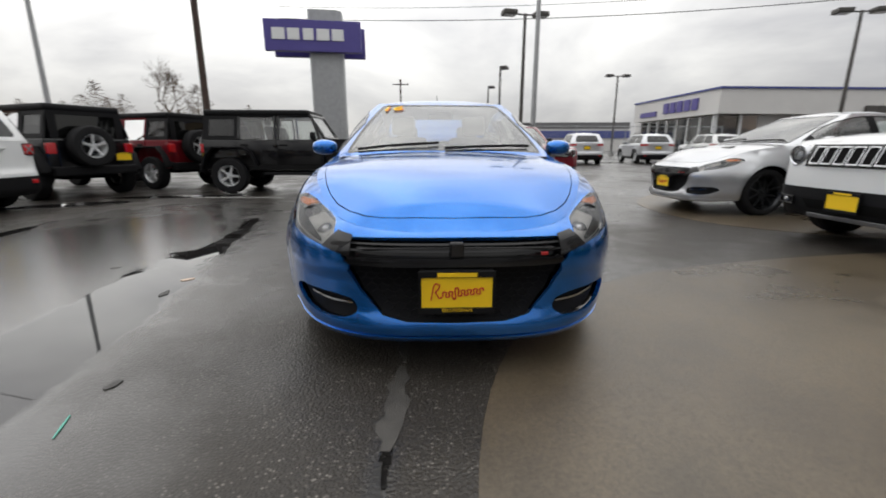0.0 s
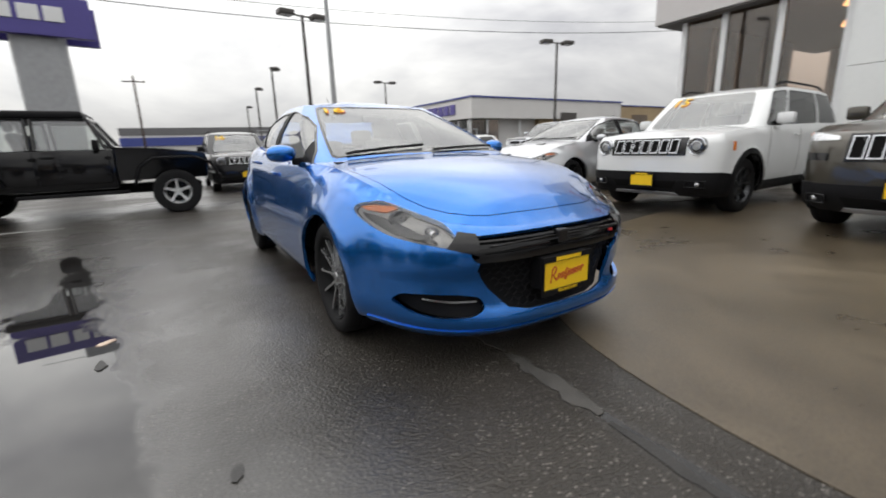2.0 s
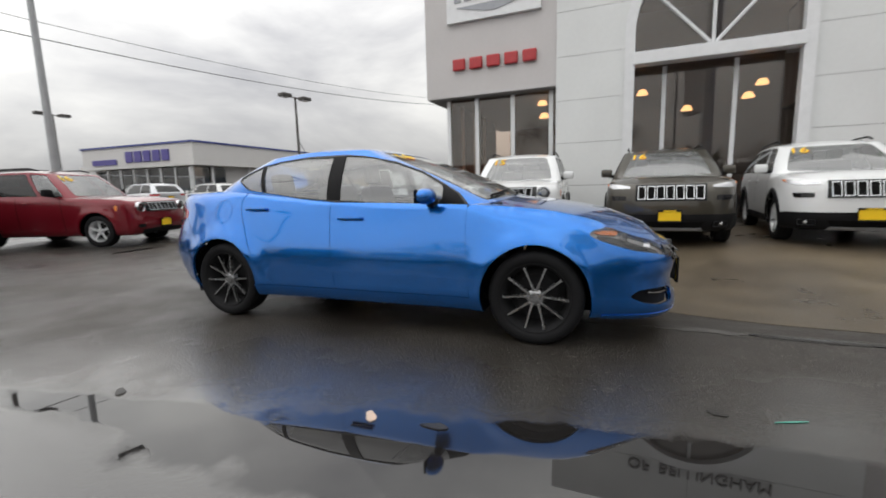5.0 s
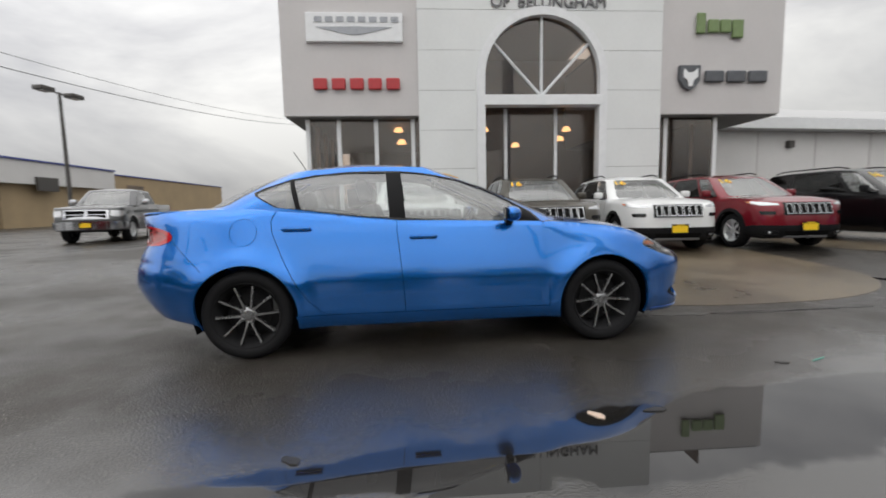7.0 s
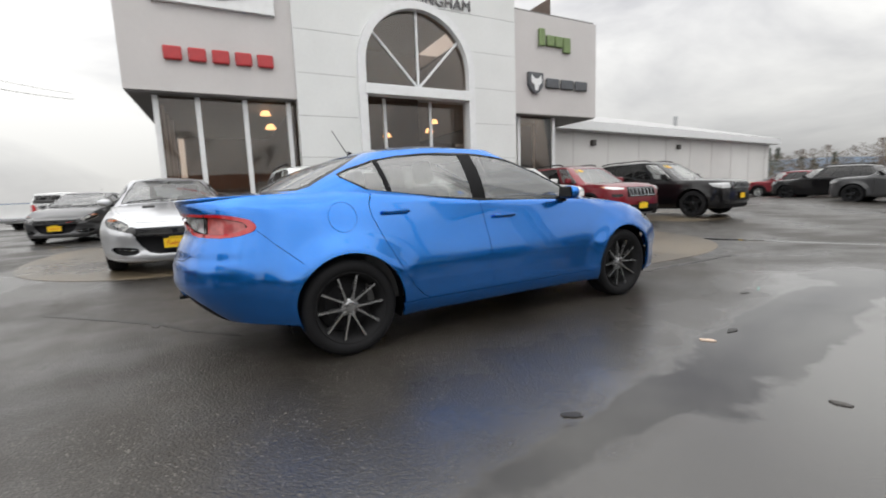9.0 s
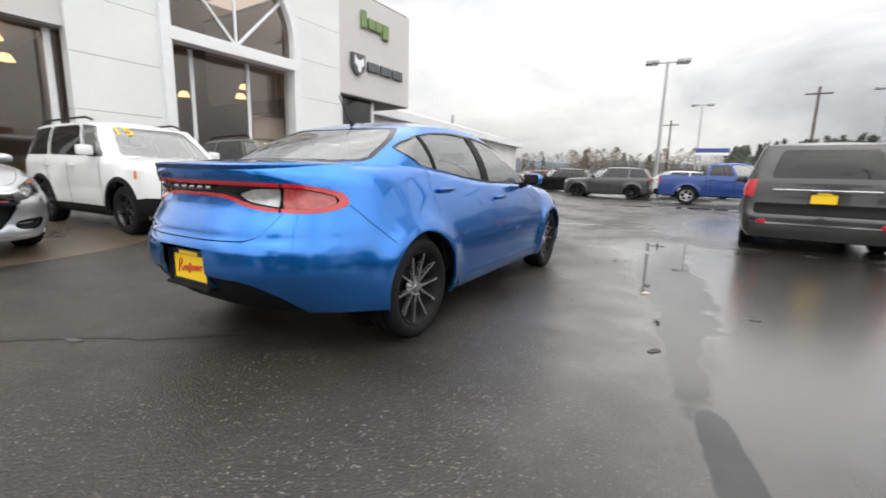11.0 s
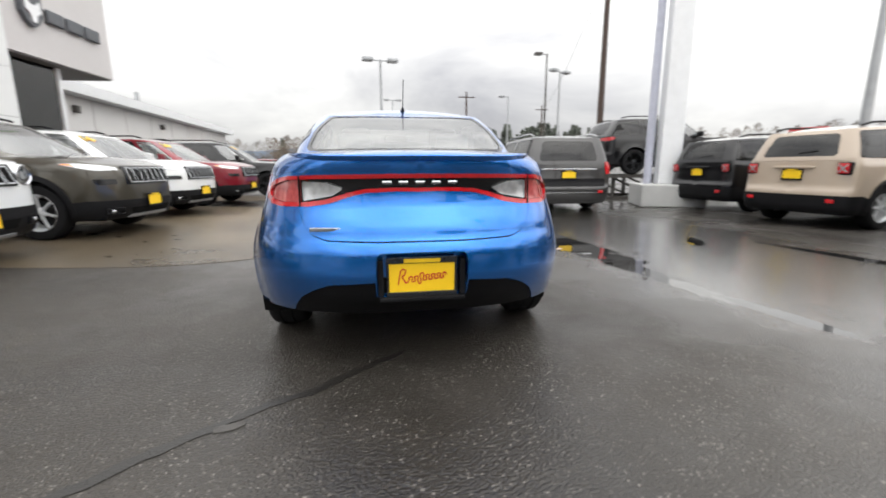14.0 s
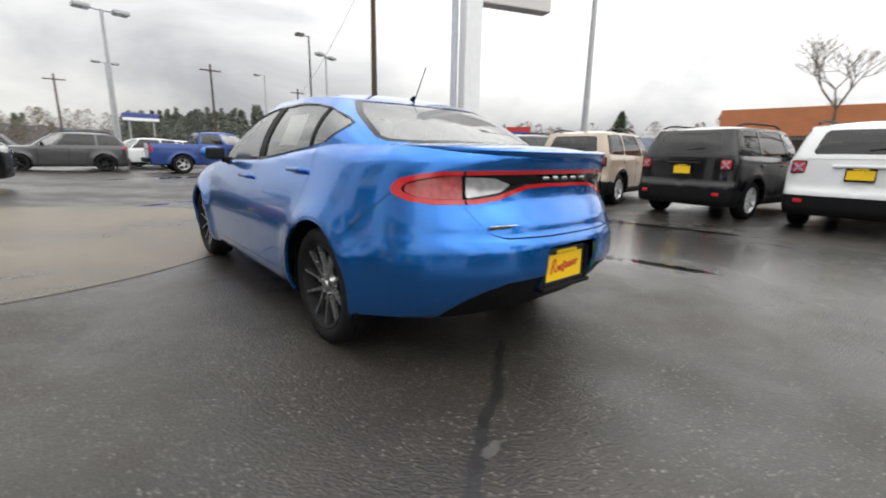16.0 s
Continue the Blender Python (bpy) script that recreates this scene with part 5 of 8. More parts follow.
    # roof edge filler strips, rails, mirrors, handles
    if rails:
        for sgn in (1, -1):
            bm = bmesh.new()
            ys = np.linspace(header + .25, yr - tail_top - .15, 9)
            pts = [Vector((sgn * (w - lean - .10), float(y), float(sh.zup(y)) + .045 + .035 * (1 if 0 < k < 8 else 0))) for k, y in enumerate(ys)]
            rings = [[bm.verts.new(p + Vector((.017 * math.cos(q), 0, .017 * math.sin(q)))) for q in np.linspace(0, 2 * math.pi, 9)[:-1]] for p in pts]
            for a, b in zip(rings, rings[1:]):
                for j in range(8):
                    bm.faces.new((a[j], a[(j + 1) % 8], b[(j + 1) % 8], b[j]))
            bm.faces.new(rings[0])
            bm.faces.new(rings[-1][::-1])
            bmesh.ops.recalc_face_normals(bm, faces=bm.faces)
            part("roof_rail", bm, PLASTIC if body_paint is not VANGREY else CHROME, car, smooth=60)
    for sgn in (1, -1):
        bm = bmesh.new()
        box(bm, -.10, .10, -.05, .06, -.075, .075, bevel=.035, m=pose(sgn * (w + .075), cowl + .32, belt + .08))
        part("mirror", bm, body_paint if clad or van else PLASTIC, car, smooth=40)
        bm = bmesh.new()
        box(bm, -.05, .05, -.03, .03, -.03, .03, bevel=.01, m=pose(sgn * (w - .02), cowl + .33, belt + .02))
        part("mirror_foot", bm, PLASTIC, car)
        for y in (yB - .16, yC - .12):
            p = B(np.array([sh.u_side(y)]), np.array([belt - .14]))[0]
            bm = bmesh.new()
            box(bm, -.012, .016, -.10, .10, -.016, .016, bevel=.011, m=pose(sgn * (p[0] + .02), y, belt - .14))
            part("door_handle", bm, body_paint, car, smooth=40)
    # tail
    if tail == "square":
        for sgn in (1, -1):
            p = B(np.array([sh.u_rear(w * .80)]), np.array([belt - .13]))[0]
            tl = new("tail_lamp")
            tl.parent = car
            tl.matrix_local = pose(sgn * w * .80, p[1] - .01, belt - .13)
            part("bezel", boxes((-.10, .10, -.05, .03, -.10, .10), bevel=.02), PLASTIC, tl, smooth=40)
            part("lens", boxes((-.08, .08, .02, .045, -.08, .08), bevel=.012), REDLENS, tl, smooth=40)
            bm = bmesh.new()
            for s2 in (1, -1):
                box(bm, -.012, .012, .04, .05, -.085, .085, m=pose(0, 0, 0, 0, 45 * s2))
            part("cross", bm, LAMPINNER, tl)
    elif tail == "upright":
        both("tail_lamp", B, rounded(sh.on(("r", w * .86, belt - .22), ("s", yr - .2, belt - .20), ("s", yr - .2, belt + .05), ("r", w * .84, belt + .05)), .02), REDLENS, car, step=.07, offset=.012, rim=.02)
        middle("bumper_step", B, [(sh.U, .58)] + sh.on(("r", w * .80, .58), ("r", w * .84, .60), ("r", w * .84, .73), ("r", w * .80, .75)) + [(sh.U, .75)], PLASTIC, car, "black bumper step", step=.08, offset=.012, rim=.03)
        middle("chrome_strip", B, [(sh.U, .43)] + sh.on(("r", w * .86, .43), ("r", w * .86, .45)) + [(sh.U, .45)], CHROME, car, step=.1, offset=.012, rim=.015)
    else:
        both("tail_lamp", B, rounded(sh.on(("r", w * .56, belt - .12), ("r", w * .9, belt - .14), ("s", yr - .30, belt - .10), ("s", yr - .30, belt - .03), ("r", w * .56, belt - .04)), .02), REDLENS, car, step=.07, offset=.012, rim=.02)
    yp = float(B(np.array([sh.U]), np.array([belt - .22]))[0][1])
    part("plate_bar", boxes((-.62 if van else -.32, .62 if van else .32, yp - .02, yp + .03, belt - .13, belt - .09), bevel=.01), CHROME if van else body_paint, car)
    plate(car, pose(0, yp + .02, belt - .23, 0, 0, 180), script=False)
    for sgn in (1, -1):
        p = B(np.array([sh.u_rear(w * .72)]), np.array([.46]))[0]
        part("reflector", boxes((-.055, .055, -.01, .012, -.03, .03), bevel=.006), REDLENS, car, m=pose(sgn * w * .72, p[1] + .016, .46))
    bm = bmesh.new()
    tube(bm, (-.03, yr - .11, belt + .12), (-.30, yr - .115, belt + .155), .009, n=6)
    part("rear_wiper", bm, PLASTIC, car)
    if sticker:
        year_mark(car, Hs, sh, w * .48, .78, sticker, .28)
    # underside, cabin, wheels
    part("underbody", boxes((-w + .16, w - .16, yf + .18, yr - .18, zb - .02, zb + .16), bevel=.03), DARK, car)
    for wy in (-wb / 2, wb / 2):
        for sgn in (1, -1):
            bm = lathe([(ar + .02, -.16), (ar + .015, .16)], 24)
            bmesh.ops.delete(bm, geom=[v for v in bm.verts if v.co.z < -.14], context="VERTS")
            part("arch_liner", bm, DARK, car, m=pose(sgn * (w - .21), wy, r))
    part("cabin_floor", boxes((-w + .13, w - .13, cowl - .1, yr - .15, .45, .52)), DARK, car)
    part("dashboard", boxes((-w + .14, w - .14, cowl + .02, cowl + .42, .7, belt + .02), bevel=.05), DARK, car)
    for sgn in (1, -1):
        seat(car, sgn * .37, cowl + 1.25, .68)
    seat(car, 0, cowl + 2.1, .70, W * .66, bench=True)
    wh = wheel_set(r, .225, r * .66, style, rim or DARKALLOY)
    for k, (sx, wy) in enumerate(((-1, -wb / 2), (1, -wb / 2), (-1, wb / 2), (1, wb / 2))):
        put_wheel(car, sx * (w - .125), wy, r, wh, 17 * k)
    return car


def renegade(m, pt, label, **k):
    a = dict(nose=.985, bonnet=1.10, cowl=-.84, header=-.32, lean=.15, low_black=.545)
    a.update(k)
    return suv("small_suv", m, pt, label, **a)


def cherokee(m, pt, label, **k):
    a = dict(L=4.62, W=1.86, H=1.67, wb=2.70, r=.36, over=.92, nose=.97, bonnet=1.10, belt=1.10, cowl=-.92, header=-.22, tail_top=.55, lean=.19, front=(.75, 3.3), rear=(.6, 3.6), lamp="slim", rim=ALLOY, tail="slim", low_black=.50)
    a.update(k)
    return suv("suv", m, pt, label, **a)


def grand(m, pt, label, **k):
    a = dict(L=4.82, W=1.94, H=1.76, wb=2.915, r=.385, over=.90, nose=1.02, bonnet=1.12, belt=1.15, cowl=-.95, header=-.25, tail_top=.50, lean=.22, front=(.6, 3.6), rear=(.5, 4.0), lamp="block", rim=DARKALLOY, style="five", clad=False, bumper=True, tail="slim", low_black=.62)
    a.update(k)
    return suv("large_suv", m, pt, label, **a)


def patriot(m, pt, label, **k):
    a = dict(L=4.41, W=1.76, H=1.70, wb=2.635, r=.34, over=.86, nose=.96, bonnet=1.08, belt=1.10, cowl=-.70, header=-.15, lean=.16, front=(.35, 4.6), lamp="round", rim=ALLOY, style="five", clad=False, bumper=True)
    a.update(k)
    return suv("boxy_suv", m, pt, label, **a)


def minivan(m, pt, label):
    return suv("minivan", m, pt, label, L=5.15, W=1.99, H=1.75, wb=3.08, r=.335, over=.95, nose=.92, bonnet=1.05, belt=1.06, cowl=-1.25, header=-.55, tail_top=.26, lean=.17, front=(.9, 3.0), rear=(.35, 5.0), grille="bars", clad=False, lamp="block",
               rim=ALLOY, style="seven", tail="upright", van=True, sticker=False)


# ---- open-topped four-wheel drive with a hard top ----
def wrangler(m, pt, label, rear_paint=None, top_mat=None):
    car = thing("off_roader", m, label, "car")
    r, wb, w = .39, 2.946, .78
    top_mat = top_mat or PLASTIC
    rp = rear_paint or pt
    part("tub", boxes((-w, w, -.62, 2.02, .50, 1.17), bevel=.04), rp, car, smooth=40)
    bm = bmesh.new()
    prof = [(-2.02, .62), (-2.05, 1.02), (-1.98, 1.09), (-1.3, 1.17), (-.62, 1.20), (-.60, .62)]
    va = []
    for sx in (-1, 1):
        va.append([bm.verts.new((sx * (.60 if y < -1.9 else .70), y, z)) for y, z in prof])
    n = len(prof)
    bm.faces.new(va[0])
    bm.faces.new(va[1][::-1])
    for i in range(n):
        bm.faces.new((va[0][i], va[1][i], va[1][(i + 1) % n], va[0][(i + 1) % n]))
    bmesh.ops.recalc_face_normals(bm, faces=bm.faces)
    bmesh.ops.bevel(bm, geom=list(bm.edges), offset=.025, segments=2, affect="EDGES")
    part("bonnet", bm, pt, car, smooth=40)
    # doors
    for sx in (-1, 1):
        for y0, y1 in ((-.55, .40), (.43, 1.25)):
            dr = new("door")
            dr.parent = car
            part("door_skin", boxes((sx * (w + .004) - .02, sx * (w + .004) + .02, y0, y1, .60, 1.16), bevel=.02), pt, dr, smooth=40)
            part("door_handle", boxes((sx * (w + .03) - .012, sx * (w + .03) + .012, y1 - .22, y1 - .05, 1.03, 1.07), bevel=.008), PLASTIC, dr)
            part("hinge", boxes((sx * (w + .03) - .01, sx * (w + .03) + .01, y0 - .04, y0 + .06, .72, .77), (sx * (w + .03) - .01, sx * (w + .03) + .01, y0 - .04, y0 + .06, 1.0, 1.05)), pt, dr)
            fr = .028
            zz0, zz1 = 1.17, 1.66
            lean = .13
            bm = bmesh.new()
            x0, x1 = sx * (w - .02), sx * (w - lean)
            ysh = .18 if y0 < 0 else 0.0
            for a, b in (((x0, y0 + .03, zz0), (x1, y0 + .03 + ysh, zz1)), ((x1, y0 + .03 + ysh, zz1), (x1, y1 - .02, zz1)), ((x1, y1 - .02, zz1), (x0, y1 - .02, zz0))):
                tube(bm, a, b, fr, n=6)
            part("window_frame", bm, pt, dr)
            bm = bmesh.new()
            q = [bm.verts.new(v) for v in ((x0, y0 + .03, zz0), (x1, y0 + .03 + ysh, zz1), (x1, y1 - .02, zz1), (x0, y1 - .02, zz0))]
            bm.faces.new(q)
            part("pane", bm, GLASS, dr)
        # rear side panel of the top with its window
        x0, x1 = sx * (w - .01), sx * (w - .13)
        bm = bmesh.new()
        for a, b, c, d in (((1.25, 1.17), (1.33, 1.17), (1.33, 1.68), (1.25, 1.68)), ((1.90, 1.17), (2.02, 1.17), (1.96, 1.68), (1.87, 1.68)), ((1.33, 1.17), (1.90, 1.17), (1.90, 1.25), (1.33, 1.25)), ((1.33, 1.60), (1.88, 1.60), (1.87, 1.68), (1.33, 1.68))):
            fs = []
            for y, z in (a, b, c, d):
                t = (z - 1.17) / .51
                fs.append(bm.verts.new((x0 + (x1 - x0) * t, y, z)))
            bm.faces.new(fs)
        g = bmesh.ops.extrude_face_region(bm, geom=bm.faces[:])
        bmesh.ops.translate(bm, verts=[v for v in g["geom"] if isinstance(v, bmesh.types.BMVert)], vec=(-sx * .03, 0, 0))
        bmesh.ops.recalc_face_normals(bm, faces=bm.faces)
        part("hard_top_side", bm, top_mat, car)
        bm = bmesh.new()
        q = []
        for y, z in ((1.31, 1.23), (1.92, 1.23), (1.90, 1.62), (1.31, 1.62)):
            t = (z - 1.17) / .51
            q.append(bm.verts.new((x0 + (x1 - x0) * t - sx * .015, y, z)))
        bm.faces.new(q)
        part("side_pane", bm, PRIVACY, car)
        # front and rear wings
        for cy, ends in ((-wb / 2, (-.72, .62)), (wb / 2, (-.62, .56))):
            bm = bmesh.new()
            pts = [(ends[0], .62), (ends[0] + .12, .90), (-.34, 1.0), (.30, 1.0), (ends[1] - .10, .84), (ends[1], .55)]
            for (ya, za), (yb, zb_) in zip(pts, pts[1:]):
                d = math.hypot(yb - ya, zb_ - za)
                ang = math.degrees(math.atan2(zb_ - za, yb - ya))
                box(bm, -.13, .13, -d / 2 - .02, d / 2 + .02, -.022, .022, bevel=.014, m=pose(sx * .80, cy + (ya + yb) / 2, (za + zb_) / 2, ang))
            part("wing_flare", bm, PLASTIC, car, smooth=40)
        part("side_step", boxes((sx * .80 - .05, sx * .80 + .05, -.75, .75, .40, .46), bevel=.02), PLASTIC, car)
        bm = bmesh.new()
        box(bm, -.10, .10, -.04, .05, -.085, .085, bevel=.03, m=pose(sx * (w + .14), -.42, 1.24))
        part("mirror", bm, PLASTIC, car, smooth=40)
        part("tail_lamp", boxes((sx * .70 - .075, sx * .70 + .075, 2.0, 2.075, .88, 1.08), bevel=.012), REDLENS, car)
        hl = new("head_lamp")
        hl.parent = car
        hl.matrix_local = pose(sx * .46, -2.05, .93, 0, 0, -90)
        part("bezel", lathe([(.10, -.04), (.10, .015), (.09, .02)], 24), CHROME, hl)
        part("lens", lathe([(.09, .01), (.05, .03), (.001, .035)], 24), LAMPINNER, hl, smooth=60)
    # roof, screen, back
    bm = bmesh.new()
    box(bm, -w + .10, w - .10, -.30, 1.99, 1.665, 1.80, bevel=.05, seg=3)
    part("hard_top", bm, top_mat, car, smooth=45)
    bm = bmesh.new()
    for a, b in (((-.70, -.62, 1.19), (-.64, -.30, 1.70)), ((.70, -.62, 1.19), (.64, -.30, 1.70)), ((-.64, -.30, 1.69), (.64, -.30, 1.69)), ((-.70, -.62, 1.20), (.70, -.62, 1.20))):
        tube(bm, a, b, .035, n=8)
    part("screen_frame", bm, pt, car)
    bm = bmesh.new()
    bm.faces.new([bm.verts.new(v) for v in ((-.69, -.61, 1.2), (.69, -.61, 1.2), (.63, -.30, 1.69), (-.63, -.30, 1.69))])
    part("windscreen", bm, GLASS, car)
    bm = boxes((-.66, -.52, 1.97, 2.01, 1.17, 1.68), (.52, .66, 1.97, 2.01, 1.17, 1.68), (-.52, .52, 1.97, 2.01, 1.60, 1.68))
    part("hard_top_back", bm, top_mat, car)
    part("rear_pane", boxes((-.52, .52, 1.985, 1.992, 1.17, 1.60)), PRIVACY, car)
    part("tailgate", boxes((-.60, .60, 2.0, 2.05, .55, 1.15), bevel=.02), rp, car)
    part("rear_bumper", boxes((-.76, .76, 2.03, 2.17, .46, .64), bevel=.03), PLASTIC, car)
    part("front_bumper", boxes((-.78, .78, -2.25, -2.08, .50, .68), bevel=.03), PLASTIC, car)
    for k in range(7):
        part("grille_slot", boxes(((k - 3) * .095 - .028, (k - 3) * .095 + .028, -2.062, -2.03, .80, 1.03), bevel=.01), DARK, car)
    plate(car, pose(-.55, 2.09, .80, 0, 0, 180), script=False)
    part("chassis", boxes((-.45, .45, -1.9, 1.9, .38, .52)), DARK, car)
    part("cabin_floor", boxes((-w + .05, w - .05, -.5, 1.9, .55, .6)), DARK, car)
    for sx in (-1, 1):
        seat(car, sx * .36, .25, .82)
    seat(car, 0, 1.15, .84, 1.1, bench=True)
    wh = wheel_set(r, .25, .225, "five", ALLOY)
    for k, (sx, wy) in enumerate(((-1, -wb / 2), (1, -wb / 2), (-1, wb / 2), (1, wb / 2))):
        put_wheel(car, sx * .79, wy, r, wh, 25 * k)
    sp = new("spare_wheel")
    sp.parent = car
    sp.matrix_local = pose(.10, 2.20, 1.02, 0, 0, 90)
    for nm, me in wh:
        under(nm, me, sp)
    return car


def pickup(m, pt, label, chrome=True, step=.09):
    """A crew-cab pickup truck."""
    L, W, H, wb, r = 5.82, 2.02, 1.93, 3.57, .41
    yf, w = -(wb / 2 + 1.0), W / 2
    yr = yf + L
    belt, nose = 1.30, 1.16
    cowl, header, cabr = -1.15, -.55, 1.05
    sh = Shell(yf, yr, w, (.55, 3.6), (.2, 6.0),
               side_in=[(.3, .1), (.42, .02), (.7, 0), (1.1, .01), (belt, .045), (belt + .2, .1)],
               front_in=[(.3, .1), (.45, 0), (.75, 0), (1.0, .05), (nose, .10), (nose + .2, .3)], rear_in=[(.3, .06), (.5, 0), (1.0, .02), (belt + .1, .03)],
               top=[(yf, nose), (yf + .3, nose + .03), (cowl, 1.22), (cowl + .3, belt - .03), (0, belt), (cabr, belt + .02), (yr, belt + .02)],
               crown=[(yf, nose + .02), (yf + .3, nose + .08), (cowl, 1.32), (cabr, belt), (yr, belt)],
               gl=(cowl - .12, cabr + .06, w - .05, .3, 4, .12, 6), gu=(header, cabr - .05, w - .26, .18, 4, .10, 6),
               zlow=[(cowl - .1, 1.27), (cowl + .3, belt - .05), (cabr, belt - .02)], zup=[(header, H - .10), (0, H - .06), (cabr, H - .09)], flare=.035, wheels=(-wb / 2, wb / 2), arch=r + .08)
    car = thing("pickup_truck", m, label, "truck")
    B, Hs, LA, HV = sh.body, sh.house, sh.LA, sh.HV
    zb, ar = .42, r + .09
    af, arr = circle_on(sh, -wb / 2, r, ar, zb, 16), circle_on(sh, wb / 2, r, ar, zb, 16)
    poly = [(0.0, zb)] + [(float(u), zb) for u in np.linspace(.06, af[0][0] - .03, 10)] + af + [(float(u), zb) for u in np.linspace(af[-1][0] + .05, arr[0][0] - .05, 10)] + arr
    poly += [(float(u), zb) for u in np.linspace(arr[-1][0] + .03, sh.U - .06, 8)] + [(sh.U, zb)] + [(float(u), float(sh.ztop(u))) for u in np.linspace(sh.U, 0, 60)]
    middle("body", B, poly, pt, car, step=step, rim=.05)
    middle("bonnet", sh.cap, sh.cap_poly(yf - .02, cowl + .1), pt, car, step=step, rim=0)
    part("bed_floor", boxes((-w + .12, w - .12, cabr + .05, yr - .08, .75, .80)), DARK, car)
    part("bed_liner", boxes((-w + .07, -w + .12, cabr + .05, yr - .06, .8, belt - .02), (w - .12, w - .07, cabr + .05, yr - .06, .8, belt - .02), (-w + .12, w - .12, yr - .12, yr - .06, .8, belt - .02), (-w + .12, w - .12, cabr + .05, cabr + .1, .8, belt - .02)), DARK, car)
    aA, aC = .3 * w / (w + .3) + .025, 1 - .3 * w / (w + .12) - .02
    ws = [(0.0, .05 * HV), ((aA - .06) * LA, .05 * HV), ((aA - .055) * LA, .92 * HV), (0.0, .94 * HV)]
    rw = [(LA, .14 * HV), ((aC + .07) * LA, .14 * HV), ((aC + .07) * LA, .84 * HV), (LA, .84 * HV)]
    am = (aA + aC) / 2
    side = [rounded([((p + .012) * LA, .1 * HV), ((q - .012) * LA, .1 * HV), ((q - .012) * LA, .88 * HV), ((p + .012) * LA, .88 * HV)], .05) for p, q in ((aA, am), (am, aC))]
    d = surface(Hs, [(0.0, 0.0), (LA, 0.0), (LA, HV), (0.0, HV)], [ugr_half(ws), ugr_half(rw, LA)] + side, step, 0, .012, half=True)
    under("pillar_frame", mesh_of("pillar_frame", joined(d, mirrored(d)), pt), car)
    d = surface(sh.roof, sh.roof_poly(), (), step, 0, 0, half=True)
    under("roof", mesh_of("roof", joined(d, mirrored(d)), pt), car)
    middle("windscreen", Hs, ws, GLASS, car, step=.14, offset=-.004, rim=0)
    middle("rear_window", Hs, rw, PRIVACY, car, step=.14, offset=-.004, rim=0)
    for k, s in enumerate(side):
        both("side_window", Hs, s, PRIVACY if k else GLASS, car, step=.14, offset=-.004, rim=0)
    gw = w * .62
    ch = CHROME if chrome else PLASTIC
    middle("grille", B, [(0.0, .80)] + sh.on(("f", gw, .80), ("f", gw, 1.10)) + [(0.0, 1.12)], ch, car, step=.1, offset=.02, rim=.04)
    for sx in (-1, 1):
        yg = float(B(np.array([.2]), np.array([.95]))[0][1]) - .03
        for z0, z1 in ((.82, .94), (.97, 1.08)):
            part("grille_opening", boxes((sx * .30 - .25, sx * .30 + .25, yg - .006, yg + .03, z0, z1), bevel=.012), DARK, car)
    both("head_lamp", B, rounded(sh.on(("f", w * .66, .90), ("f", w * .9, .88), ("s", yf + .3, .92), ("s", yf + .34, 1.07), ("f", w * .66, 1.09)), .02), LAMPINNER, car, step=.07, offset=.012)
    middle("front_bumper", B, [(0.0, .46)] + sh.on(("f", w * .9, .46), ("s", yf + .42, .5), ("s", yf + .42, .68), ("f", w * .9, .72)) + [(0.0, .74)], ch, car, step=.09, offset=.05, rim=.06)
    part("rear_bumper", boxes((-w + .04, w - .04, yr - .02, yr + .14, .50, .68), bevel=.03), ch, car)
    both("tail_lamp", B, rounded(sh.on(("r", w * .86, .92), ("s", yr - .12, .92), ("s", yr - .12, 1.24), ("r", w * .86, 1.24)), .02), REDLENS, car, step=.08, offset=.012, rim=.02)
    yp = float(B(np.array([0.0]), np.array([.6]))[0][1])
    plate(car, pose(0, yp - .08, .60), script=False)
    for pts in ([("s", cowl + .12, .5), ("s", cowl + .14, 1.2)], [("s", -.02, .5), ("s", 0.0, 1.25)], [("s", .85, .5), ("s", .95, 1.25)], [("s", cabr + .02, .5), ("s", cabr + .03, 1.3)]):
        q = sh.on(*pts)
        both("door_seam", B, [(u - .007, z) for u, z in q] + [(u + .007, z) for u, z in reversed(q)], DARK, car, step=.12, offset=.004, rim=0)
    for sx in (-1, 1):
        bm = bmesh.new()
        box(bm, -.11, .11, -.05, .06, -.11, .11, bevel=.03, m=pose(sx * (w + .12), cowl + .38, belt + .10))
        part("mirror", bm, ch, car, smooth=40)
        for y in (-.16, .80):
            bm = bmesh.new()
            box(bm, -.012, .016, -.11, .11, -.02, .02, bevel=.011, m=pose(sx * (w + .01), y, belt - .16))
            part("door_handle", bm, ch, car)
    part("chassis", boxes((-.6, .6, yf + .3, yr - .2, .36, .55)), DARK, car)
    part("cabin_floor", boxes((-w + .15, w - .15, cowl, cabr, .62, .68)), DARK, car)
    for sx in (-1, 1):
        seat(car, sx * .42, -.05, .88)
    seat(car, 0, .75, .88, 1.3, bench=True)
    wh = wheel_set(r, .27, .26, "five", ALLOY)
    for k, (sx, wy) in enumerate(((-1, -wb / 2), (1, -wb / 2), (-1, wb / 2), (1, wb / 2))):
        put_wheel(car, sx * (w - .15), wy, r, wh, 22 * k)
    return car

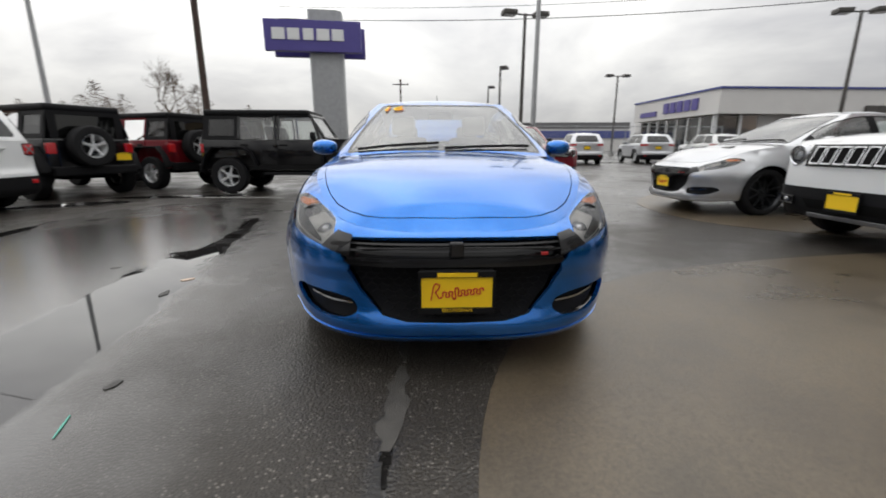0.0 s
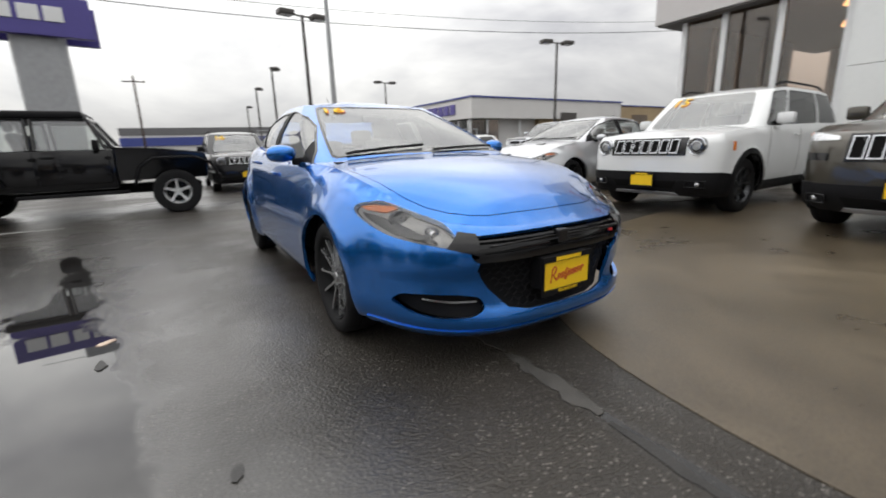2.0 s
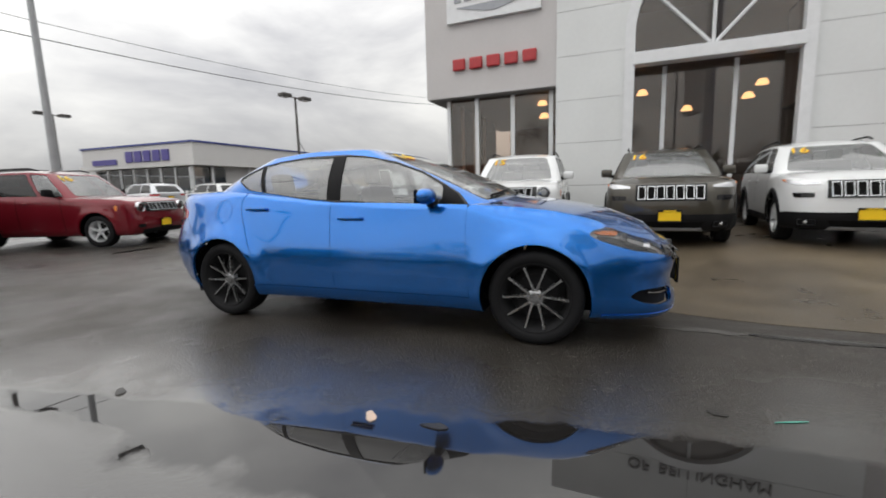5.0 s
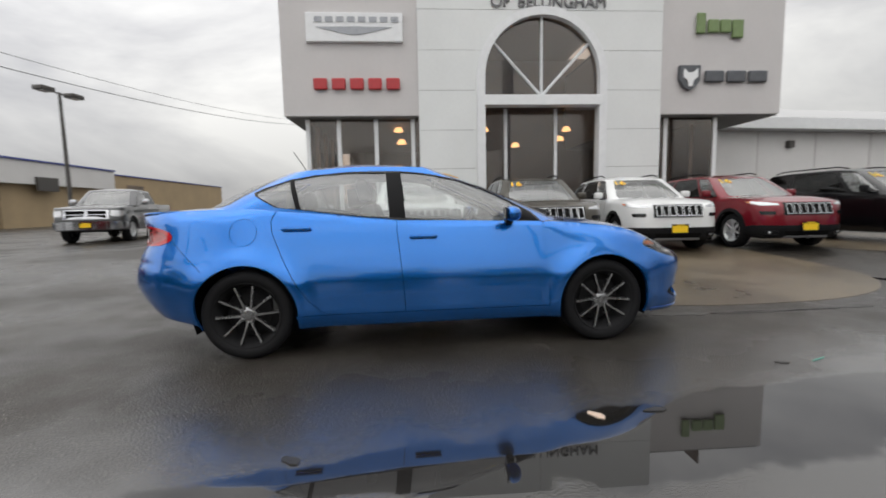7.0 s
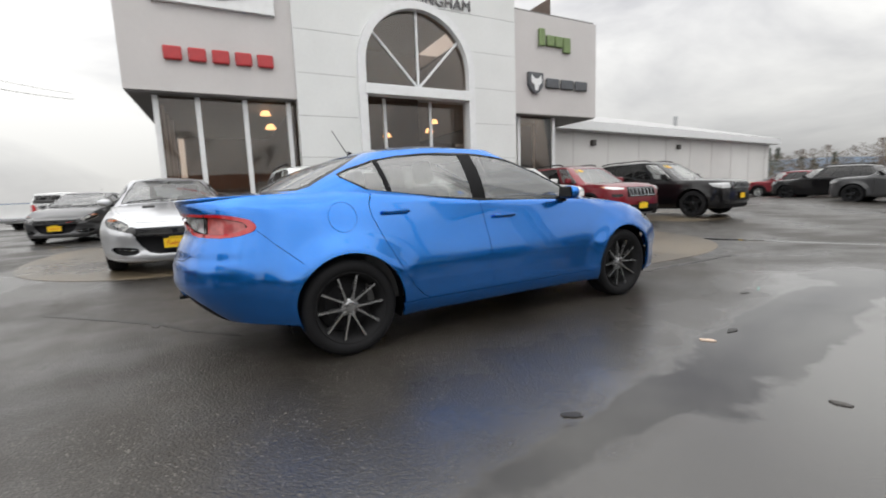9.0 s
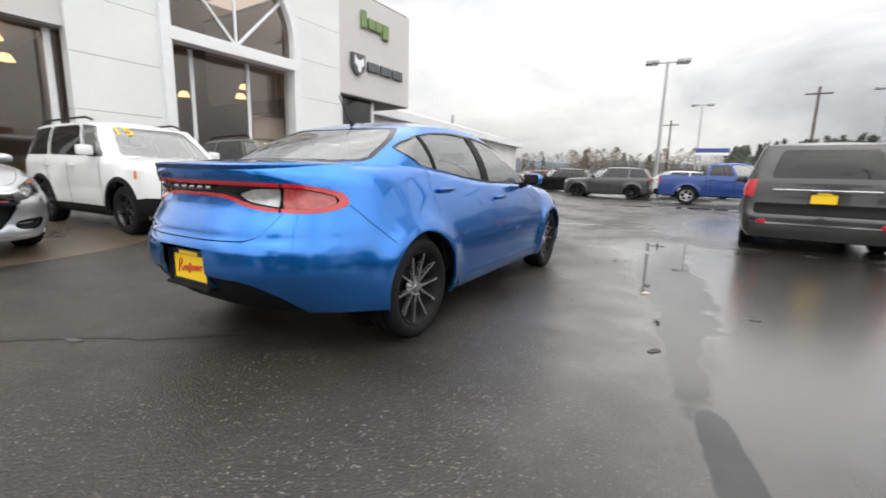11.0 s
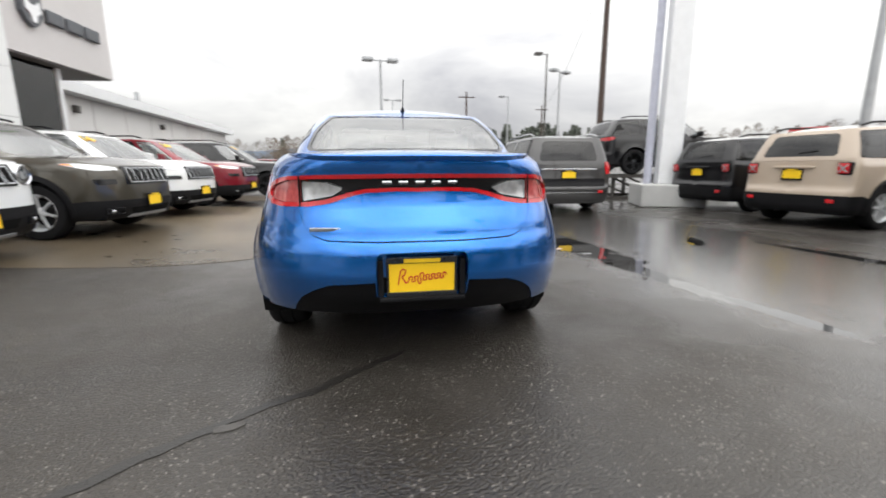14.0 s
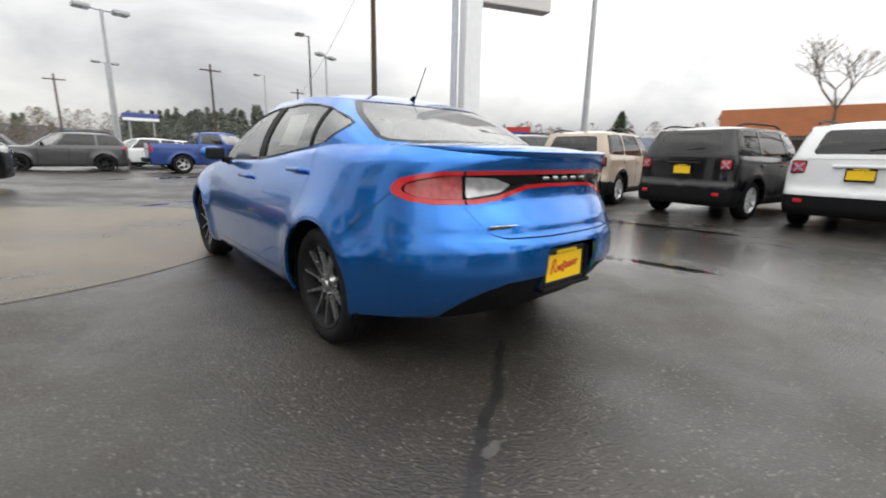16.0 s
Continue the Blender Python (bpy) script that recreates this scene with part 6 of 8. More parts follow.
# ---- ground ----
def wet_ground(name, base, puddles, rough_dry=.55, rough_wet=.16):
    """Wet asphalt: stones, damp patches and puddles at fixed places."""
    m, nt, b = shader(name)
    co = nt.nodes.new("ShaderNodeTexCoord")
    L = nt.links.new

    def noise_at(scale, detail=5.0, rough=.55):
        n = value(nt, "ShaderNodeTexNoise", Scale=scale, Detail=detail, Roughness=rough)
        L(co.outputs["Object"], n.inputs["Vector"])
        return n

    def mrange(src, a, c, d, e):
        r = value(nt, "ShaderNodeMapRange")
        for k, v in (("From Min", a), ("From Max", c), ("To Min", d), ("To Max", e)):
            r.inputs[k].default_value = v
        L(src, r.inputs["Value"])
        return r.outputs[0]

    def op(kind, x, y):
        n = nt.nodes.new("ShaderNodeMath")
        n.operation = kind
        for i, v in enumerate((x, y)):
            if isinstance(v, (int, float)):
                n.inputs[i].default_value = v
            else:
                L(v, n.inputs[i])
        return n.outputs[0]
    # puddles: soft ellipses with ragged edges
    edge = noise_at(1.8, 7.0).outputs[0]
    sep = nt.nodes.new("ShaderNodeSeparateXYZ")
    L(co.outputs["Object"], sep.inputs[0])
    pud = None
    for px, py, rx, ry, ang in puddles:
        c, s = math.cos(radians(ang)), math.sin(radians(ang))
        dx, dy = op("SUBTRACT", sep.outputs[0], px), op("SUBTRACT", sep.outputs[1], py)
        u = op("DIVIDE", op("ADD", op("MULTIPLY", dx, c), op("MULTIPLY", dy, s)), rx)
        v = op("DIVIDE", op("SUBTRACT", op("MULTIPLY", dy, c), op("MULTIPLY", dx, s)), ry)
        d = op("SQRT", op("ADD", op("MULTIPLY", u, u), op("MULTIPLY", v, v)), 0.0)
        pud = d if pud is None else op("MINIMUM", pud, d)
    d2 = op("ADD", pud, op("MULTIPLY", op("SUBTRACT", edge, .5), 1.5))
    water = mrange(d2, .86, 1.0, 1, 0)
    damp = mrange(op("ADD", op("MULTIPLY", noise_at(.35, 5.0).outputs[0], .7), op("MULTIPLY", noise_at(1.3, 6.0).outputs[0], .3)), .43, .58, 0, 1)
    damp2 = mrange(d2, .9, 2.2, 1, 0)
    # a lane where the water stands as a thin smooth film
    sheen = None
    for px, py, rx, ry in SHEEN:
        u, w = op("DIVIDE", op("SUBTRACT", sep.outputs[0], px), rx), op("DIVIDE", op("SUBTRACT", sep.outputs[1], py), ry)
        d = op("SQRT", op("ADD", op("MULTIPLY", u, u), op("MULTIPLY", w, w)), 0.0)
        sheen = d if sheen is None else op("MINIMUM", sheen, d)
    sheen = mrange(op("ADD", sheen, op("MULTIPLY", op("SUBTRACT", edge, .5), .7)), .6, 1.2, 1, 0)
    wet = op("MAXIMUM", op("MAXIMUM", damp, damp2), sheen)
    # stones
    v = value(nt, "ShaderNodeTexVoronoi", Scale=85.0)
    L(co.outputs["Object"], v.inputs["Vector"])
    rnd = nt.nodes.new("ShaderNodeSeparateColor")
    L(v.outputs["Color"], rnd.inputs[0])
    light = op("MULTIPLY", mrange(rnd.outputs[0], .80, .98, 0, 1), mrange(noise_at(3.0, 5.0).outputs[0], .34, .60, .25, 1))
    core = mrange(v.outputs["Distance"], .25, .55, 1, 0)
    light = op("MULTIPLY", light, core)
    # a few larger chips among the fine ones
    chips = value(nt, "ShaderNodeTexVoronoi", Scale=46.0)
    L(co.outputs["Object"], chips.inputs["Vector"])
    crnd = nt.nodes.new("ShaderNodeSeparateColor")
    L(chips.outputs["Color"], crnd.inputs[0])
    chip = op("MULTIPLY", mrange(crnd.outputs[1], .85, .97, 0, 1), mrange(chips.outputs["Distance"], .18, .42, 1, 0))
    light = op("MAXIMUM", light, op("MULTIPLY", chip, mrange(noise_at(1.1, 4.0).outputs[0], .4, .65, .1, 1)))
    fine = noise_at(190.0, 3.0).outputs[0]
    grit = noise_at(70.0, 3.0, .7).outputs[0]
    big = noise_at(.8, 6.0).outputs[0]
    ramp = nt.nodes.new("ShaderNodeValToRGB")
    ramp.color_ramp.elements[0].position, ramp.color_ramp.elements[0].color = .3, (*[c * .34 for c in base], 1)
    ramp.color_ramp.elements[1].position, ramp.color_ramp.elements[1].color = .7, (*[c * 1.35 for c in base], 1)
    L(op("ADD", op("MULTIPLY", big, .5), op("MULTIPLY", grit, .5)), ramp.inputs[0])
    mix = nt.nodes.new("ShaderNodeMixRGB")
    mix.inputs[2].default_value = (.36, .335, .30, 1)
    L(op("MULTIPLY", op("MULTIPLY", light, .55), op("SUBTRACT", 1.0, op("MULTIPLY", sheen, .7))), mix.inputs[0])
    L(ramp.outputs[0], mix.inputs[1])
    dark = nt.nodes.new("ShaderNodeMixRGB")
    dark.inputs[2].default_value = (.012, .012, .013, 1)
    L(op("MULTIPLY", water, .7), dark.inputs[0])
    L(mix.outputs[0], dark.inputs[1])
    soak = nt.nodes.new("ShaderNodeVectorMath")
    soak.operation = "SCALE"
    L(dark.outputs[0], soak.inputs[0])
    L(op("SUBTRACT", 1.12, op("MULTIPLY", wet, .42)), soak.inputs["Scale"])
    L(soak.outputs[0], b.inputs["Base Color"])
    ro = op("SUBTRACT", op("SUBTRACT", rough_dry, op("MULTIPLY", wet, rough_dry - rough_wet)), op("MULTIPLY", sheen, .05))
    ro = op("ADD", ro, op("MULTIPLY", op("SUBTRACT", fine, .5), .2))
    ro = op("MULTIPLY", ro, op("SUBTRACT", 1.0, op("MULTIPLY", water, .93)))
    L(op("MAXIMUM", ro, .004), b.inputs["Roughness"])
    L(op("ADD", .42, op("MULTIPLY", sheen, .18)), b.inputs["Specular IOR Level"])
    b.inputs["IOR"].default_value = 1.4
    L(op("MULTIPLY", op("ADD", op("ADD", op("MULTIPLY", wet, .46), .10), op("MULTIPLY", sheen, .42)), op("SUBTRACT", 1.0, op("MULTIPLY", water, .6))), b.inputs["Coat Weight"])
    L(op("MAXIMUM", op("SUBTRACT", op("SUBTRACT", .30, op("MULTIPLY", water, .285)), op("MULTIPLY", sheen, .08)), .012), b.inputs["Coat Roughness"])
    L(op("ADD", 1.42, op("MULTIPLY", sheen, .24)), b.inputs["Coat IOR"])
    bp = value(nt, "ShaderNodeBump", Distance=.008)
    L(op("ADD", op("MULTIPLY", v.outputs["Distance"], -1.0), op("MULTIPLY", grit, .5)), bp.inputs["Height"])
    L(op("MULTIPLY", op("SUBTRACT", 1.0, water), op("SUBTRACT", .5, op("ADD", op("MULTIPLY", wet, .1), op("MULTIPLY", sheen, .3)))), bp.inputs["Strength"])
    L(bp.outputs[0], b.inputs["Normal"])
    film = value(nt, "ShaderNodeBump", Distance=.008)
    L(op("MULTIPLY", v.outputs["Distance"], -1.0), film.inputs["Height"])
    L(op("MULTIPLY", op("SUBTRACT", 1.0, water), op("SUBTRACT", .22, op("MULTIPLY", sheen, .18))), film.inputs["Strength"])
    L(film.outputs[0], b.inputs["Coat Normal"])
    return m


SHEEN = ((-3.6, 3.0, 2.3, 5.2), (-4.2, -4.0, 2.8, 5.0), (-2.0, .6, 1.1, 1.6))
PUDDLES = ((-2.12, 2.3, 2.2, .36, 97), (-2.3, 4.3, 1.1, .16, 94), (-2.5, 5.8, .45, .08, 100), (-2.1, .1, .8, .6, 10), (-.24, .6, .7, .035, 88), (-4.0, 3.1, .35, .1, 60), (.3, -2.5, 1.6, .12, 20),
           (-5.0, 4.4, 1.4, .12, 100), (-5.3, .5, .35, .1, 10), (-5.2, 9.0, 1.3, .25, 10), (2.2, 11.0, .4, .12, 0), (9, 25, 6, .8, 5), (-3, -12, 4, .5, 10), (-6.5, 7.8, 1.0, .3, 30))
ASPHALT = wet_ground("wet_asphalt", (.037, .0325, .0275), PUDDLES, .52, .24)


def damp_concrete(name, dry, damp):
    """Trowelled concrete with damp stains, fine sand and a few dark drips."""
    m, nt, b = shader(name)
    L = nt.links.new
    co = nt.nodes.new("ShaderNodeTexCoord")
    out = []
    for scale, detail in ((.45, 7.0), (3.2, 6.0), (60.0, 4.0), (230.0, 2.0)):
        n = value(nt, "ShaderNodeTexNoise", Scale=scale, Detail=detail, Roughness=.62)
        L(co.outputs["Object"], n.inputs["Vector"])
        out.append(n.outputs[0])
    wide = nt.nodes.new("ShaderNodeMath")
    wide.operation = "MULTIPLY_ADD"
    wide.inputs[1].default_value = .35
    L(out[1], wide.inputs[0])
    L(out[0], wide.inputs[2])
    ramp = nt.nodes.new("ShaderNodeValToRGB")
    ramp.color_ramp.elements[0].position, ramp.color_ramp.elements[0].color = .50, (*damp, 1)
    ramp.color_ramp.elements[1].position, ramp.color_ramp.elements[1].color = .82, (*dry, 1)
    L(wide.outputs[0], ramp.inputs[0])
    sand = value(nt, "ShaderNodeMapRange")
    sand.inputs["From Min"].default_value, sand.inputs["From Max"].default_value = .3, .7
    sand.inputs["To Min"].default_value, sand.inputs["To Max"].default_value = .72, 1.28
    L(out[2], sand.inputs["Value"])
    mul = nt.nodes.new("ShaderNodeVectorMath")
    mul.operation = "SCALE"
    L(ramp.outputs[0], mul.inputs[0])
    L(sand.outputs[0], mul.inputs["Scale"])
    L(mul.outputs[0], b.inputs["Base Color"])
    ro = value(nt, "ShaderNodeMapRange")
    ro.inputs["From Min"].default_value, ro.inputs["From Max"].default_value = .48, .85
    ro.inputs["To Min"].default_value, ro.inputs["To Max"].default_value = .24, .40
    L(wide.outputs[0], ro.inputs["Value"])
    L(ro.outputs[0], b.inputs["Roughness"])
    b.inputs["Specular IOR Level"].default_value = .55
    bp = value(nt, "ShaderNodeBump", Strength=.3, Distance=.006)
    L(out[3], bp.inputs["Height"])
    L(bp.outputs[0], b.inputs["Normal"])
    return m


CONCRETE = damp_concrete("damp_concrete", (.136, .107, .071), (.048, .038, .026))

def ground_z(x):
    """The lot rises a hand's width towards the showroom."""
    t = min(1.0, max(0.0, (x - 2.0) / 2.8))
    return .09 * t * t * (3 - 2 * t)


bm = bmesh.new()
xs = [-600.0, 1.9] + [2.0 + .2 * k for k in range(15)] + [600.0]
cols = [[bm.verts.new((x, y, ground_z(x))) for y in (-600, -60, -20, 0, 20, 60, 600)] for x in xs]
for p, q in zip(cols, cols[1:]):
    for j in range(6):
        bm.faces.new((p[j], q[j], q[j + 1], p[j + 1]))
solo("ground", bm, ASPHALT, "wet dark asphalt of a car lot with puddles", "ground", kind="structure")


def pad(name, cx, cy, rx, ry, z=.005):
    bm = bmesh.new()
    ts = [2 * math.pi * k / 96 for k in range(96)]
    sq = lambda v: math.copysign(abs(v) ** .84, v)
    at = lambda r, t, dz: bm.verts.new((cx + r * rx * sq(math.cos(t)), cy + r * ry * sq(math.sin(t)), ground_z(cx + r * rx * sq(math.cos(t))) + dz))
    rings = [[at(r, t, -.05 if k == 13 else z) for t in ts] for k, r in enumerate([.08 * j for j in range(1, 13)] + [1.0, 1.0])]
    mid = bm.verts.new((cx, cy, ground_z(cx) + z))
    for j in range(96):
        i = (j + 1) % 96
        bm.faces.new((mid, rings[0][j], rings[0][i]))
        for p, q in zip(rings, rings[1:]):
            bm.faces.new((p[j], q[j], q[i], p[i]))
    bmesh.ops.recalc_face_normals(bm, faces=bm.faces)
    return solo(name, bm, CONCRETE, "round pad of damp brownish concrete set in asphalt", "pavement", kind="structure")


pad("pavement_round", 3.66, .36, 3.62, 3.27)
pad("pavement_round", 7.0, 6.35, 3.5, 2.6)
pad("pavement_round", 6.5, -6.6, 3.4, 2.5)
PATCHGREY = plain("grey_patch", (.062, .058, .053), .6, vary=.35, scale=12, bump=.3, bscale=160)
TAR = plain("tar_seam", (.017, .0155, .014), .4, vary=.3, scale=14, bump=.3, bscale=90)


def ragged_strip(name, pts, wd, z, mat, label, seed, jag=.5):
    """A narrow uneven strip lying on the ground along pts."""
    rnd = random.Random(seed)
    line = []
    for (x0, y0), (x1, y1) in zip(pts, pts[1:]):
        n = max(2, int(math.hypot(x1 - x0, y1 - y0) / .05))
        line += [(x0 + (x1 - x0) * k / n, y0 + (y1 - y0) * k / n) for k in range(n)]
    line.append(pts[-1])
    left, right = [], []
    for k, (x, y) in enumerate(line):
        q, p = line[min(k + 1, len(line) - 1)], line[max(k - 1, 0)]
        dx, dy = q[0] - p[0], q[1] - p[1]
        d = math.hypot(dx, dy)
        end = min(1.0, .35 + .3 * min(k, len(line) - 1 - k))
        a, b = (wd / 2 * end * (1 + jag * rnd.uniform(-1, 1)) for _ in range(2))
        left.append((x - dy / d * a, y + dx / d * a))
        right.append((x + dy / d * b, y - dx / d * b))
    bm = bmesh.new()
    lo = [[bm.verts.new((*p, z)) for p in side] for side in (left, right)]
    for k in range(len(line) - 1):
        bm.faces.new((lo[0][k], lo[1][k], lo[1][k + 1], lo[0][k + 1]))
    for f in bm.faces:
        if f.normal.z < 0:
            f.normal_flip()
    g = bmesh.ops.extrude_face_region(bm, geom=bm.faces[:])
    bmesh.ops.translate(bm, verts=[v for v in g["geom"] if isinstance(v, bmesh.types.BMVert)], vec=(0, 0, .003))
    bmesh.ops.recalc_face_normals(bm, faces=bm.faces)
    return solo(name, bm, mat, label, "pavement", kind="structure")


# pale grey strips put a sheen on the asphalt into colour
ragged_strip("sheen_strip", [(-.19, 1.84), (-.21, 1.5), (-.225, 1.25)], .085, .001, PATCHGREY, "pale grey strip painted as sheen on the asphalt", 3)
ragged_strip("sheen_strip", [(-.20, 2.45), (-.185, 2.1), (-.19, 1.88)], .05, .001, PATCHGREY, "pale grey strip painted as sheen on the asphalt", 5)
ragged_strip("tar_seam", [(.12, 5.98), (.22, 6.07), (.59, 6.37), (.80, 6.49), (1.07, 6.71), (1.5, 7.1), (2.0, 7.6)], .05, .0005, TAR, "dark tar seam across the wet asphalt", 7, .45)
ragged_strip("tar_seam", [(-.235, 1.2), (-.26, .8), (-.22, .3), (-.25, -.5)], .05, .0005, TAR, "dark wet seam beside the concrete pad", 8, .4)
ragged_strip("paint_mark", [(-1.48, 1.5), (-1.43, 1.36)], .012, .002, plain("mint_paint", (.10, .42, .33), .5), "small mint-green paint mark on asphalt", 9, .3)
ragged_strip("parking_line", [(-4.76, 8.87), (-3.9, 8.85), (-3.03, 8.83)], .09, .001, plain("worn_line_paint", (.32, .32, .31), .5, vary=.4, scale=9), "worn white parking line on asphalt", 10, .2)
for x, y, ln, ang, mt, lab in ((-1.97, 3.27, .06, 40, plain("wet_paper", (.55, .42, .33), .6), "pale scrap of wet paper on asphalt"), (-2.78, 3.64, .05, 10, PATCHGREY, "small pale pebble on wet asphalt"),
                               (-1.96, 2.94, .07, 95, TAR, "dark wet leaf litter in the puddle"), (-2.16, 4.75, .06, 60, TAR, "dark wet leaf litter in the puddle"), (.86, 6.6, .065, 20, PATCHGREY, "small pale pebble on wet asphalt"),
                               (-1.47, 1.72, .05, 70, TAR, "dark wet leaf on the asphalt")):
    bm = bmesh.new()
    rnd = random.Random(int(ln * 1000))
    prism(bm, [(ln * rnd.uniform(.7, 1.1) * math.cos(t), ln * .42 * rnd.uniform(.6, 1.2) * math.sin(t)) for t in np.linspace(0, 2 * math.pi, 11)[:-1]], -.004, .002, pose(0, 0, 0, 0, 0, ang))
    ob = solo("litter", bm, mt, lab, "litter")
    ob.matrix_world = pose(x, y, .003)

# ---- dealership ----
PANELGREY = plain("warm_grey_cladding", (.54, .52, .515), .45, vary=.05, scale=.7)
PANELLIGHT = plain("light_grey_cladding", (.69, .705, .70), .42, vary=.05, scale=.7)
WHITETRIM = plain("white_metal", (.72, .73, .74), .35, vary=.05)
SHOPGLASS = glass("shop_glass", (.86, .77, .70), .9, .012, .03)
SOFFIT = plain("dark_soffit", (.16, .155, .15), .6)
# wall and floor darkened in colour to stand for the unlit room
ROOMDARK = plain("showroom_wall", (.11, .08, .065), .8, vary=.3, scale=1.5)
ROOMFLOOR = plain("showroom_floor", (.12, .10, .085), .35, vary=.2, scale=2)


def glow(name, color, strength):
    m = bpy.data.materials.new(name)
    m.use_nodes = True
    b = m.node_tree.nodes["Principled BSDF"]
    b.inputs["Base Color"].default_value = (*color, 1)
    b.inputs["Emission Color"].default_value = (*color, 1)
    b.inputs["Emission Strength"].default_value = strength
    return m


SIGNMID = plain("grey_sign_letters", (.16, .16, .165), .4)
LAMPGLOW = glow("warm_lamp", (1, .62, .3), 3.0)
FAC = pose(9.22, -.33, 0, 0, 0, -2.6)


def arch_pts(r, n=28, cy=0.0, cz=0.0):
    return [(cy + r * math.cos(math.pi * k / n), cz + r * math.sin(math.pi * k / n)) for k in range(n + 1)]


def slab_yz(bm, poly, x0, x1):
    """A polygon in (y, z) as a slab between x0 and x1."""
    prism(bm, poly, x0, x1, Matrix(((0, 0, 1, 0), (1, 0, 0, 0), (0, 1, 0, 0), (0, 0, 0, 1))))


def dealership():
    d = thing("dealership_building", FAC, "car showroom with grey cladding and an arched entrance", "building")
    # side volumes that overhang the shop windows
    for sgn, nm in ((1, "left"), (-1, "right")):
        part("cladding_panel", boxes((0, 9, min(sgn * 3.8, sgn * 7.85), max(sgn * 3.8, sgn * 7.85), 3.88, 7.45)), PANELGREY, d, "warm grey upper cladding volume")
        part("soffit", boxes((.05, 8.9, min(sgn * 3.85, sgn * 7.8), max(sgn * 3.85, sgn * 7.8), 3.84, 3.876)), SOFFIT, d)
    # centre wall with an arched opening, in courses
    oy, sill, rad, spring = 1.84, 4.46, 1.84, 5.0
    zs = [0, 1.05, 2.25, 3.42, 4.6, 5.78, 6.95, 8.6]
    for z0, z1 in zip(zs, zs[1:]):
        g = .012
        for sgn in (1, -1):
            poly = []
            a, b = z0 + g / 2, z1 - g / 2
            edge = []
            for k in range(9):
                z = a + (b - a) * k / 8
                e = oy if z < spring else math.sqrt(max(0, rad ** 2 - (z - spring) ** 2)) if z < spring + rad else 0.0
                edge.append((sgn * max(e, .004), z))
            poly = edge + [(sgn * 3.8, b), (sgn * 3.8, a)]
            bm = bmesh.new()
            slab_yz(bm, poly, -.10, .25)
            part("wall_panel", bm, PANELLIGHT, d)
    bm = bmesh.new()
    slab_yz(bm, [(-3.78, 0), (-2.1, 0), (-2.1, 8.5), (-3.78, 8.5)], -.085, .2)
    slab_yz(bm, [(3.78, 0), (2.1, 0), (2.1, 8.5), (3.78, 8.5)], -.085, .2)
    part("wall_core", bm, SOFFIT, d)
    # arch trim
    bm = bmesh.new()
    outer, inner = arch_pts(rad + .18, cz=spring), arch_pts(rad - .06, cz=spring)
    slab_yz(bm, outer + inner[::-1], -.22, .05)
    slab_yz(bm, [(oy + .18, 0), (oy + .18, spring), (oy - .06, spring), (oy - .06, 0)], -.22, .05)
    slab_yz(bm, [(-oy - .18, 0), (-oy - .18, spring), (-oy + .06, spring), (-oy + .06, 0)], -.22, .05)
    part("arch_trim", bm, WHITETRIM, d, "white metal arch surround")
    part("arch_beam", boxes((-.25, .15, -oy, oy, sill - .33, sill - .02), bevel=.015), WHITETRIM, d)
    bm = bmesh.new()
    tube(bm, (-.02, 0, sill), (-.02, 0, spring + rad), .045, n=6)
    part("arch_bar", bm, WHITETRIM, d)
    for sgn in (-1, 1):
        bm = bmesh.new()
        tube(bm, (-.02, sgn * .06, sill + .04), (-.02, sgn * rad * .82, spring + rad * .57), .045, n=6)
        part("arch_bar", bm, WHITETRIM, d)
    bm = bmesh.new()
    slab_yz(bm, arch_pts(rad, cz=spring) + [(-rad, sill), (rad, sill)], .0, .012)
    part("arch_pane", bm, SHOPGLASS, d)
    # entrance recess
    for y in (-1.98, -.62, 1.02, 1.98):
        part("mullion", boxes((.45, .53, y - .05, y + .05, 0, sill - .3)), WHITETRIM, d)
    part("entrance_pane", boxes((.485, .495, -1.98, 1.98, .05, sill - .33)), SHOPGLASS, d)
    for sgn in (-1, 1):
        part("entrance_side", boxes((.0, .5, sgn * 1.97 - .03, sgn * 1.97 + .03, 0, sill - .33)), PANELGREY, d)
    # shop windows under the panels
    for y in (4.0, 5.15, 6.3, 7.25):
        part("mullion", boxes((.33, .45, y - .06, y + .06, 0, 3.88)), WHITETRIM, d)
    part("shop_pane", boxes((.385, .395, 3.8, 7.3, .45, 3.86)), SHOPGLASS, d)
    part("shop_pane", boxes((.4, 6.0, 7.24, 7.25, .45, 3.86)), SHOPGLASS, d)
    part("shop_plinth", boxes((.36, .46, 3.8, 7.3, 0, .45), (.4, 6, 7.2, 7.3, 0, .45)), PANELLIGHT, d)
    for y in (-4.25, -5.95):
        part("mullion", boxes((.33, .45, y - .06, y + .06, 0, 3.88)), WHITETRIM, d)
    part("shop_pane", boxes((.385, .395, -6.0, -3.8, .3, 3.86)), SHOPGLASS, d)
    part("shop_pane", boxes((.4, 6.0, -6.0, -5.99, .3, 3.86)), SHOPGLASS, d)
    for x in (1.6, 2.9, 4.2):
        part("mullion", boxes((x - .05, x + .05, -6.02, -5.94, 0, 3.88)), WHITETRIM, d)
        part("mullion", boxes((x - .05, x + .05, 7.18, 7.28, 0, 3.88)), WHITETRIM, d)
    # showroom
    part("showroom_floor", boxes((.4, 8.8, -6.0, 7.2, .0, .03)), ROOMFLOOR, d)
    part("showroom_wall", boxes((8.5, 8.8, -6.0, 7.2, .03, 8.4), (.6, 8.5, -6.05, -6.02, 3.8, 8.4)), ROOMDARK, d)
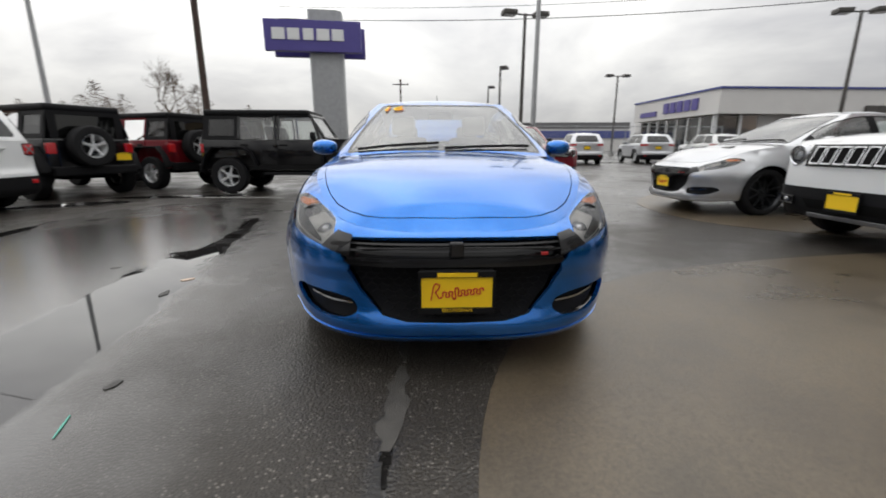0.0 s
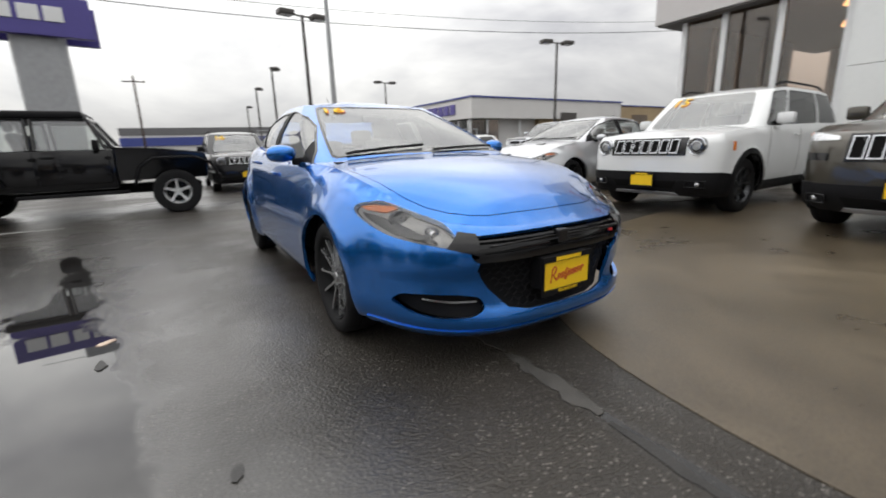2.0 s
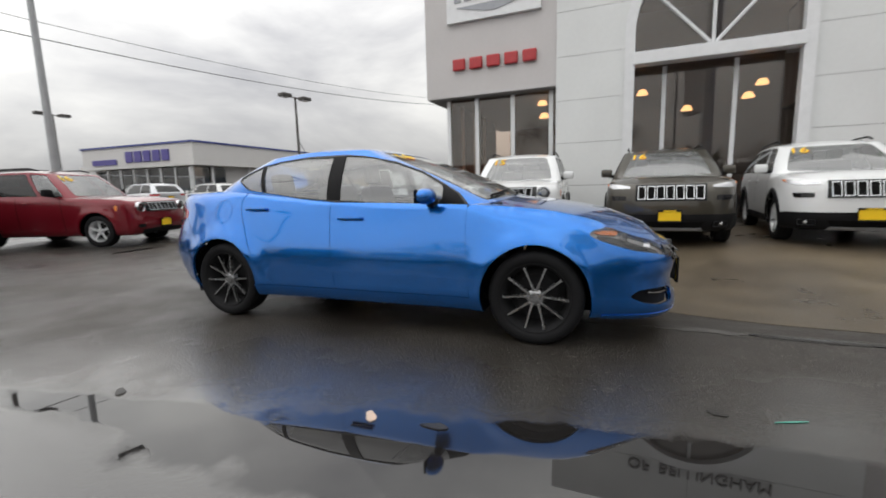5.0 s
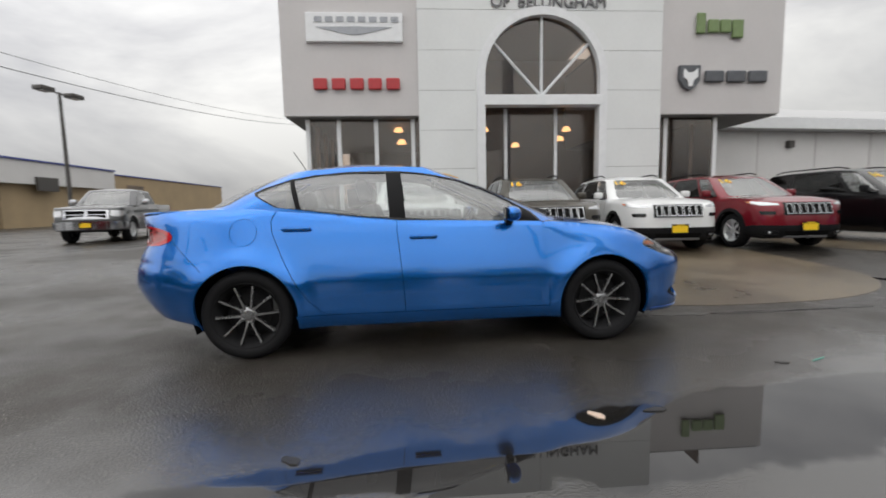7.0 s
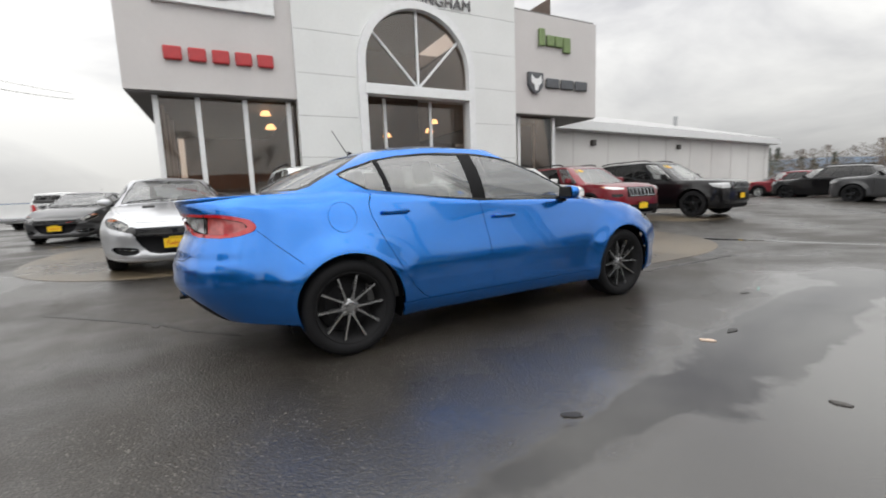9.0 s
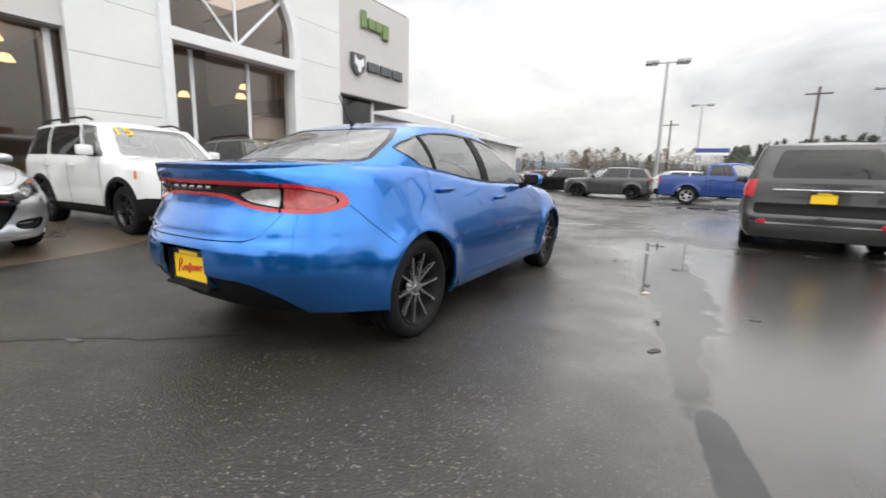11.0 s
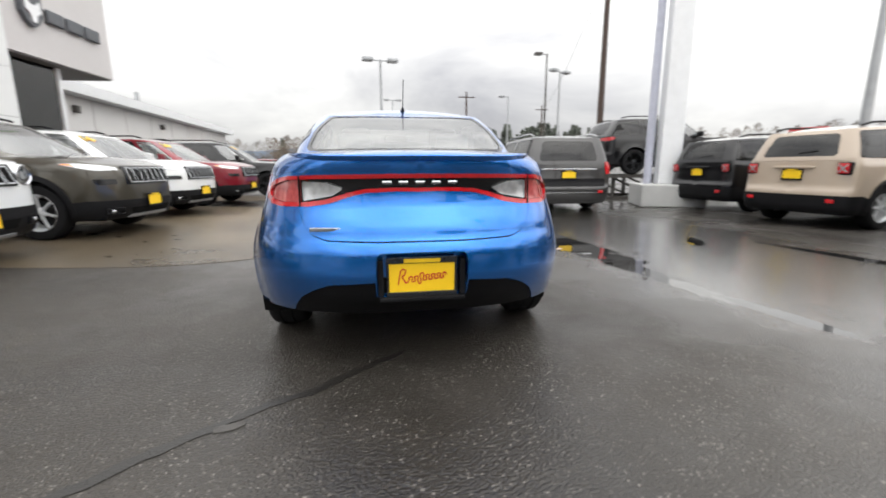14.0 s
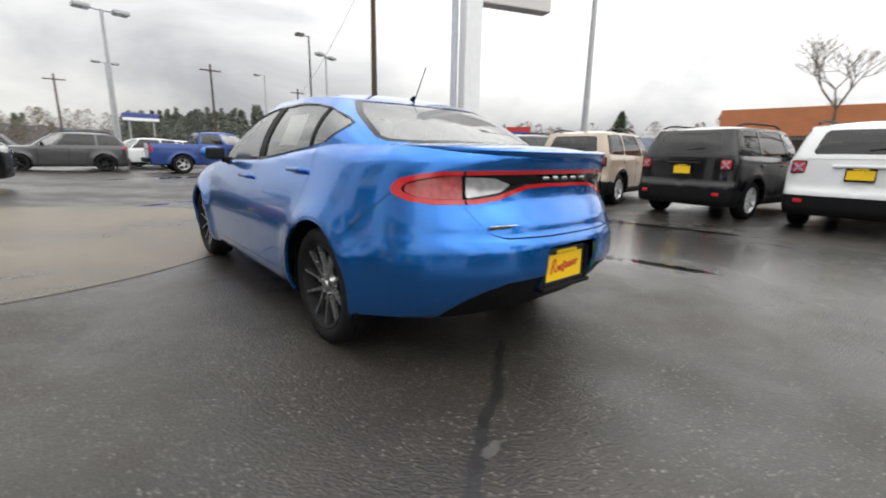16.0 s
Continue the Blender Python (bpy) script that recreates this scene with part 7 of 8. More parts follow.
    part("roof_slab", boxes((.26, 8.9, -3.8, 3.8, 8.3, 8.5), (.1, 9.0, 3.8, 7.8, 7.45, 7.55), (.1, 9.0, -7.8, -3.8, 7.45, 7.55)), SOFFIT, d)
    for x, y, z in ((1.6, 4.4, 3.3), (1.8, -1.2, 3.4), (1.8, 1.5, 3.75), (2.6, 0.2, 3.3), (2.2, -1.6, 3.8), (1.8, 4.5, 3.75)):
        bm = lathe([(.04, .12), (.10, .1), (.17, -.04), (.001, -.05)], 16)
        part("pendant_lamp", bm, LAMPGLOW, d, "glowing warm pendant lamp", m=pose(x, y, z, 0, -90))
    # wall signs, as plain shapes
    sg = SIGNWHITE
    cz, cy = 6.42, 5.65
    part("white_sign_board", boxes((-.13, -.0, cy - 1.42, cy + 1.42, cz - .42, cz + .40), bevel=.01), sg, d, "white sign board with grey wing mark")
    for k in range(8):
        part("sign_bar", boxes((-.15, -.13, cy + 1.16 - k * .32 - .22, cy + 1.16 - k * .32, cz + .12, cz + .28), bevel=.004), SIGNGREY, d)
    bm = bmesh.new()
    slab_yz(bm, [(cy - 1.1, cz - .02), (cy, cz - .0), (cy + 1.1, cz - .02), (cy + .5, cz - .16), (cy + .12, cz - .24), (cy - .12, cz - .24), (cy - .5, cz - .16)], -.15, -.13)
    part("wing_mark", bm, SIGNGREY, d)
    for k in range(5):
        part("sign_bar", sign_block(.41, .34), SIGNRED, d, "red raised sign shape", m=pose(-.07, 6.72 - k * .54, 4.80))
    for k, (wd, hh, dz) in enumerate(((.28, .62, .0), (.36, .40, -.08), (.36, .40, -.08), (.36, .56, -.16))):
        part("sign_bar", sign_block(wd, hh), SIGNGREEN, d, "green raised sign shape", m=pose(-.07, -5.05 - k * .40, 6.62 + dz))
    bm = bmesh.new()
    slab_yz(bm, [(-.33, .34), (.33, .34), (.33, -.10), (.18, -.32), (0, -.42), (-.18, -.32), (-.33, -.10)], -.07, .07)
    part("shield", bm, SIGNDARK, d, m=pose(-.07, -4.72, 5.0))
    bm = bmesh.new()
    slab_yz(bm, [(-.22, .24), (-.08, .12), (.08, .12), (.22, .24), (.24, -.02), (.1, -.12), (.06, -.3), (-.06, -.3), (-.1, -.12), (-.24, -.02)], -.10, -.07)
    part("shield_mark", bm, SIGNWHITE, d, m=pose(-.07, -4.72, 5.0))
    for k in range(3):
        part("sign_bar", sign_block(.62, .36), SIGNDARK, d, "dark raised sign shape", m=pose(-.07, -5.55 - k * .72, 5.02))
    writing("word", "OF", .46, .03, SIGNMID, d, pose(-.14, 1.30, 7.16, 90, 0, -90))
    writing("word", "BELLINGHAM", .46, .03, SIGNMID, d, pose(-.14, -.60, 7.16, 90, 0, -90))
    return d


def sign_block(w, h):
    """A plain raised block."""
    bm = bmesh.new()
    box(bm, -.05, .05, -w / 2, w / 2, -h / 2, h / 2, bevel=.04)
    return bm


SIGNWHITE = plain("sign_white", (.75, .76, .77), .3, vary=.04)
SIGNGREY = plain("sign_grey", (.28, .29, .31), .3, metal=.5)
SIGNRED = plain("sign_red", (.42, .03, .035), .35)
SIGNGREEN = plain("sign_green", (.16, .23, .09), .4)
SIGNDARK = plain("sign_dark", (.10, .105, .115), .35, metal=.4)
SIGNPURPLE = plain("sign_violet_blue", (.075, .06, .27), .35, vary=.06)
dealership()

# ---- neighbouring buildings ----
STUCCO = plain("white_render", (.62, .61, .60), .7, vary=.06, scale=.5)
TAN = plain("tan_block", (.36, .27, .16), .8, vary=.15, scale=.6)
BLUETRIM = plain("blue_trim", (.05, .07, .26), .4)
ROOFGREY = plain("grey_metal_roof", (.42, .42, .42), .4, vary=.08, scale=.5)
ORANGE = plain("orange_tiles", (.42, .15, .06), .6, vary=.15, scale=2)
POLEGREY = plain("galvanised_pole", (.36, .37, .38), .45, metal=.4)
POLEDARK = plain("dark_bronze_pole", (.06, .055, .05), .5)
WOOD = plain("weathered_pole_wood", (.06, .04, .032), .85, vary=.3, scale=4)
CABLE = plain("cable", (.04, .04, .045), .6)


def showroom_far():
    d = thing("neighbour_showroom", pose(0, 0, 0), "low white showroom with a blue roof edge and glass front", "building")
    part("wall", boxes((42, 70, 32.6, 50, 0, 4.9)), TAN, d, "tan block wall")
    part("wall", boxes((24, 42, 33.0, 50, 0, 4.0)), STUCCO, d)
    part("fascia", boxes((21.4, 42, 31.9, 45, 3.4, 5.15)), STUCCO, d, "white fascia band")
    part("roof_edge", boxes((21.3, 42.1, 31.8, 45.1, 5.15, 5.29), (42.1, 70, 32.5, 50, 4.9, 5.02)), BLUETRIM, d)
    part("shop_pane", boxes((21.6, 21.65, 32.6, 44, .3, 3.3), (21.65, 25, 32.6, 32.65, .3, 3.3)), SHOPGLASS, d)
    part("wall", boxes((30, 42, 32.4, 33.0, 0, 3.4)), TAN, d, "tan block wall")
    part("wall_unit", boxes((32.5, 34.6, 31.7, 31.9, 2.9, 4.0), bevel=.03), POLEDARK, d)
    # dark blocks stand in for the shade behind the glass front
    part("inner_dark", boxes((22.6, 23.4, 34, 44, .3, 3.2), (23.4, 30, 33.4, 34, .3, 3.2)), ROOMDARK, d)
    for k in range(8):
        part("mullion", boxes((21.52, 21.6, 32.6 + k * 1.6 - .05, 32.6 + k * 1.6 + .05, .1, 3.3)), WHITETRIM, d)
    for x in (21.7, 23.6, 27.6):
        part("column", boxes((x - .09, x + .09, 32.45, 32.6, 0, 3.4)), WHITETRIM, d)
    for k in range(5):
        part("sign_bar", boxes((21.28, 21.4, 39.4 - k * 1.05 - .8, 39.4 - k * 1.05, 3.85, 4.75), bevel=.03), SIGNPURPLE, d, "violet-blue sign shape")
    part("small_sign_bar", boxes((21.3, 21.38, 40.6, 43.6, 3.75, 4.2)), SIGNPURPLE, d)
    part("window", boxes((45, 48, 32.52, 32.6, 2.4, 4.0)), SHOPGLASS, d)


showroom_far()


def long_shed():
    d = thing("service_building", pose(12.6, -9.0, 0, 0, 0, 3.4), "long low white workshop with a grey hipped roof", "building")
    part("wall", boxes((0, 14, -26, 0, 0, 4.3)), STUCCO, d)
    part("eave", boxes((-.6, 14.5, -26.5, .4, 4.0, 4.45), bevel=.02), WHITETRIM, d)
    for k in range(9):
        part("panel_joint", boxes((-.02, .0, -2 - k * 2.9 - .03, -2 - k * 2.9 + .03, 0, 4.0)), PANELGREY, d)
    bm = bmesh.new()
    vs = [bm.verts.new(v) for v in ((-.6, -26.5, 4.45), (14.5, -26.5, 4.45), (14.5, .4, 4.45), (-.6, .4, 4.45), (7, -20, 6.6), (7, -6, 6.6))]
    for f in ((0, 1, 4), (1, 2, 5, 4), (2, 3, 5), (3, 0, 4, 5)):
        bm.faces.new([vs[i] for i in f])
    part("roof", bm, ROOFGREY, d)
    bm = bmesh.new()
    tube(bm, (4, -19, 5.0), (4, -19, 6.5), .15, n=10)
    part("flue", bm, POLEGREY, d)
    for y in (-3.5, -12):
        part("wall_lamp", boxes((-.2, 0, y - .15, y + .15, 3.3, 3.6), bevel=.03), POLEDARK, d)


long_shed()


def orange_building():
    d = thing("orange_building", pose(-30, -2, 0, 0, 0, 8), "low building with an orange-brown parapet", "building")
    part("wall", boxes((-22, 0, 0, 30, 0, 2.6)), STUCCO, d)
    part("parapet", boxes((-22.4, .5, -.5, 30.4, 2.5, 4.1)), ORANGE, d)
    for k in range(7):
        part("shop_pane", boxes((.0, .06, 1 + k * 4, 4 + k * 4, .5, 2.3)), SHOPGLASS, d)


orange_building()


def blue_band_building():
    d = thing("blue_band_building", pose(-6, 90, 0, 0, 0, -6), "low far building with a blue band", "building")
    part("wall", boxes((-2, 46, 0, 20, 0, 4.4)), STUCCO, d)
    part("band", boxes((-2.2, 46.2, -.2, 20.2, 2.6, 4.0)), BLUETRIM, d)
    part("roof", boxes((-2.1, 46.1, -.1, 20.1, 4.4, 5.6)), plain("dark_roof", (.15, .15, .155), .7), d)


blue_band_building()


def pylon(x, y, rz):
    d = thing("pylon_sign", pose(x, y, 0, 0, 0, rz), "violet-blue sign board on a wide grey pillar", "sign")
    bm = bmesh.new()
    prism(bm, [(-.85, -.35), (-.75, -.42), (.55, -.42), (.80, -.25), (.85, .3), (-.85, .3)], 0, 7.7)
    part("pillar", bm, POLEGREY, d, "wide grey metal pillar")
    part("board", boxes((-2.95, 1.78, -.75, -.45, 5.66, 7.12), bevel=.02), SIGNPURPLE, d)
    part("board", boxes((-2.7, 1.95, .32, .62, 5.58, 7.05), bevel=.02), SIGNPURPLE, d)
    for k, wd in enumerate((.62, .58, .50, .62, .58)):
        part("sign_bar", boxes((-wd / 2, wd / 2, -.02, .02, -.27, .27), bevel=.015), SIGNWHITE, d, m=pose(-2.25 + k * .72, -.77, 6.45))


pylon(-5.2, 24.2, 6)


def dealer_column():
    d = thing("column_sign", pose(-7.25, -2.1, 0, 0, 0, -20), "tall white sign column on a concrete base with a violet tube", "sign")
    part("base", boxes((-.75, .75, -.75, .75, 0, .56), bevel=.03), plain("pale_concrete", (.42, .42, .41), .7, vary=.12, scale=2), d)
    part("column", boxes((-.25, .25, -.25, .25, .56, 11.0), bevel=.02), WHITETRIM, d)
    bm = bmesh.new()
    tube(bm, (.44, -.12, .56), (.44, -.12, 11), .10, n=14)
    part("side_tube", bm, plain("violet_tube", (.46, .47, .55), .35), d, smooth=50)
    part("sign_board", boxes((-2.5, -.25, -.22, .22, 5.25, 8.4), bevel=.03), PANELGREY, d)


dealer_column()


def lamp_post(x, y, h, heads, rz, mat, arm=.8, base=.45):
    d = thing("lamp_post", pose(x, y, 0, 0, 0, rz), "tall car-lot lamp post with shoebox lamps", "lamp", "lot lamps")
    bm = bmesh.new()
    tube(bm, (0, 0, 0), (0, 0, h), .11, .07, 10)
    part("pole", bm, mat, d, smooth=50)
    bm = bmesh.new()
    tube(bm, (0, 0, 0), (0, 0, base), .28, n=14)
    part("footing", bm, plain("post_footing", (.35, .35, .34), .8), d, smooth=50)
    for sx in ((-1, 1) if heads == 2 else (1,)):
        bm = bmesh.new()
        tube(bm, (0, 0, h - .06), (sx * arm * .55, 0, h - .04), .04, n=6)
        part("arm", bm, mat, d)
        bm = bmesh.new()
        box(bm, sx * arm - .34, sx * arm + .34, -.28, .28, h - .12, h + .10, bevel=.04)
        part("lamp_head", bm, mat, d, smooth=40)
        part("lamp_glass", boxes((sx * arm - .27, sx * arm + .27, -.21, .21, h - .135, h - .12)), LAMPINNER, d)


for a in ((4.7, 22.2, 7.2, 2, 10, POLEDARK), (3.9, 16.3, 7.1, 2, -20, POLEGREY), (5.65, 34.7, 7.0, 1, 60, POLEDARK), (6.1, 44.4, 6.8, 1, 60, POLEDARK), (20.2, 21.0, 7.2, 2, -10, POLEDARK), (7.5, 60, 6.6, 1, 60, POLEDARK),
          (-.1, -21, 7.75, 2, 10, POLEGREY), (-15.2, -31, 11.0, 1, 0, POLEDARK), (-14.8, -27.0, 8.7, 2, 30, POLEGREY), (-1.9, -50.8, 9.7, 2, 10, POLEGREY), (-11.3, -.7, 9.0, 1, 0, POLEGREY), (-15.9, -45, 9.5, 1, 0, POLEGREY), (18, 42, 7.5, 2, 0, POLEDARK), (-14.8, 18, 9, 1, 0, POLEGREY)):
    lamp_post(*a)


def utility_pole(x, y, h, r=.17, cross=True, rz=0.0):
    d = thing("utility_pole", pose(x, y, 0, 0, 0, rz), "weathered brown wooden utility pole", "pole", "utility poles")
    bm = bmesh.new()
    tube(bm, (0, 0, 0), (0, 0, h), r, r * .7, 10)
    part("pole", bm, WOOD, d, smooth=50)
    if cross:
        part("crossarm", boxes((-1.2, 1.2, -.06, .06, h - .8, h - .66)), WOOD, d)
        for k in (-1.1, -.4, .4, 1.1):
            bm = bmesh.new()
            tube(bm, (k, 0, h - .66), (k, 0, h - .48), .04, n=6)
            part("insulator", bm, POLEGREY, d)


utility_pole(-7.6, 15.6, 12, .12)
utility_pole(-13.5, -17.5, 13, .21)
utility_pole(-12.7, -55, 11.6)
utility_pole(-4.0, 70, 11)
utility_pole(-30, -70, 12)
utility_pole(2.5, -75, 11)


def cable(a, b, sag, r=.022):
    """A sagging cable as one swept tube."""
    bm = bmesh.new()
    a, b = Vector(a), Vector(b)
    side = (b - a).cross(Vector((0, 0, 1))).normalized()
    rows = []
    for i in range(33):
        t = i / 32
        p = a.lerp(b, t)
        p.z -= sag * 4 * t * (1 - t)
        rows.append([bm.verts.new(p + side * r * math.cos(w) + Vector((0, 0, r * math.sin(w)))) for w in (0, 2.1, 4.2)])
    for p, q in zip(rows, rows[1:]):
        for j in range(3):
            bm.faces.new((p[j], p[(j + 1) % 3], q[(j + 1) % 3], q[j]))
    solo("overhead_cable", bm, CABLE, "thin dark sagging overhead cable", "cable", group="overhead cables")


cable((-8, 25.6, 7.75), (46, 14.8, 10.5), 1.68)
cable((-8, 25.7, 8.35), (46, 14.9, 11.0), 1.6, .014)
cable((-7.6, 15.6, 11.3), (-60, 30, 12), 1.0)
cable((-13.5, -17.5, 12.4), (-30, -70, 11), 1.0)
cable((-13.5, -17.5, 12.4), (-7.6, 15.6, 11.3), .8)


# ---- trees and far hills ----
# far firs paled and greyed: distance haze mixed into the leaf colour
LEAFHAZE = plain("hazed_fir_green", (.125, .14, .115), .9, vary=.5, scale=.4)
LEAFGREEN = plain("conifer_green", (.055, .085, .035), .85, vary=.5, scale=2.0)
TWIG = plain("bare_twigs", (.13, .10, .075), .9, vary=.3, scale=.5)
BARK = plain("bark", (.09, .07, .055), .9, vary=.3, scale=3)
# blue-grey hill colour has the distance haze painted in
HILL = plain("hazed_hill", (.10, .13, .17), 1.0, vary=.25, scale=.01)


def woods(name, mat, pts, label, firs):
    """A far row of trees, each a ragged cone or a bush of twigs, as one object."""
    rnd = random.Random(7)
    vs, fs = [], []
    for x, y, h, w in pts:
        n = 460 if firs else 300
        for _ in range(n):
            t = rnd.random() ** .8
            a = rnd.random() * 2 * math.pi
            rr = (w * (1 - t) * rnd.uniform(.5, 1.05) + .15) if firs else w * math.sin(math.pi * min(1, .12 + .86 * t)) * rnd.uniform(.2, 1)
            c = Vector((x + rr * math.cos(a), y + rr * math.sin(a), h * (.08 + .92 * t)))
            s = h * (.042 if firs else .045)
            d1 = Vector((rnd.uniform(-1, 1), rnd.uniform(-1, 1), rnd.uniform(-.6, .6))).normalized() * s * rnd.uniform(.7, 1.6)
            d2 = Vector((rnd.uniform(-1, 1), rnd.uniform(-1, 1), rnd.uniform(-1, .2))).normalized() * s * (.8 if firs else .25)
            k = len(vs)
            vs += [c - d1, c + d2, c + d1]
            fs.append((k, k + 1, k + 2))
        k = len(vs)
        vs += [Vector((x - .15, y, 0)), Vector((x + .15, y, 0)), Vector((x, y, h * .9))]
        fs.append((k, k + 1, k + 2))
    me = bpy.data.meshes.new(name)
    me.from_pydata([tuple(v) for v in vs], [], fs)
    me.materials.append(mat)
    return tagged(new(name, me), label, "trees", kind="stuff")


rw = random.Random(3)


def belt_of(count, az0, az1, d0, d1, tops, w):
    """Trees spread over a sector; tops gives the skyline's height in degrees over the azimuth."""
    out, top = [], curve(tops)
    for _ in range(count):
        az, d = rw.uniform(az0, az1), rw.uniform(d0, d1)
        h = 1 + .86 * d * math.tan(radians(float(top(az)))) * rw.uniform(.38, 1.1)
        out.append((d * math.cos(radians(az)), 8 + d * math.sin(radians(az)), h, rw.uniform(*w)))
    return out


woods("fir_wood", LEAFHAZE, belt_of(200, -117, -93, 105, 135, [(-117, 5.3), (-112, 5.7), (-104, 5.9), (-99, 4.9), (-93, 4.2)], (1.7, 3.0)), "far wood of firs paled with painted haze", True)
woods("fir_wood", LEAFHAZE, belt_of(30, -92, -55, 150, 190, [(-92, 4.2), (-55, 3.6)], (1.8, 3.0)), "far wood of firs paled with painted haze", True)
woods("bare_wood", TWIG, belt_of(170, -98, -62, 105, 145, [(-98, 4.0), (-80, 4.2), (-62, 3.3)], (3, 4.5)), "brown far wood of bare trees", False)
woods("bare_wood", TWIG, belt_of(120, -162, -115, 90, 125, [(-162, 4.6), (-140, 4.8), (-115, 4.6)], (3, 4.5)), "brown far wood of bare trees", False)
woods("bare_wood", TWIG, [(rw.uniform(-120, -60), rw.uniform(-30, 60), rw.uniform(5, 9), rw.uniform(2, 3.4)) for _ in range(60)], "brown far wood of bare trees", False)
woods("bare_wood", TWIG, [(rw.uniform(-60, -22), rw.uniform(40, 75), rw.uniform(5, 8), rw.uniform(2, 3)) for _ in range(30)], "brown far wood of bare trees", False)
bm = bmesh.new()
hs = []
for k in range(121):
    a = 2 * math.pi * k / 120
    h = 22 + 16 * noise.noise((3 * math.cos(a), 3 * math.sin(a), 1.3)) + 6 * noise.noise((9 * math.cos(a), 9 * math.sin(a), 4))
    if math.sin(a) > -.2:
        h *= .35
    hs.append((bm.verts.new((1400 * math.cos(a), 1400 * math.sin(a), -5)), bm.verts.new((1500 * math.cos(a), 1500 * math.sin(a), max(h, 2) * 2.0))))
for p, q in zip(hs, hs[1:]):
    bm.faces.new((p[0], q[0], q[1], p[1]))
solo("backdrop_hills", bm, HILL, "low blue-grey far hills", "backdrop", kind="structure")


def tree(x, y, h, seed, fir=False):
    rnd = random.Random(seed)
    d = thing("tree", pose(x, y, 0), "dark green young conifer tree" if fir else "leafless tree with fine brown twigs", "tree")
    bm = bmesh.new()
    if fir:
        tube(bm, (0, 0, 0), (0, 0, h), .14, .03, 8)
        part("trunk", bm, BARK, d)
        vs, fs = [], []
        for _ in range(2200):
            t = rnd.random()
            a = rnd.random() * 2 * math.pi
            rr = h * .42 * (1 - t) ** .7 * rnd.uniform(.15, 1.05) * (.8 + .3 * math.sin(3 * a + 9 * t))
            c = Vector((rr * math.cos(a), rr * math.sin(a), h * (.06 + .94 * t)))
            d1 = Vector((math.cos(a), math.sin(a), -.35)) * .16
            d2 = Vector((-math.sin(a), math.cos(a), 0)) * .06
            k = len(vs)
            vs += [c - d1, c + d2, c + d1, c - d2]
            fs.append((k, k + 1, k + 2, k + 3))
        me = bpy.data.meshes.new("crown")
        me.from_pydata([tuple(v) for v in vs], [], fs)
        me.materials.append(LEAFGREEN)
        under("crown", me, d)
        return

    segs = []

    def grow(p, v, r, depth):
        q = p + v
        segs.append((p, q, r, r * .7))
        if depth == 0:
            return
        for _ in range(3):
            ax = Vector((rnd.uniform(-1, 1), rnd.uniform(-1, 1), rnd.uniform(-.25, .7))).normalized()
            grow(q, (v.normalized() + ax * .7).normalized() * v.length * rnd.uniform(.6, .84), r * .62, depth - 1)
    tb = bmesh.new()
    tube(tb, (0, 0, 0), (0, 0, h * .25), h * .02, h * .016, 8)
    part("trunk", tb, BARK, d, smooth=60)
    grow(Vector((0, 0, h * .24)), Vector((0, 0, h * .2)), h * .012, 6)
    vs, fs = [], []
    for p, q, r0, r1 in segs:
        ax = (q - p).normalized()
        e = ax.orthogonal().normalized()
        g = ax.cross(e)
        k = len(vs)
        for c, rr in ((p, r0), (q, r1)):
            for j in range(3):
                vs.append(tuple(c + e * rr * math.cos(2.094 * j) + g * rr * math.sin(2.094 * j)))
        for j in range(3):
            fs.append((k + j, k + (j + 1) % 3, k + 3 + (j + 1) % 3, k + 3 + j))
    me = bpy.data.meshes.new("crown")
    me.from_pydata(vs, [], fs)
    me.materials.append(TWIG)
    under("crown", me, d)
    bm.free()


tree(-20, 9.5, 8.5, 1)
tree(-26, 3.5, 8, 2)
tree(-24, 13, 8, 5)
tree(-21, -4.5, 3.5, 3, True)
tree(-31, -10, 3.8, 4, True)
tree(-17, 30, 7, 6)


def far_sign(x, y, rz, bands, label):
    """A small roadside sign on two posts; bands are (low, high, material)."""
    d = thing("roadside_sign", pose(x, y, 0, 0, 0, rz), label, "sign")
    low = min(b[0] for b in bands)
    for sx in (-.9, .9):
        bm = bmesh.new()
        tube(bm, (sx, 0, 0), (sx, 0, low), .07, n=8)
        part("post", bm, POLEGREY, d)
    for z0, z1, mat in bands:
        part("panel", boxes((-1.35, 1.35, -.12, .12, z0, z1), bevel=.02), mat, d)


far_sign(-3.2, -40, 4, ((3.5, 3.75, SIGNWHITE), (3.75, 4.15, BLUETRIM)), "blue and white roadside sign on posts")
far_sign(-37, -25, -50, ((3.3, 3.75, BLUETRIM), (3.75, 4.3, SIGNRED)), "red and blue roadside sign on posts")


def display_rack():
    d = thing("display_rack", pose(-9.0, -5.03, 0, 0, 0, -90), "black steel display rack with diagonal braces", "rack")
    for sx in (-.78, .78):
        part("rail", boxes((sx - .17, sx + .17, -2.3, 2.3, .66, .758)), POLEDARK, d)
        part("foot_rail", boxes((sx - .06, sx + .06, -2.3, 2.3, .0, .09)), POLEDARK, d)
        for y in (-2.0, -.7, .7, 2.0):
            part("upright", boxes((sx - .045, sx + .045, y - .045, y + .045, .09, .66)), POLEDARK, d)
        for y in (-2.0, -.7, .7):
            bm = bmesh.new()
            tube(bm, (sx, y, .1), (sx, y + 1.3, .66), .035, n=6)
            part("brace", bm, POLEDARK, d)
    for y in (-2.2, 0, 2.2):
        part("cross_beam", boxes((-.78, .78, y - .05, y + .05, .58, .66)), POLEDARK, d)


display_rack()


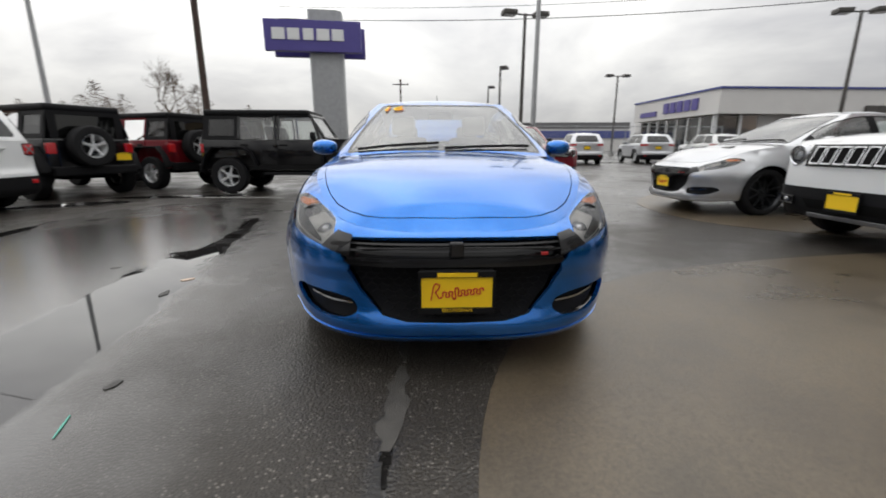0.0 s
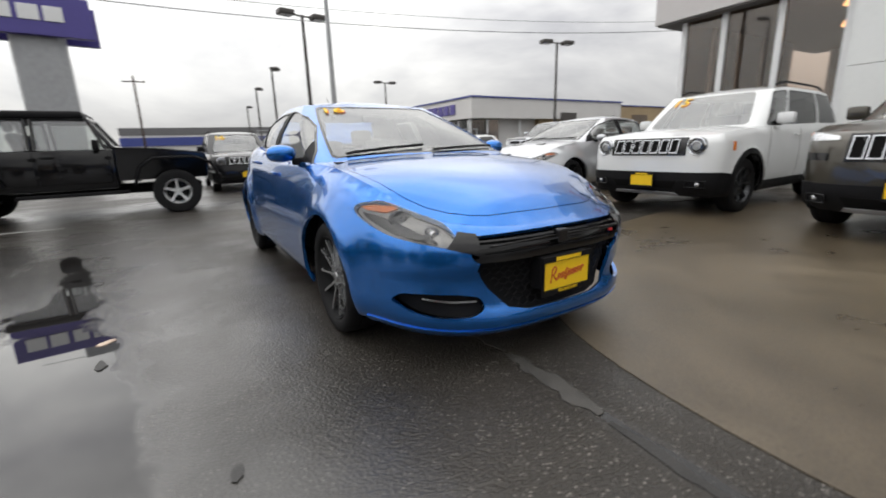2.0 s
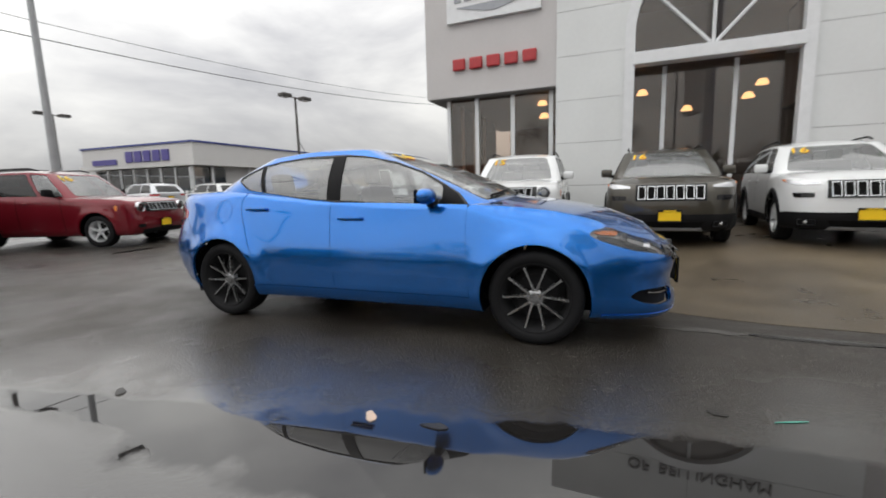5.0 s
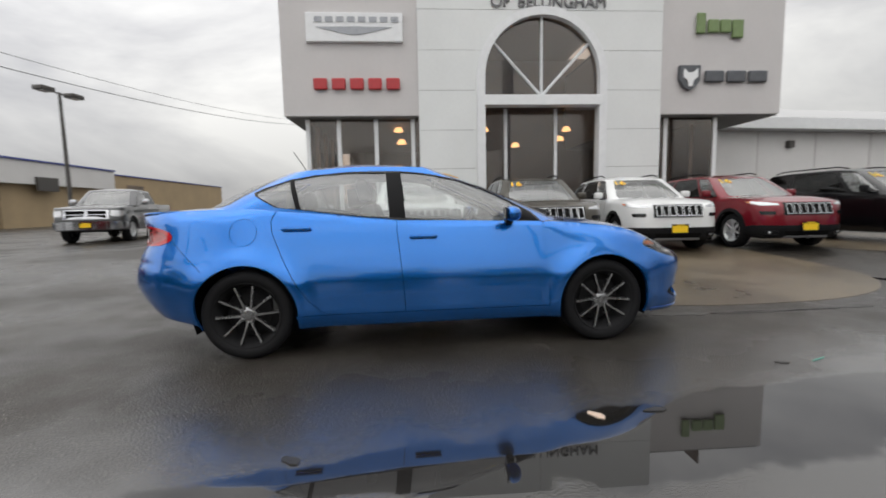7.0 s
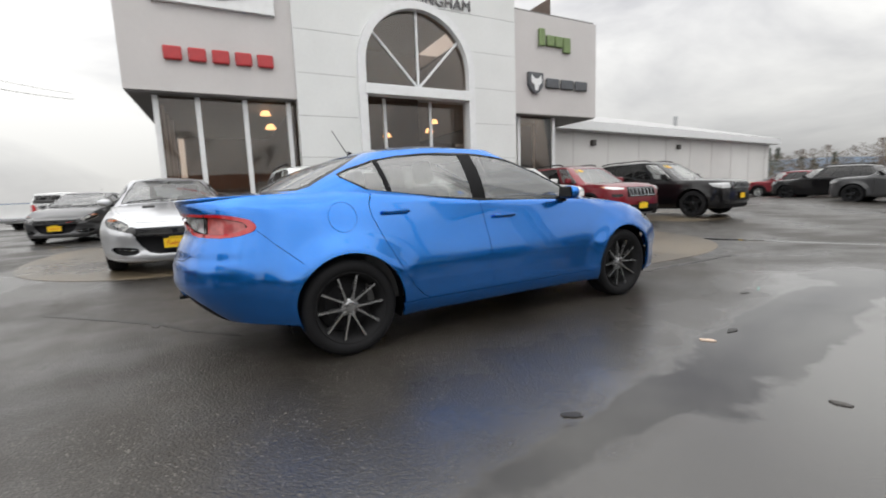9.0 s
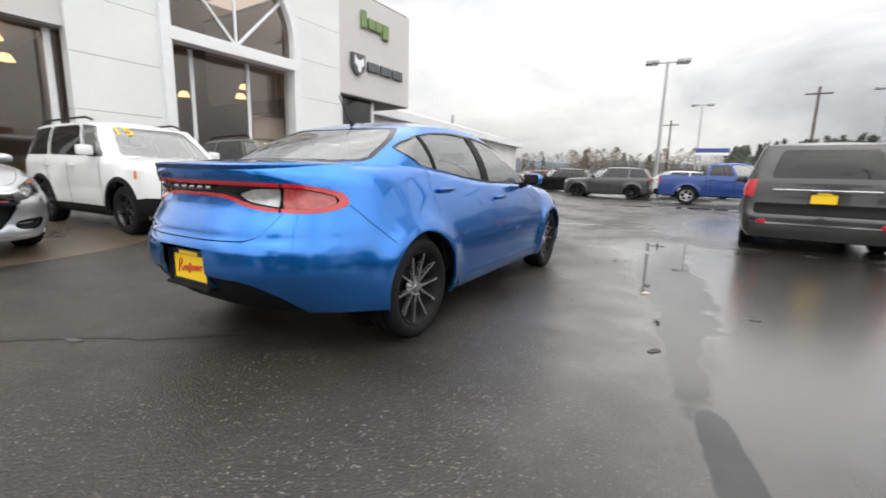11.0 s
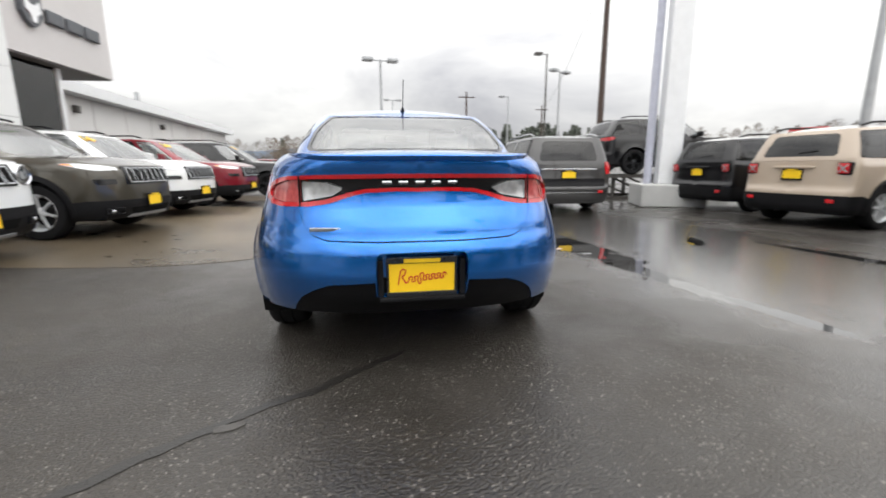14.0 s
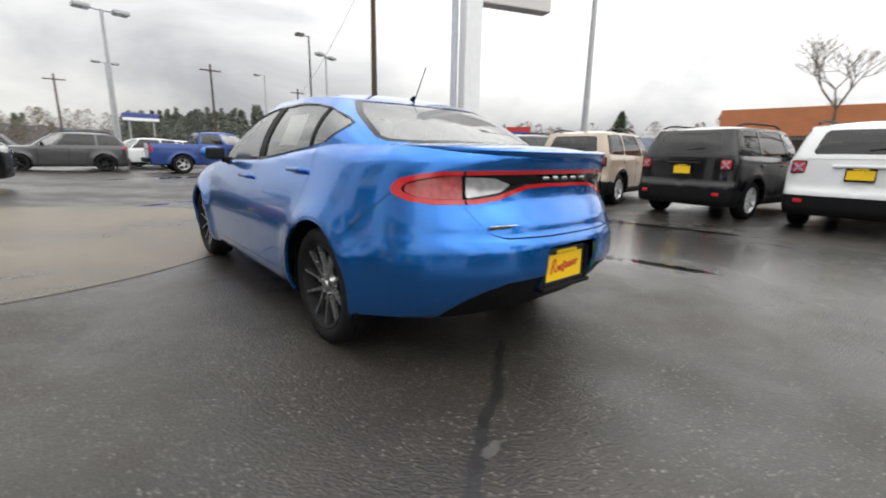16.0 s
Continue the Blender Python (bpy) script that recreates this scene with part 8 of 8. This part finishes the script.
def chain_fence(x0, x1, y, high=2.4):
    f = thing("chain_fence", pose(0, 0, 0), "tall galvanised chain-link fence along the lot edge", "fence")
    n = int((x1 - x0) / 3)
    for k in range(n + 1):
        bm = bmesh.new()
        x = x0 + (x1 - x0) * k / n
        tube(bm, (x, y, 0), (x, y, high + .05), .035, n=8)
        part("post", bm, POLEGREY, f)
    for z in (.1, high):
        bm = bmesh.new()
        tube(bm, (x0, y, z), (x1, y, z), .024, n=6)
        part("rail", bm, POLEGREY, f)
    bm = bmesh.new()
    step = .16
    m = int((x1 - x0) / step)
    for k in range(-int(high / step), m):
        for sg in (1, -1):
            xa = x0 + k * step
            xb = xa + high
            ta, tb = max(0.0, (x0 - xa) / high), min(1.0, (x1 - xa) / high)
            if tb - ta < .02:
                continue
            za, zb = .1 + (high - .1) * ta, .1 + (high - .1) * tb
            if sg < 0:
                za, zb = high + .1 - za, high + .1 - zb
            tube(bm, (xa + high * ta, y, za), (xa + high * tb, y, zb), .0025, n=3)
    part("mesh", bm, POLEGREY, f)


chain_fence(3.5, 21.0, 30.6)

# ---- the vehicles on the lot ----
def G(x, y, rz):
    """A place on the ground."""
    return pose(x, y, ground_z(x), 0, 0, rz)


hero, hero_shell = saloon("saloon_car", pose(.055, 4.005, 0), BLUE, "bright blue four-door saloon car on wet asphalt")
saloon("saloon_car", G(5.9, 6.62, -87), SILVER, "silver four-door saloon with black wheels on concrete", hero=False, rim_mat=DARKALLOY, hood_scoops=True)
renegade(G(5.92, 3.84, -88.6), WHITE, "white small boxy suv with seven chrome-edged grille slots", sticker="15")
cherokee(G(5.87, 1.08, -94.2), BROWN, "grey-brown suv with slim running lamps")
cherokee(G(6.06, -1.53, -97), WHITE, "white suv with slim running lamps")
cherokee(G(5.82, -4.02, -95.1), RED, "deep red suv with slim running lamps")
grand(G(5.33, -7.28, -85.3), BLACK, "black large suv with dark wheels")
# row with tails to the lane
renegade(G(-8.72, 6.8, -93), WHITE, "white small boxy suv seen beside off-roaders", sticker=False)
renegade(G(-8.75, 4.54, -97), BLACK, "black small boxy suv parked in a row", sticker=False, rim=ALLOY)
renegade(G(-8.81, 1.56, -82.3), BEIGE, "sand-coloured small boxy suv in the row", sticker=False, rim=ALLOY)
renegade(G(-9.25, -1.07, -85.5), BLACK, "black small boxy suv by the sign column", sticker=False)
wrangler(G(-2.94, 10.5, 90), BLACK, "black long off-roader with a hard top")
wrangler(pose(-8.65, 9.8, 0, 0, 0, -113), BLACK, "black off-roader with a spare wheel on its tailgate")
wrangler(pose(-7.7, 12.0, 0, 0, 0, -113), RED, "red off-roader with a black hard top", top_mat=PLASTIC)
minivan(G(-4.15, -3.41, -4.7), VANGREY, "grey minivan with upright red tail lamps")
patriot(pose(.25, 15.3, 0, 0, 0, 0), BLACK, "black boxy suv facing the lane")
patriot(G(2.78, 13.75, 16), RED, "dark red boxy suv facing the lane")
pickup(G(14.0, 15.0, -78), GREY, "dark grey crew-cab pickup with a chrome grille")
pickup(pose(27, 12.5, 0, 0, 0, 62), WHITE, "white crew-cab pickup on the lot")
pickup(G(-3.7, -16.1, -90), TRUCKBLUE, "blue crew-cab pickup across the lane", chrome=False)
grand(G(2.2, -18.8, 90), GREY, "dark grey large suv across the lane", sticker=False)
saloon("saloon_car", G(13.8, 9.2, -100), GREY, "grey low saloon with dark wheels", hero=False, rim_mat=DARKALLOY)
cherokee(G(8.7, 24.9, 172), SILVER, "silver suv on the neighbouring lot", sticker=False)
cherokee(G(12.9, 25.6, 172), SILVER, "silver suv on the neighbouring lot", sticker=False)
cherokee(G(16.6, 25.2, 172), WHITE, "white suv on the neighbouring lot", sticker=False)
pickup(pose(17, -30, 0, 0, 0, 40), BLACK, "black crew-cab pickup far off")
cherokee(pose(22, -34, 0, 0, 0, 60), WHITE, "white suv parked far off", sticker=False)
cherokee(pose(11, -30, 0, 0, 0, 80), SILVER, "silver suv parked far off", sticker=False)
grand(pose(-9.0, -5.03, .76, 0, 0, -90), BLACK, "black large suv raised on a display rack", sticker=False)
cherokee(pose(-.8, -21.6, 0, 0, 0, 86), WHITE, "white suv parked behind the pickup", sticker=False, step=.12)
cherokee(pose(-2.4, -25.2, 0, 0, 0, 92), SILVER, "silver suv parked behind the pickup", sticker=False, step=.12)
grand(pose(6.4, -23.5, 0, 0, 0, 88), BLACK, "black large suv parked far off", sticker=False, step=.12)
cherokee(pose(9.5, -27.0, 0, 0, 0, 95), RED, "red suv parked far off", sticker=False, step=.12)
